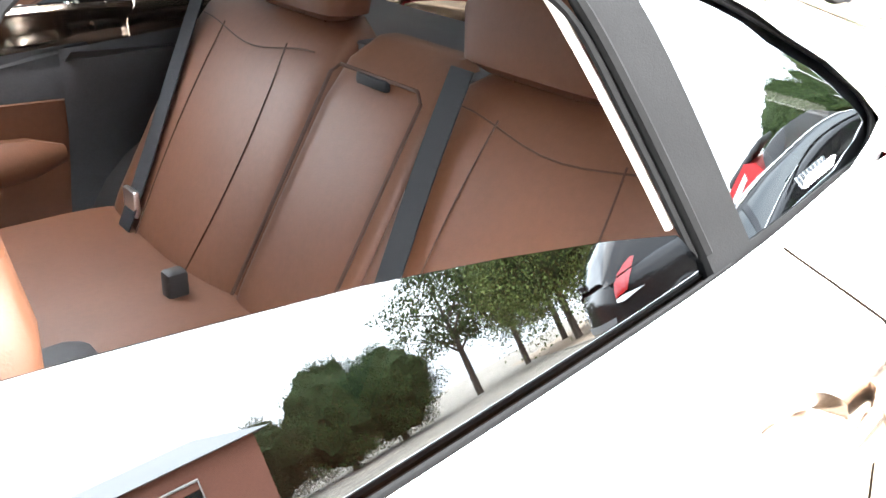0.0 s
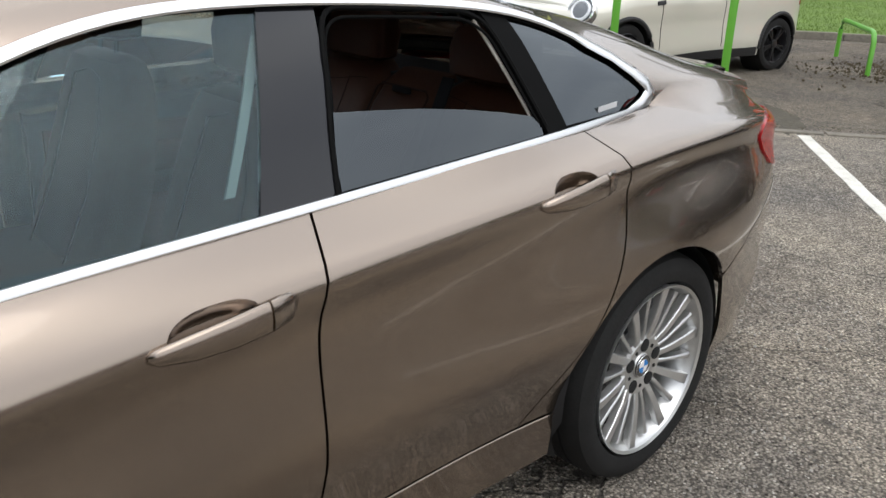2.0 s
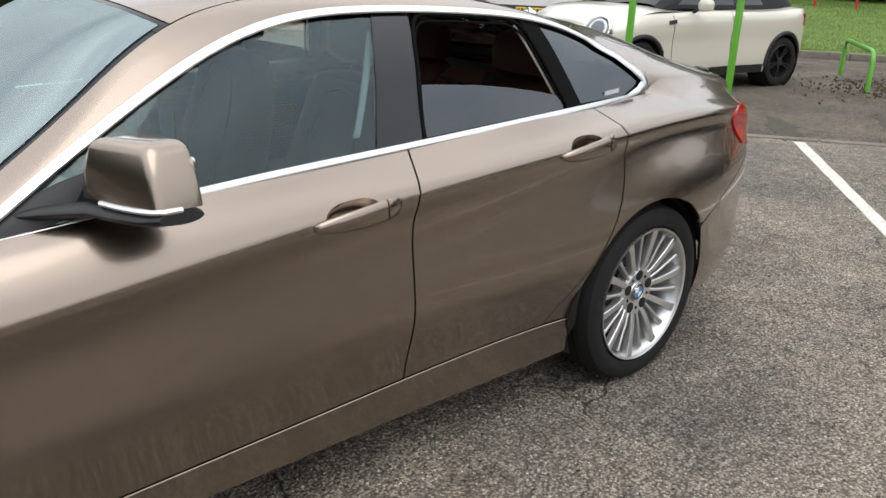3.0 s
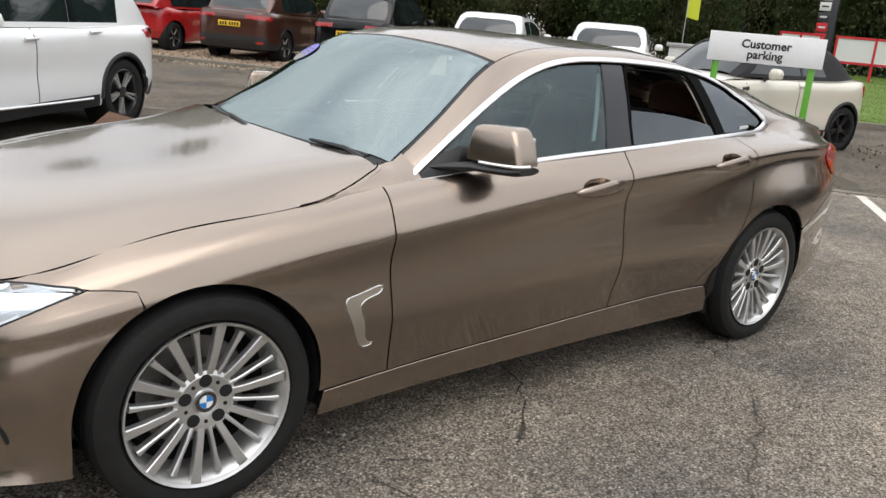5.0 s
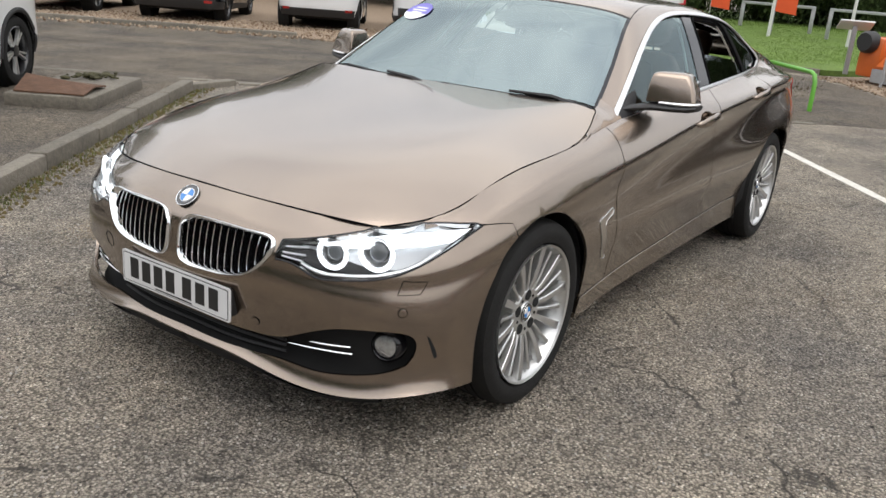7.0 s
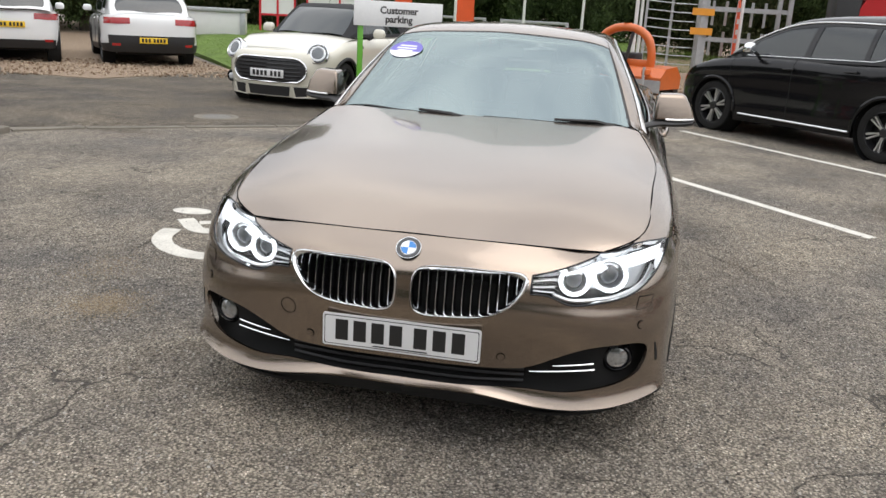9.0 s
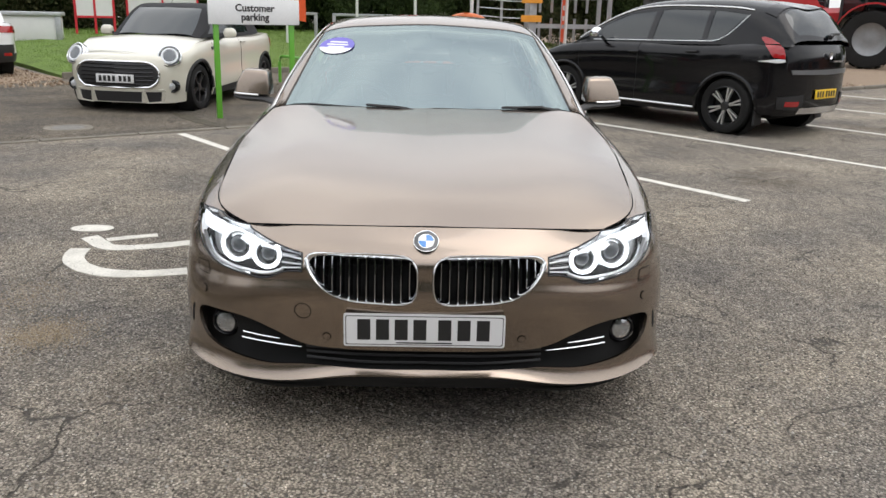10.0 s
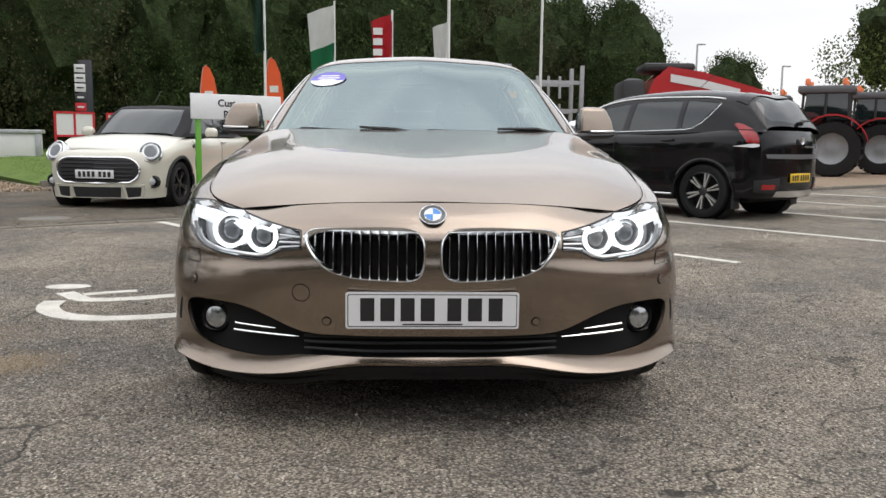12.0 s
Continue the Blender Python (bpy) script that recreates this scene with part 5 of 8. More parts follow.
part("armrest_strap", boxed(-2.672, -2.660, -.05, .03, .965, .985, .004), BELT, bench)
for pts in ([(.175, 1.035), (.19, .9), (.215, .75), (.235, .60)], [(-.615, 1.01), (-.58, .85), (-.545, .70), (-.52, .57)]):
    ps = curve_through([on_back(y, z, .014) for y, z in pts], 14)
    rr = [[(x, y - .024, z), (x, y + .024, z), (x - .003, y + .024, z), (x - .003, y - .024, z)] for x, y, z in ps]
    part("seat_belt", lofted(rr), BELT, bench, smooth=False)
part("belt_tongue", boxed(-2.46, -2.445, -.56, -.505, .60, .66, .006), SATIN, bench)
for y in (-.20,):
    part("belt_buckle", boxed(-2.40, -2.36, y - .018, y + .018, .575, .635, .008), BLACK, bench)
part("parcel_shelf", boxed(-3.05, -2.74, -.60, .60, .985, 1.005, .008), CARD, bench)
part("boot_bulkhead", boxed(-2.90, -2.86, -.70, .70, .30, .99, .01), CARD, car)
# round sticker inside the windscreen, with bars of writing
q = house.find([(.465, 1.218)], (1, 2), W[0], W[2] - .03)
p, n = house.at(q)[0] * (1, -1, 1), house.normal(q)[0] * (1, -1, 1)
up = Vector((0, 0, 1)) - Vector(n) * n[2]
up.normalize()
sx = up.cross(Vector(n)).normalized()
m = Matrix((sx, up, Vector(n))).transposed().to_4x4()
m.translation = Vector(p + n * .001)
sticker = part("windscreen_sticker", prism([(.095 * math.cos(a), .067 * math.sin(a)) for a in np.linspace(0, 2 * math.pi, 32, endpoint=False)], .001, m), mat("sticker_violet", (.16, .14, .52), .4), car, "violet and white round sticker")
part("sticker_foot", prism([(.095 * math.cos(a), .067 * math.sin(a)) for a in np.linspace(math.pi * 1.08, math.pi * 1.92, 20)], .0006, m @ Matrix.Translation((0, 0, .0012))), WHITE, sticker)
for k, (yy, ww) in enumerate(((.028, .05), (.008, .06), (-.010, .045))):
    part("writing_bar", boxed(-ww, ww, yy - .005, yy + .005, .0012, .0016, 0, m), WHITE, sticker, smooth=False)

# ---- the car park: a lot turned against the bronze car ----
LOT = pose(0, 0, 0, 0, 0, 36.87)


def lot(a, b, z=0.0, turn=0.0):
    return LOT @ pose(a, b, z, 0, 0, turn)


def asphalt(name, base, stone, crack=0.5, seed=0.0, patch=(.11, .085, .06)):
    """Worn asphalt: pale and dark stones in a dark binder, cracks, damp patches and dirt."""
    m = bpy.data.materials.new(name)
    m.use_nodes = True
    nt = m.node_tree
    b = nt.nodes["Principled BSDF"]
    b.inputs["Roughness"].default_value = .82
    b.inputs["Specular IOR Level"].default_value = .22
    N, K = nt.nodes.new, nt.links.new
    tc = N("ShaderNodeTexCoord")
    off = N("ShaderNodeMapping")
    off.inputs["Location"].default_value = (seed, seed * .7, 0)
    K(tc.outputs["Object"], off.inputs["Vector"])
    vec = off.outputs[0]

    def noise_tex(scale, detail=4, rough=.55):
        n = N("ShaderNodeTexNoise")
        n.inputs["Scale"].default_value, n.inputs["Detail"].default_value, n.inputs["Roughness"].default_value = scale, detail, rough
        K(vec, n.inputs["Vector"])
        return n.outputs["Fac"]

    def ramp(src, lo, hi, c0=(0, 0, 0, 1), c1=(1, 1, 1, 1)):
        r = N("ShaderNodeValToRGB")
        r.color_ramp.elements[0].position, r.color_ramp.elements[1].position = lo, hi
        r.color_ramp.elements[0].color, r.color_ramp.elements[1].color = c0, c1
        K(src, r.inputs[0])
        return r.outputs[0]

    def mix(fac, a, c, mode="MIX"):
        x = N("ShaderNodeMix")
        x.data_type, x.blend_type = "RGBA", mode
        for sock, val in ((x.inputs["Factor"], fac), (x.inputs[6], a), (x.inputs[7], c)):
            if isinstance(val, (int, float)):
                sock.default_value = val
            elif isinstance(val, tuple):
                sock.default_value = (*val, 1)
            else:
                K(val, sock)
        return x.outputs[2]

    v = N("ShaderNodeTexVoronoi")
    v.inputs["Scale"].default_value = 110
    K(vec, v.inputs["Vector"])
    v2 = N("ShaderNodeTexVoronoi")
    v2.inputs["Scale"].default_value = 85
    K(vec, v2.inputs["Vector"])
    sep = N("ShaderNodeSeparateColor")
    K(v.outputs["Color"], sep.inputs[0])
    sep2 = N("ShaderNodeSeparateColor")
    K(v2.outputs["Color"], sep2.inputs[0])
    grain = ramp(sep.outputs[0], .05, .95, (*[c * .68 for c in base], 1), (*[c * 1.55 for c in base], 1))
    dots = ramp(v.outputs["Distance"], .38, .72)
    col = mix(dots, grain, tuple(c * .38 for c in base))
    fine = ramp(noise_tex(380, 3, .7), .34, .66, (.76, .76, .76, 1), (1.24, 1.23, 1.21, 1))
    col = mix(1.0, col, fine, "MULTIPLY")
    # small pits, with the shade inside them put into the colour
    holes = ramp(noise_tex(46, 6, .68), .37, .42, (.20, .19, .18, 1), (1.08, 1.08, 1.07, 1))
    col = mix(1.0, col, holes, "MULTIPLY")
    pale = ramp(sep2.outputs[1], .90, .91)
    chip = ramp(v2.outputs["Distance"], .30, .42, (1, 1, 1, 1), (0, 0, 0, 1))
    both_ = N("ShaderNodeMath")
    both_.operation = "MULTIPLY"
    K(pale, both_.inputs[0])
    K(chip, both_.inputs[1])
    col = mix(both_.outputs[0], col, tuple(c * 1.35 for c in stone))
    big = ramp(noise_tex(.9, 6), .33, .68, (.62, .62, .64, 1), (1.28, 1.22, 1.12, 1))
    col = mix(1.0, col, big, "MULTIPLY")
    mid = ramp(noise_tex(11, 6, .65), .3, .7, (.70, .70, .71, 1), (1.24, 1.23, 1.21, 1))
    col = mix(1.0, col, mid, "MULTIPLY")
    dirt = ramp(noise_tex(.55, 8, .62), .58, .72)
    dirt_soft = N("ShaderNodeMath")
    dirt_soft.operation = "MULTIPLY"
    dirt_soft.inputs[1].default_value = .7
    K(dirt, dirt_soft.inputs[0])
    col = mix(dirt_soft.outputs[0], col, patch)
    # cracks: edges of large cells, bent by noise and broken up
    bend = N("ShaderNodeTexNoise")
    bend.inputs["Scale"].default_value, bend.inputs["Detail"].default_value = 2.2, 9
    K(vec, bend.inputs["Vector"])
    add = N("ShaderNodeVectorMath")
    add.operation = "MULTIPLY_ADD"
    add.inputs[1].default_value = (.55, .55, .55)
    K(bend.outputs["Color"], add.inputs[0])
    K(vec, add.inputs[2])
    cell = N("ShaderNodeTexVoronoi")
    cell.feature = "DISTANCE_TO_EDGE"
    cell.inputs["Scale"].default_value = .95
    K(add.outputs[0], cell.inputs["Vector"])
    line_ = ramp(cell.outputs["Distance"], .0015, .0080, (1, 1, 1, 1), (0, 0, 0, 1))
    gate = ramp(noise_tex(2.1, 6), .46, .53)
    gm = N("ShaderNodeMath")
    gm.operation = "MULTIPLY"
    K(line_, gm.inputs[0])
    K(gate, gm.inputs[1])
    gs = N("ShaderNodeMath")
    gs.operation = "MULTIPLY"
    gs.inputs[1].default_value = crack
    K(gm.outputs[0], gs.inputs[0])
    col = mix(gs.outputs[0], col, tuple(c * .18 for c in base))
    K(col, b.inputs["Base Color"])
    h = N("ShaderNodeMath")
    h.operation = "SUBTRACT"
    K(v.outputs["Distance"], h.inputs[1])
    h.inputs[0].default_value = 1
    h2 = N("ShaderNodeMath")
    h2.operation = "MULTIPLY_ADD"
    h2.inputs[1].default_value = -1.6
    K(gs.outputs[0], h2.inputs[0])
    K(h.outputs[0], h2.inputs[2])
    h3 = N("ShaderNodeMath")
    h3.operation = "MULTIPLY_ADD"
    h3.inputs[1].default_value = 2.6
    K(noise_tex(58, 4, .6), h3.inputs[0])
    K(h2.outputs[0], h3.inputs[2])
    bp = N("ShaderNodeBump")
    bp.inputs["Strength"].default_value, bp.inputs["Distance"].default_value = 1.0, .011
    K(h3.outputs[0], bp.inputs["Height"])
    K(bp.outputs[0], b.inputs["Normal"])
    rg = ramp(noise_tex(1.1, 4), .3, .7, (.62, .62, .62, 1), (.92, .92, .92, 1))
    K(rg, b.inputs["Roughness"])
    return m


ASPHALT = asphalt("bay_asphalt", (.318, .291, .255), (.53, .50, .45), .95)
OLD_ROAD = asphalt("old_road", (.190, .170, .144), (.32, .29, .25), .6, 7.0, (.085, .072, .052))
CONCRETE = mat("weathered_concrete", (0.1591, 0.1419, 0.1135), .85, vary=.35, scale=3, bump=.5, bump_scale=60, random_tint=.12)
GRAVEL_BED = mat("gravel_bed", (0.246, 0.1804, 0.123), .9, vary=.45, scale=18, bump=1.0, bump_scale=45)
EARTH = mat("moss_earth", (0.0616, 0.0572, 0.0264), .95, vary=.5, scale=10, bump=.8, bump_scale=60)
GRASS_BED = mat("lawn_soil", (0.11, 0.176, 0.02992), .9, vary=.4, scale=2.0, bump=.8, bump_scale=50)
PAINT_WHITE = mat("road_paint", (0.5888, 0.5658, 0.506), .75, vary=.25, scale=9, bump=.5, bump_scale=90)


def plate_on(name, outline, z, material, label, kind="structure", thick=.15, m=LOT):
    ob = part(name, prism(outline, thick, m @ pose(0, 0, z - thick)), material, None, label, smooth=False)
    return tagged(ob, kind=kind)


bm = bmesh.new()
vs = [bm.verts.new(p) for p in ((-400, -400, 0), (400, -400, 0), (400, 400, 0), (-400, 400, 0))]
bm.faces.new(vs)
tagged(part("ground", bm, ASPHALT, None, "worn grey asphalt car park with cracks", smooth=False), kind="structure")
plate_on("road", [(-13.2, -40), (-6.75, -40), (-6.75, 7.55), (-8.2, 7.55), (-11.5, 8.0), (-14.2, 7.4), (-14.2, 2.2), (-13.2, -.5)], .004, OLD_ROAD, "old brown-grey tarmac road behind the bays")
plate_on("gravel_strip", [(-40, -40), (-13.28, -40), (-13.28, -1.9), (-12.2, -.5), (-14.2, 2.2), (-16.2, 2.0), (-40, 2.0)], .014, GRAVEL_BED, "brown gravel parking strip")
plate_on("gravel_yard", [(-7.4, 7.6), (-6.75, 7.7), (-6.2, 16), (-6.0, 60), (-60, 60), (-60, 12.2), (-14.2, 10.6), (-13.0, 8.1), (-11.5, 8.1), (-8.2, 7.65)], .012, GRAVEL_BED, "pale brown gravel yard with machines")


def lawn_rise(a, b):
    """Height of the grass bank, which runs out to the gravel on its near side."""
    f = min(1.0, max(0.0, (b - 1.9) / 1.3))
    return .05 + f * f * (3 - 2 * f) * (.06 + .046 * min(8.5, max(0.0, -14.4 - a)))


bm = bmesh.new()
grid_ = []
for k in range(25):
    f = k / 24
    b_lo, b_hi = 2.2 - .1 * f, 10.6 + 22 * f ** .8
    row_ = []
    for j in range(24):
        b = b_lo + (b_hi - b_lo) * j / 23
        a = -14.38 - 26 * f - (0 if b < 10.6 else .12 * (b - 10.6)) + (.95 * min(1, max(0, (b - 7.3) / 1.1)) * (1 - min(1, max(0, (b - 8.6) / 2))) if k == 0 else 0)
        row_.append(bm.verts.new(LOT @ Vector((a, b, lawn_rise(a, b) + (.02 * noise.noise((a * .7, b * .7, 0)) if k else 0)))))
    grid_.append(row_)
skirt = [bm.verts.new((v.co.x, v.co.y, -.05)) for v in grid_[0]]
low_side = [bm.verts.new((r[0].co.x, r[0].co.y, -.05)) for r in grid_]
for k in range(24):
    bm.faces.new((low_side[k], low_side[k + 1], grid_[k + 1][0], grid_[k][0]))
for p, q in zip([skirt] + grid_, grid_):
    for j in range(23):
        bm.faces.new((p[j], p[j + 1], q[j + 1], q[j]))
tagged(part("lawn", bm, GRASS_BED, None, "mown green lawn on a gentle bank"), kind="structure")
for k in range(12):
    p = lot(-6.72, -6.6 + k * 1.02, -.10)
    tagged(part("edging_kerb", boxed(-.055, .055, -.5, .5, 0, .115, .012, p), CONCRETE, None, "flush worn concrete edging kerb"), kind="structure")


def kerb_run(a0, b0, a1, b1, height, wide=.125, label="weathered concrete kerb stones along the asphalt", step=.92):
    run = thing("kerb", Matrix.Identity(4), label, "kerb", kind="structure")
    n = max(1, int(math.hypot(a1 - a0, b1 - b0) / step))
    turn = math.degrees(math.atan2(b1 - b0, a1 - a0))
    ln = math.hypot(a1 - a0, b1 - b0) / n
    for k in range(n):
        t = (k + .5) / n
        j = random.uniform(-.008, .008)
        part("kerb_stone", boxed(-ln / 2 + .004, ln / 2 - .004, -wide / 2, wide / 2, -.1, height + j, .018, lot(a0 + (a1 - a0) * t, b0 + (b1 - b0) * t, 0, turn + random.uniform(-.5, .5)), 2), CONCRETE, run)
    return run


# kerbed island beside the bronze car, and the strip behind the road
plate_on("island", [(2.4, -2.205), (-6.0, -2.15), (-6.6, -2.4), (-6.6, -3.2), (2.4, -3.2)], .045, OLD_ROAD, "raised tarmac island behind the kerb", thick=.07)
plate_on("side_road", [(9, -3.2), (-6.6, -3.2), (-6.6, -12), (9, -12)], .02, OLD_ROAD, "worn side road", thick=.05)
kerb_run(2.4, -2.15, -5.9, -2.09, .11)
kerb_run(-5.95, -2.10, -6.55, -1.75, .06, step=.6)
kerb_run(-6.6, -1.7, -6.75, -1.0, .025, step=.6)
kerb_run(-13.22, -14, -13.22, -1.9, .09)
kerb_run(-14.3, 2.2, -14.3, 7.2, .12)
kerb_run(-14.3, 7.2, -13.4, 8.3, .12, step=.7)
kerb_run(-6.65, 7.75, -6.1, 16.0, .06)
kerb_run(-6.1, 16.0, -5.9, 30.0, .06)
# low concrete chamber with a rusty cover and a heap of debris
chamber = thing("inspection_chamber", lot(-4.84, -2.83, 0, 0), "low concrete chamber with a bent rusty cover", "manhole")
part("chamber_wall", boxed(-.71, .71, -.37, .37, 0, .155, .022), CONCRETE, chamber)
RUST = mat("rust", (.105, .055, .032), .9, vary=.4, scale=12, bump=.6, bump_scale=90)
part("rusty_cover", lofted([[(.10 + d, y, .160 + h * .2), (.10 + d, y, .172 + h * .2), (.38 + d, y, .172 + h), (.66 + d, y, .172), (.66 + d, y, .160), (.38 + d, y, .160 + h)] for y, h, d in ((-.30, .11, 0), (-.1, .085, .02), (.1, .06, 0), (.30, .035, .03))]), RUST, chamber, "bent rusty steel plate", smooth=False)
random.seed(3)
bm = bmesh.new()
for k in range(60):
    r = random.uniform(.012, .04)
    bmesh.ops.create_icosphere(bm, subdivisions=1, radius=r, matrix=Matrix.Translation((random.gauss(-.45, .11), random.gauss(0, .10), .158 + random.uniform(0, .04))) @ Matrix.Diagonal((1, random.uniform(.5, 1.5), .5, 1)))
tagged(part("debris", bm, EARTH, chamber, "heap of dead leaves and rubble", smooth=False), kind="stuff")

cover = thing("manhole", pose(-6.36, -4.10, .004), "round iron manhole cover in a pale concrete ring", "manhole")
part("collar", lathed([(.27, 0), (.262, .008), (.19, .009), (.186, .003)], 36, "z"), CONCRETE, cover)
part("lid", lathed([(.182, .003), (.178, .008), (.0, .008)], 36, "z"), mat("worn_cast_iron", (.17, .16, .145), .7, .3, vary=.3, scale=20, bump=.5, bump_scale=120), cover, "worn grey iron lid")

MUD = mat("damp_mud", (.055, .045, .026), .7, vary=.5, scale=9, bump=.8, bump_scale=50)
random.seed(12)
for x, y, rx, ry, turn in ((-8.15, -1.25, .62, .14, 36), (-9.6, -.75, .5, .22, 30), (-12.2, -1.55, .9, .28, 40), (-7.3, -2.9, .8, .10, 36)):
    rim_ = [((rx * math.cos(a) * (1 + random.uniform(-.28, .28))), (ry * math.sin(a) * (1 + random.uniform(-.35, .35)))) for a in np.linspace(0, 2 * math.pi, 26, endpoint=False)]
    tagged(part("mud_patch", prism(rim_, .010, pose(x, y, 0, 0, 0, turn), .12), MUD, None, "flat patch of damp mud and moss on the tarmac", smooth=False), kind="structure")

# white bay lines, worn at their ends
for b, a0, a1 in ((1.47, -6.55, -1.42), (3.92, -6.6, -.98), (6.5, -6.0, -.95), (9.05, -6.0, -.95), (11.55, -6.0, -.95), (14.1, -6.0, -.95)):
    n = 40
    up = [(a0 + (a1 - a0) * k / n, b + .048 + random.uniform(-.004, .004)) for k in range(n + 1)]
    dn = [(a0 + (a1 - a0) * k / n, b - .048 + random.uniform(-.004, .004)) for k in range(n, -1, -1)]
    tagged(part("bay_line", prism(up + dn, .004, LOT), PAINT_WHITE, None, "worn white bay line on the asphalt", smooth=False), kind="structure")


def stroke(pts, width):
    p = curve_through([(*q, 0) for q in pts], 24)
    left, right = [], []
    for k in range(24):
        d = Vector(p[min(k + 1, 23)] - p[max(k - 1, 0)]).normalized()
        w = width / 2 * (1 + random.uniform(-.06, .06))
        left.append((p[k][0] - d.y * w, p[k][1] + d.x * w))
        right.append((p[k][0] + d.y * w, p[k][1] - d.x * w))
    return left + right[::-1]


symbol = tagged(thing("wheelchair_symbol", Matrix.Identity(4), "worn white wheelchair symbol painted on asphalt", "road marking"), kind="structure")
part("head_mark", prism([(-1.93 + .085 * math.cos(a), -2.14 + .135 * math.sin(a)) for a in np.linspace(0, 2 * math.pi, 20, endpoint=False)], .004), PAINT_WHITE, symbol, smooth=False)
part("body_mark", prism(stroke([(-1.72, -2.08), (-1.60, -1.98), (-1.50, -1.88), (-1.50, -1.75), (-1.57, -1.55), (-1.64, -1.40), (-1.60, -1.1)], .11), .004), PAINT_WHITE, symbol, smooth=False)
part("arm_mark", prism(stroke([(-1.66, -1.95), (-1.73, -1.82), (-1.79, -1.68)], .075), .004), PAINT_WHITE, symbol, smooth=False)
part("wheel_mark", prism(stroke([(-1.46, -2.03), (-1.28, -2.0), (-1.10, -1.88), (-1.00, -1.70), (-1.0, -1.5), (-1.06, -1.30), (-1.16, -1.05)], .12), .004), PAINT_WHITE, symbol, smooth=False)


def scattered(name, count, place, low, high, material, label, seed):
    """Loose stones as one stretch of stuff."""
    rng = random.Random(seed)
    base = bmesh.new()
    bmesh.ops.create_icosphere(base, subdivisions=1, radius=1)
    bv, bf = [v.co.copy() for v in base.verts], [[v.index for v in f.verts] for f in base.faces]
    base.free()
    verts, faces = [], []
    for k in range(count):
        x, y, z = place(rng)
        r = rng.uniform(low, high)
        t = Euler((rng.uniform(0, 6), rng.uniform(0, 6), rng.uniform(0, 6))).to_matrix() @ Matrix.Diagonal((r, r * rng.uniform(.6, 1.1), r * rng.uniform(.4, .8)))
        at = len(verts)
        verts += [tuple(t @ v + Vector((x, y, z))) for v in bv]
        faces += [[i + at for i in f] for f in bf]
    me = bpy.data.meshes.new(name)
    me.from_pydata(verts, [], faces)
    me.materials.append(material)
    return tagged(new(name, me), label, "stones", kind="stuff")


def island_tint(name, dark, light):
    m = mat(name, light, .85)
    nt = m.node_tree
    g = nt.nodes.new("ShaderNodeNewGeometry")
    r = nt.nodes.new("ShaderNodeValToRGB")
    r.color_ramp.elements[0].color, r.color_ramp.elements[1].color = (*dark, 1), (*light, 1)
    nt.links.new(g.outputs["Random Per Island"], r.inputs[0])
    nt.links.new(r.outputs[0], nt.nodes["Principled BSDF"].inputs["Base Color"])
    nt.nodes["Principled BSDF"].inputs["Specular IOR Level"].default_value = .2
    return m


PEBBLE = island_tint("pebbles", (0.1176, 0.0672, 0.0378), (0.4368, 0.3528, 0.2604))
CHIP = island_tint("stone_chips", (.06, .055, .05), (.50, .47, .42))


def in_lot(a0, a1, b0, b1, z):
    return lambda g: tuple(LOT @ Vector((g.uniform(a0, a1), g.uniform(b0, b1), z)))


scattered("gravel_stones", 5200, in_lot(-16.4, -12.7, -12, 2.0, .018), .012, .035, PEBBLE, "loose brown gravel stones", 1)
scattered("yard_stones", 4200, in_lot(-13.0, -6.3, 7.9, 17, .016), .012, .035, PEBBLE, "loose pale gravel stones in the yard", 2)
scattered("loose_chips", 15000, lambda g: (g.uniform(-4.5, 3.2), g.uniform(-2.6, 2.6), .0005), .0025, .0075, CHIP, "loose stone chips on the asphalt", 4)
scattered("kerb_dirt", 900, in_lot(-6.2, 4, -2.07, -1.85, .002), .006, .02, mat("leaf_litter", (.11, .085, .03), .95, vary=.4, scale=30), "moss and leaf litter along the kerb", 5)
SAND = island_tint("sand_grains", (.20, .15, .09), (.40, .33, .24))
scattered("sand_drift", 3500, lambda g: (-.12 + g.gauss(0, .10), -1.66 + g.gauss(0, .10), .0004) if g.random() < .7 else (-.60 + g.gauss(0, .18), -1.98 + g.gauss(0, .12), .0004), .0018, .0042, SAND, "thin drifts of brown sand on the asphalt", 10)
scattered("hoop_litter", 700, lambda g: (g.gauss(-12.2, .7), g.gauss(-1.7, .45), .012), .006, .022, mat("twig_litter", (.07, .055, .028), .95, vary=.4, scale=30), "dead leaves and soil below the green rail", 9)
scattered("edge_dirt", 900, in_lot(-7.05, -6.8, -1.5, 5.5, .003), .003, .010, mat("edge_moss", (.075, .065, .03), .95, vary=.4, scale=30), "moss and dirt along the edging", 6)


def blades(name, count, place, tall, label, seed, material):
    rng = random.Random(seed)
    verts, faces = [], []
    for k in range(count):
        x, y, z = place(rng)
        h, a = rng.uniform(.5, 1) * tall, rng.uniform(0, 6.3)
        w = rng.uniform(.004, .008) * (tall / .05)
        c, s = math.cos(a), math.sin(a)
        l = rng.uniform(-.5, .5) * h
        at = len(verts)
        verts += [(x - c * w, y - s * w, z), (x + c * w, y + s * w, z), (x - s * l, y + c * l, z + h)]
        faces.append((at, at + 1, at + 2))
    me = bpy.data.meshes.new(name)
    me.from_pydata(verts, [], faces)
    me.materials.append(material)
    return tagged(new(name, me), label, "grass", kind="stuff")


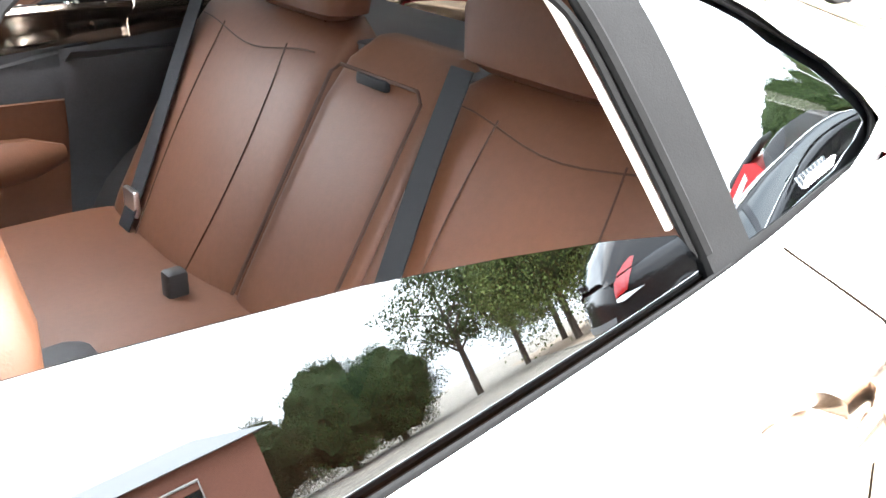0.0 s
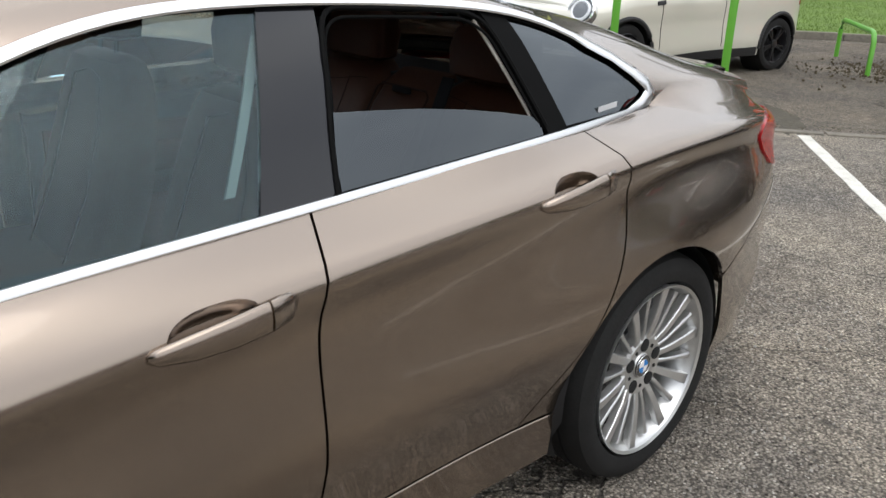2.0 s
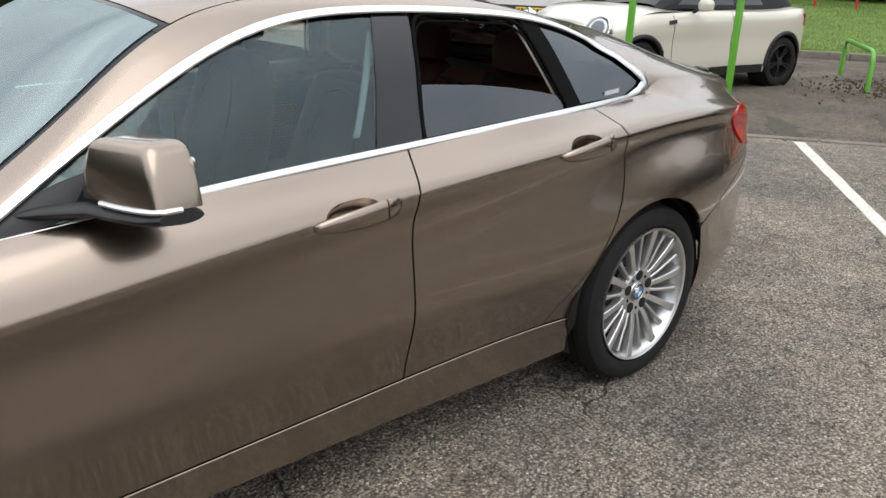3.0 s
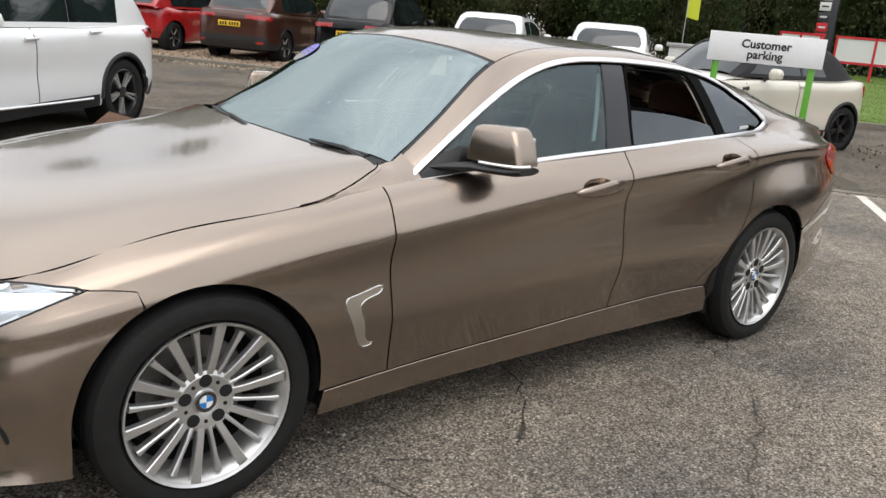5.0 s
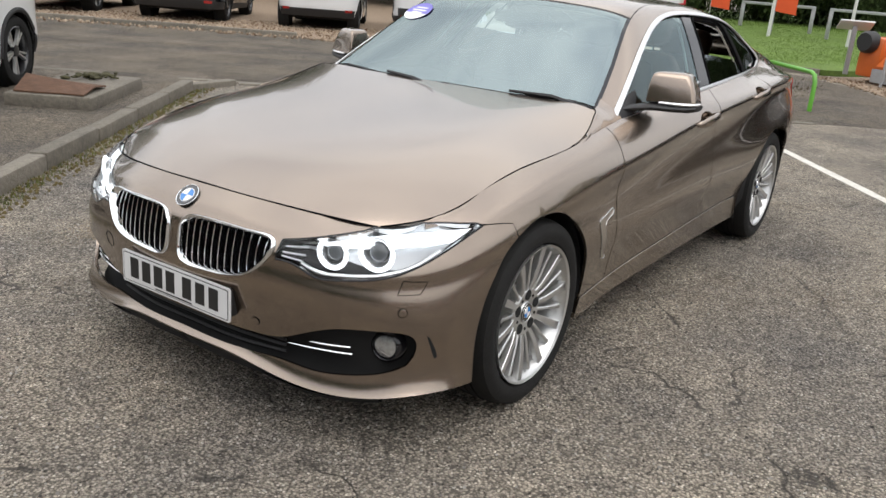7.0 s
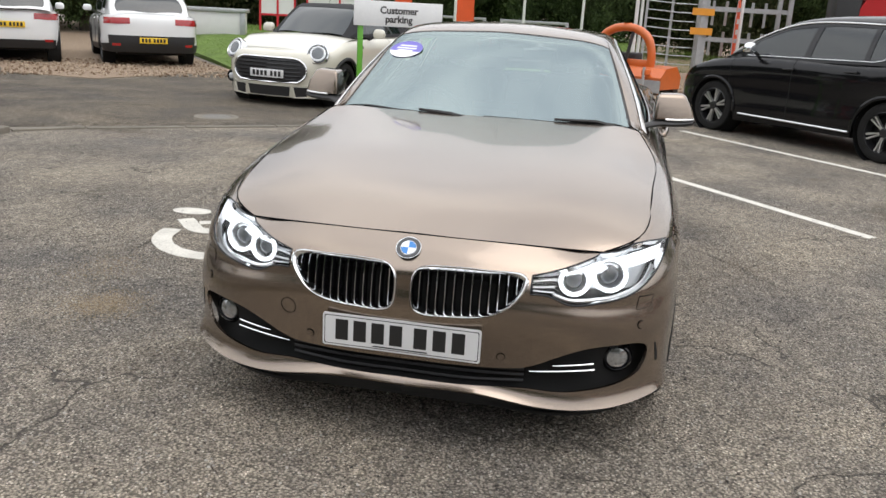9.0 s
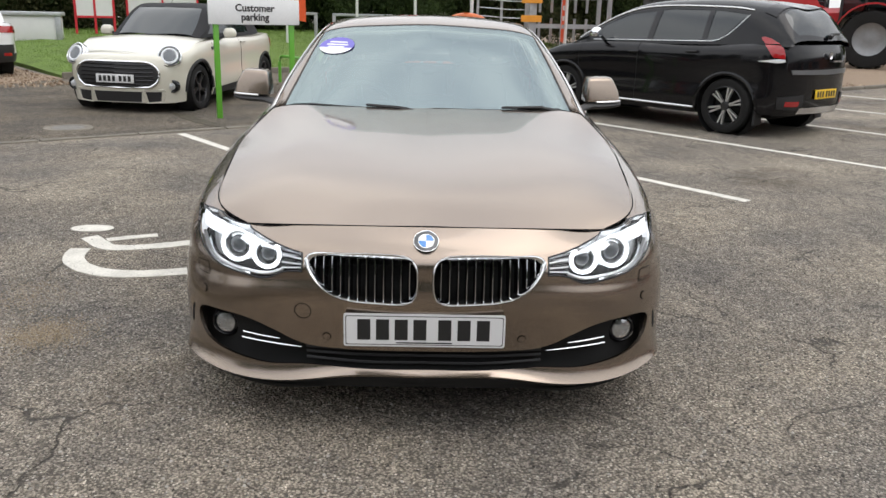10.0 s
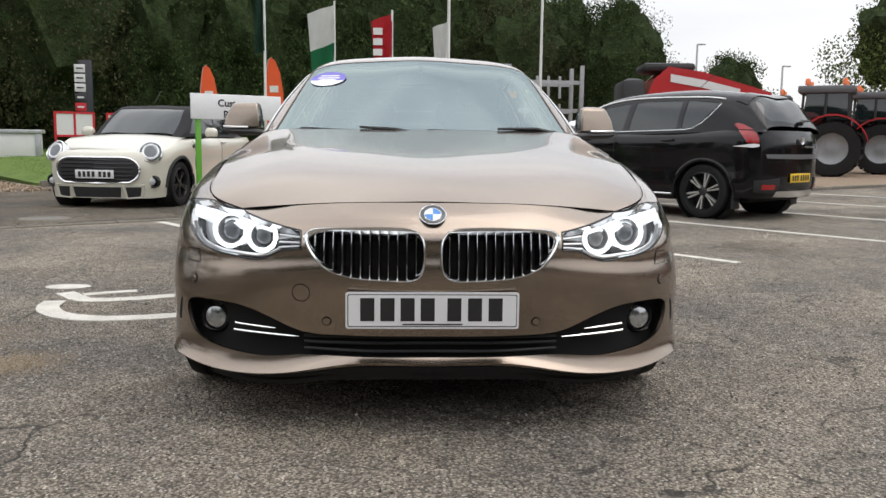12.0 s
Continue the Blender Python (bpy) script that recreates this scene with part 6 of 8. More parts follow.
BLADE = island_tint("grass_blades", (0.0714, 0.126, 0.0168), (0.126, 0.1974, 0.0336))
def on_lawn(g):
    a, b = -14.45 - 14 * g.random() ** 1.4, g.uniform(2.3, 20)
    a -= .12 * max(0, b - 10.6)
    return tuple(LOT @ Vector((a, b, lawn_rise(a, b))))


blades("grass", 90000, on_lawn, .036, "short mown grass on the lawn", 7, BLADE)
WEED = island_tint("weed_blades", (.05, .07, .015), (.17, .17, .05))
blades("kerb_weeds", 2500, in_lot(-6.2, 3, -2.06, -1.93, 0), .03, "weeds along the kerb", 8, WEED)

# ---- the other parked cars, from one set of lines each ----
ROW_GLASS = mat("parked_glass", (.010, .016, .017), .03, spec=.9)
RED_LENS = mat("parked_red_lens", (.35, .01, .012), .15, coat=1)
CLEAR_LENS = mat("parked_clear_lens", (.62, .64, .66), .1, .5, coat=1)
DARK_ALLOY = mat("black_alloy", (.02, .02, .022), .3, .3, coat=.5)


def small_wheel(parent, x, y, side, r, spokes, material, twin=False, face=None):
    """Tyre, barrel and spokes of a parked car; the tyre is the wheel's own mesh."""
    w = part("wheel", lathed([(r * .66, .02), (r * .70, .055), (r * .82, .068), (r * .94, .055), (r * .995, .02), (r, -.02), (r, -.12), (r * .95, -.16), (r * .68, -.16)], 40), TYRE, parent, "black tyre on a spoked alloy rim")
    w.matrix_basis = Matrix.Translation((x, y, r)) @ (Matrix.Identity(4) if side > 0 else Matrix.Rotation(math.pi, 4, "Z"))
    part("rim", lathed([(r * .70, .050), (r * .67, .056), (r * .64, .03), (r * .62, -.05)], 40), material, w)
    # barrel in near-black, which carries the shade behind the spokes
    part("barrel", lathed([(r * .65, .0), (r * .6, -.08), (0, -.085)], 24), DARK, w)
    for k in range(spokes):
        for d in ((-.09, .09) if twin else (0,)):
            a = 2 * math.pi * k / spokes + .3
            rr = []
            for q, ww in ((.06, .022), (.30, .020), (.655, .026 if not twin else .027)):
                o = d * (q / .655) * .9
                rr.append([(r * q, y0, (o + zz * ww / .33 * .6) * r) for y0, zz in ((.008, -1), (.034 + .01 * q, -.6), (.034 + .01 * q, .6), (.008, 1))])
            bm = lofted(rr)
            bmesh.ops.transform(bm, matrix=Matrix.Rotation(a, 4, "Y"), verts=bm.verts)
            part("spoke", bm, face or material, w, smooth=False)
    part("hub_cap", lathed([(r * .17, .0), (r * .16, .042), (r * .09, .048), (0, .048)], 20), material, w)
    return w


def parked_car(name, label, m, paint, L=4.2, Wd=1.78, H=1.5, base=2.6, nose=.82, belt=.98, bonnet_z=.95, nose_z=.75, screen=(-.15, -.95), rear=(-3.0, -3.35), wheel_r=.325, rim=None, spokes=5, twin=False, trim=BLACK, plate=PLATE_Y, roof=None, cladding=True, rails=False, tail_box=None, extra=None, detail=True, rake=.12, lower=None, cap=None, st=None, panes=(), rear_pane=None, hem=(.24, .20, .28), face=None, lamps=True, plate_z=.50, handles=None, tail_dark=None, spoiler=None, plump=1.0):
    """Local x forward with the front axle at 0, y left, z up. Stations st of the upper body: x, belt, cant rail, crown, half widths at belt and rail. Panes give the side glass: foot and head of both ends."""
    roof = roof or paint
    rim = rim or ALLOY
    car_ = thing(name, m, label, "car", "parked cars")
    hw = Wd / 2
    xf, xr, ra = nose, nose - L, -base
    sx0, sx1 = screen
    rx1, rx0 = rear

    def row(z, ins, nf, tf):
        """One line round the car: heights, inset from the full width, how far nose and tail draw in."""
        zn, zs, zt = z
        xs = (xf - nf, xf - nf - .03, xf - nf - .16, xf - nf - .42, 0, sx0 - .25, -base * .5, ra, xr + tf + .35 * plump, xr + tf + .11 * plump, xr + tf + .02 * plump, xr + tf)
        ys = (0, hw * .45, hw * .78, hw - ins - .035, hw - ins, hw - ins - .012, hw - ins - .012, hw - ins, hw - ins - .03, hw * .82, hw * .5, 0)
        zz = (zn, zn, zn, zn + (zs - zn) * .45, zn + (zs - zn) * .8, zs, zs + (zt - zs) * .3, zs + (zt - zs) * .7, zt, zt, zt, zt)
        return line(xs, ys, zz)

    rows = [row(hem, .03, .05, .06), row((.36, .34, .42), .0, .01, .01), row((.52, .58, .62), .012, 0, 0), row((nose_z - .10, bonnet_z - .16, belt - .12), .004, .03, .015), row((nose_z - .02, bonnet_z - .05, belt - .04), .03, .09, .04), row((nose_z, bonnet_z, belt), .075, .16, .06)]
    ch = Chart(rows, (True, True))
    u_end = ch.u[-1]
    T = ch.kv[-1]

    def sv(pts):
        return ch.find(pts, (0, 2), ch.u[2], ch.u[9])

    def rings(cx):
        return sv(arch(cx, wheel_r, wheel_r + .045, 178, 2, 14))

    hem_u = [float(ch.find([(x, .22)], (0, 2), ch.u[2], ch.u[9])[0][0]) for x in (wheel_r + .045, -wheel_r - .045, ra + wheel_r + .045, ra - wheel_r - .045)]
    loop = [(0, 0)] + [(hem_u[0], 0)] + [tuple(p) for p in rings(0)[::-1]] + [(hem_u[1], 0), (hem_u[2], 0)] + [tuple(p) for p in rings(ra)[::-1]] + [(hem_u[3], 0), (u_end, 0), (u_end, T)] + [(u, T) for u in np.linspace(u_end, 0, 50)]
    skin("body", [sheet(ch, loop, (), .07, side=s) for s in both], paint, car_)
    # deck: bonnet and the rest under the glass
    e = rows[-1][:]
    rise = (0, .25, .6, 1, 1, 1, 1, 1, 1, .6, .25, 0)
    deck = Chart([[p for p in e], [(p[0] + .02 * f, p[1] * .6, p[2] + .035 * f) for p, f in zip(e, rise)], [(p[0] + .03 * f, 0, p[2] + .05 * f) for p, f in zip(e, rise)]], to_centre=True)
    skin("bonnet", [sheet(deck, [(0, 0), (deck.u[-1], 0), (deck.u[-1], deck.kv[-1]), (0, deck.kv[-1])], (), .09, 0, 0, s) for s in both], paint, car_)
    if st is None:
        m_ = (sx1 + rx1) / 2
        st = [(sx0, belt - .04, belt - .03, belt + .01, hw - .16, hw - .17), ((sx0 + sx1) / 2, belt - .02, belt + (H - belt) * .50, belt + (H - belt) * .58, hw - .11, hw - .15),
              (sx1, belt - .02, H - .10, H - .045, hw - .10, hw - .10 - rake), (m_ + .25, belt - .02, H - .055, H, hw - .10, hw - .11 - rake), (m_ - .25, belt - .02, H - .055, H, hw - .10, hw - .11 - rake),
              (rx1, belt - .02, H - .09, H - .03, hw - .11, hw - .11 - rake), ((rx1 + rx0) / 2, belt - .02, belt + (H - belt) * .48, belt + (H - belt) * .60, hw - .13, hw - .20), (rx0, belt - .02, belt + .0, belt + .02, hw - .16, hw - .20)]
    if not panes:
        m_ = (sx1 + rx1) / 2
        panes = ((sx0 - .32, sx0 - .42, m_ + .05, m_ + .08), (m_, m_ - .02, rx1 + .15, rx1 + .22))
    low = [(x, yb, zl) for x, zl, zr, zs, yb, yr in st]
    rail_ = [(x, yr, zr) for x, zl, zr, zs, yb, yr in st]
    mid = [((a[0] + b[0]) / 2, (a[1] + b[1]) / 2 + (.018 if 0 < k < 7 else 0), (a[2] + b[2]) / 2) for k, (a, b) in enumerate(zip(low, rail_))]
    gut = [(x + (.02 if k < 3 else 0), yr - .09, zr + (zs - zr) * .68) for k, (x, zl, zr, zs, yb, yr) in enumerate(st)]
    spi = [(x + (.14, .12, .08, 0, 0, -.02, -.05, -.05)[k], 0, zs) for k, (x, zl, zr, zs, yb, yr) in enumerate(st)]
    ho = Chart([low, mid, rail_, gut, spi], to_centre=True)
    vg, vr, vt, w = ho.kv[2], ho.kv[3], ho.kv[4], ho.u
    xs_, lo_, hi_ = [q[0] for q in st][::-1], [q[1] for q in st][::-1], [q[2] for q in st][::-1]

    def pane_loop(xbf, xtf, xtr, xbr, grow=0.0):
        """Side glass between belt and cant rail, in the chart of the upper body."""
        foot = [(x, np.interp(x, xs_, lo_) + .045 - grow) for x in np.linspace(xbf + grow, xbr - grow, 10)]
        head = [(x, max(np.interp(x, xs_, hi_) - .045 + grow, np.interp(x, xs_, lo_) + .06)) for x in np.linspace(xtr - grow, xtf + grow, 12)]
        return [tuple(p) for p in ho.find(foot + head, (0, 2), w[0], w[7])]

    end_pane = rear_pane or [(0, belt + .05), (hw - .30, belt + .06), (hw - .27, belt + .12), (hw - .33, H - .17), (hw - .40, H - .12), (0, H - .105)]
    end_loop = [tuple(p) for p in ho.find([end_pane[0]] + [tuple(p) for p in curve_through(end_pane[1:-1], 16)] + [end_pane[-1]], (1, 2), w[5] - .05, w[7])]
    end_loop[0], end_loop[-1] = (end_loop[0][0], vt), (end_loop[-1][0], vt)
    side_loops = [pane_loop(*p_) for p_ in panes]
    front_loop = [(w[0] + .02, vr + .0), (w[1], vr + .004), (w[2] - .03, vr + .012), (w[2] - .035, vt), (w[0] + .02, vt)]
    outer_ = [(u, 0) for u in np.linspace(w[0], w[7], 30)] + [(w[7], vt)] + [(u, vt) for u in np.linspace(w[7], end_loop[0][0], 4)[1:-1]] + end_loop + [(u, vt) for u in np.linspace(end_loop[-1][0], w[2] - .035, 14)[1:-1]] + front_loop[3:1:-1] + front_loop[1::-1] + [(w[0], vr)]
    if end_loop[0][0] < end_loop[-1][0]:
        end_loop = end_loop[::-1]
    skin("cabin", [sheet(ho, outer_, side_loops, .06, .0, .012, s) for s in both], roof, car_, "")
    skin("windscreen", [sheet(ho, front_loop, (), .09, -.003, 0, s) for s in both], ROW_GLASS, car_)
    skin("rear_window", [sheet(ho, end_loop, (), .08, -.003, 0, s) for s in both], ROW_GLASS, car_)
    for s in both:
        for p_ in panes:
            skin("side_window", [sheet(ho, pane_loop(*p_, .004), (), .08, -.004, .0, s)], ROW_GLASS, car_)
        for a_, b_ in zip(panes, panes[1:]):
            post_ = [tuple(p) for p in ho.find([(a_[3] + .005, np.interp(a_[3], xs_, lo_) + .045), (b_[0] - .005, np.interp(b_[0], xs_, lo_) + .045), (b_[1] - .005, np.interp(b_[1], xs_, hi_) - .045), (a_[2] + .005, np.interp(a_[2], xs_, hi_) - .045)], (0, 2), w[0], w[7])]
            skin("window_post", [sheet(ho, post_, (), .06, .002, .0, s)], BLACK_GLOSS, car_)
    if spoiler:
        d0, d1 = spoiler
        loop_ = [(w[5] + d0, v) for v in np.linspace(vg, vt, 8)] + [(w[5] + d1, v) for v in np.linspace(vt, vg, 8)]
        skin("roof_spoiler", [sheet(ho, loop_, (), .05, .010, .03, s) for s in both], roof, car_)
    for s in both:
        if rails:
            part("window_trim", tubed([tuple(p * (1, s, 1)) for p in (lambda k: ho.at(k) + ho.normal(k) * .006)(np.array([(u, vg - .005) for u in np.linspace(w[0] + .12, w[5] - .12, 24)]))], .011, 6), SATIN, car_)
        for x in (0, ra):
            pts = sv(arch(x, wheel_r, wheel_r + .05, 185, -5, 18))
            if cladding:
                part("arch_trim", tubed([tuple(p * (1, s, 1)) for p in ch.at(pts)], .026, 6, flat=.7), trim, car_)
            small_wheel(car_, x, s * (hw - .085), s, wheel_r, spokes, rim, twin, face)
        if detail:
            for x, z in handles or ((sx0 - .95, bonnet_z - .08), (sx0 - 1.85, belt - .10)):
                q = sv([(x, z), (x - .17, z + .008)])
                part("door_handle", tubed([tuple(p * (1, s, 1)) for p in ch.at(q) + ch.normal(q) * .02], .016, 6), paint, car_)
            cut = sv([(sx0 - 1.05, z) for z in np.linspace(.34, belt - .03, 10)])
            part("door_gap", tubed([tuple(p * (1, s, 1)) for p in ch.at(cut)], .005, 4), DARK, car_)
            cut = sv([(sx0 - .05, z) for z in np.linspace(.34, bonnet_z - .03, 10)])
            part("door_gap", tubed([tuple(p * (1, s, 1)) for p in ch.at(cut)], .005, 4), DARK, car_)
            mx, zm = sx0 - .42, belt - .02
            part("door_mirror", pad([(mx, s * (hw + .07), zm + .01, .03, .06), (mx, s * (hw + .08), zm + .025, .06, .085), (mx, s * (hw + .08), zm + .075, .07, .095), (mx, s * (hw + .08), zm + .12, .055, .08), (mx, s * (hw + .075), zm + .145, .03, .05)], power=.75), cap or paint, car_)
            part("mirror_arm", tubed([(mx, s * (hw - .10), zm - .02), (mx, s * (hw + .03), zm + .06)], .022, 6), BLACK, car_)
    if cladding:
        loop_ = [(0, .0), (hem_u[0] - .05, .0), (hem_u[0] - .05, .10), (0, .13)]
        skin("lower_bumper", [sheet(ch, loop_, (), .1, .004, .0, s) for s in both], lower or trim, car_)
        for s in both:
            skin("sill_cladding", [sheet(ch, [(hem_u[1] + .02, 0), (hem_u[2] - .02, 0), (hem_u[2] - .02, .12), (hem_u[1] + .02, .12)], (), .1, .004, 0, s)], trim, car_)
        skin("rear_valance", [sheet(ch, [(hem_u[3] + .05, 0), (u_end, 0), (u_end, .22), (hem_u[3] + .05, .14)], (), .1, .004, 0, s) for s in both], trim, car_)
    rear_uv = lambda pts: ch.find(pts, (1, 2), ch.u[8] - .05, u_end + .001)
    front_ = lambda pts: ch.find(pts, (1, 2), -.001, ch.u[3])
    bx = tail_box or ((hw * .60, hw - .06), (belt - .20, belt - .05))
    (y0, y1), (z0, z1) = bx
    for s in both if lamps else ():
        skin("tail_light", [sheet(ch, rear_uv([(y0, z0 + .02), (y1, z0), (y1 - .01, z1 - .01), (y0, z1)]), (), .03, .008, .02, s)], RED_LENS, car_, "red tail light")
        skin("reflector", [sheet(ch, rear_uv([(hw * .66, .40), (hw * .82, .40), (hw * .82, .45), (hw * .66, .45)]), (), .03, .010, .01, s)], RED_LENS, car_)
    pl = part("number_plate", boxed(xr - .022, xr - .010, -.26, .26, plate_z, plate_z + .11, .003), plate, car_, "number plate with dark bars")
    for k in range(7):
        yy = -.20 + k * .062 + (.03 if k > 3 else 0)
        part("character_bar", boxed(xr - .0245, xr - .0235, yy - .02, yy + .02, plate_z + .02, plate_z + .09), INK, pl, smooth=False)
    if tail_dark:
        skin("tail_panel", [sheet(ch, rear_uv([(0, tail_dark[0]), (hw - .12, tail_dark[0]), (hw - .10, tail_dark[1]), (0, tail_dark[1])]), (), .05, .005, .0, s) for s in both], BLACK, car_, "black plastic tail panel")
    bm_ = bmesh.new()
    add_box(bm_, xr + .3, xf - .3, -hw + .26, hw - .26, .22, .30, .02)
    add_box(bm_, ra + .42, -.42, -hw + .06, hw - .06, .22, .30, .02)
    part("floor_pan", bm_, DARK, car_)
    for x in (0, ra):
        for s in both:
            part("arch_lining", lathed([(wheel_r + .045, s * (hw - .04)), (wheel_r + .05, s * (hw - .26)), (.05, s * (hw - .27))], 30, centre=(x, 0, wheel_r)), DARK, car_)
    if extra:
        extra(car_, ch, ho, front_, rear_uv, sv, dict(hw=hw, xf=xf, xr=xr, belt=belt, w=w, vg=vg, vr=vr, vt=vt, u_end=u_end, T=T, paint=paint))
    return car_


def at_lot(a, b, turn):
    """Front axle of a car at the lot's (a, b), heading along turn degrees in the lot."""
    return lot(a, b, 0, turn)


CREAM = mat("cream_paint", (0.5904, 0.5658, 0.4756), .3, coat=1)
BLACK_PAINT = mat("black_car_paint", (.005, .005, .006), .14, .0, coat=.35, spec=.22)
WHITE_PAINT = mat("white_car_paint", (0.7224, 0.731, 0.731), .3, coat=1)
RED_PAINT = mat("red_car_paint", (0.3825, 0.0102, 0.0119), .28, coat=1)
BROWN_PAINT = mat("brown_car_paint", (.075, .026, .016), .28, .4, coat=1)
GREY_PAINT = mat("grey_car_paint", (.09, .11, .13), .3, .5, coat=1)
SOFT_TOP = mat("soft_top", (.016, .016, .018), .9, bump=.4, bump_scale=500)


def mini_face(car_, ch, ho, fr, rr_, sv, d):
    """Round lamps, wide grille with bars, fog lamps and lower intakes of the small cream car."""
    half = [(0, .665), (.30, .663), (.46, .642), (.555, .550), (.54, .425), (.44, .345), (0, .332)]
    out = curve_through(half[1:-1], 24)
    loop = [(0, .665)] + [tuple(p) for p in out] + [(0, .332)]
    g = skin("grille", [sheet(ch, fr(loop), (), .05, .006, .0, s) for s in both], BLACK, car_, "black grille with bright surround")
    for s in both:
        pts = fr([tuple(p) for p in out])
        part("grille_surround", tubed([tuple(p * (1, s, 1)) for p in ch.at(fr([(0, .665)]))] + [tuple(p * (1, s, 1)) for p in ch.at(pts) + ch.normal(pts) * .012] + [tuple(p * (1, s, 1)) for p in ch.at(fr([(0, .332)]))], .016, 6), CHROME, g)
        for z in (.385, .43, .48, .53, .58, .625):
            pts = fr([(y, z) for y in np.linspace(0, .49 if z > .42 else .44, 8)])
            part("slat", tubed([tuple(p * (1, s, 1)) for p in ch.at(pts) + ch.normal(pts) * .012], .008, 5), BLACK_GLOSS, g)
        q = fr([(.655, .735)])
        p, n = ch.at(q)[0] * (1, s, 1), ch.normal(q)[0] * (.35, .35 * s, .35) + np.array((.65, .12 * s, .16))
        mm = Matrix.Translation(p) @ Vector((0, 0, 1)).rotation_difference(Vector(n)).to_matrix().to_4x4()
        for nm, prof, mt in (("headlight", [(.152, -.06), (.152, .014), (.138, .026), (.130, .012)], CHROME), ("lamp_lens", [(.132, .0), (.118, .016), (.07, .028), (0, .032)], mat("mini_lamp", (.10, .11, .12), .06, .3, coat=1)), ("lamp_ring", [(.112, .014), (.108, .028), (.094, .034), (.082, .024)], mat("ring_white", (.8, .82, .85), .2))):
            bm = lathed(prof, 32, "z")
            bmesh.ops.transform(bm, matrix=mm, verts=bm.verts)
            part(nm, bm, mt, car_)
        q = fr([(.69, .355)])
        p = ch.at(q)[0] * (1, s, 1)
        bm = lathed([(.085, -.05), (.082, .006), (.070, .010), (.050, .0), (.046, .012), (0, .02)], 24, "x", tuple(p))
        part("fog_light", bm, BLACK_GLOSS, car_)
        part("fog_lens", lathed([(.046, .006), (.04, .022), (0, .03)], 20, "x", tuple(p + np.array((.004, 0, 0)))), CLEAR_LENS, car_)
        skin("side_intake", [sheet(ch, fr([(.40, .150), (.55, .165), (.57, .285), (.38, .285)]), (), .05, .006, 0, s)], BLACK, car_)
        part("intake_frame", tubed([tuple(p * (1, s, 1)) for p in ch.at(fr([(.34, .305), (.60, .310), (.61, .27), (.57, .15), (.38, .135), (.34, .305)]))], .014, 6), CREAM, car_)
        skin("bonnet_scoop", [sheet(ch, sv([(-.50, .80), (-.38, .79), (-.38, .83), (-.50, .84)]), (), .03, .012, .02, s)], BLACK, car_)
    skin("lower_intake", [sheet(ch, fr([(0, .150), (.31, .150), (.33, .285), (0, .285)]), (), .05, .006, 0, s) for s in both], BLACK, car_)
    pl = part("front_plate", boxed(d["xf"] + .012, d["xf"] + .024, -.26, .26, .395, .505, .003), PLATE, car_, "white number plate with dark bars")
    for k in range(7):
        yy = -.20 + k * .062 + (.03 if k > 3 else 0)
        part("character_bar", boxed(d["xf"] + .0255, d["xf"] + .0265, yy - .02, yy + .02, .415, .485), INK, pl, smooth=False)
    part("aerial", tubed([(-1.0, .0, 1.40), (-1.25, .0, 1.62)], .004, 5), BLACK, car_)


STEEL_STRIP = mat("grey_strip", (.22, .23, .24), .3, .6)


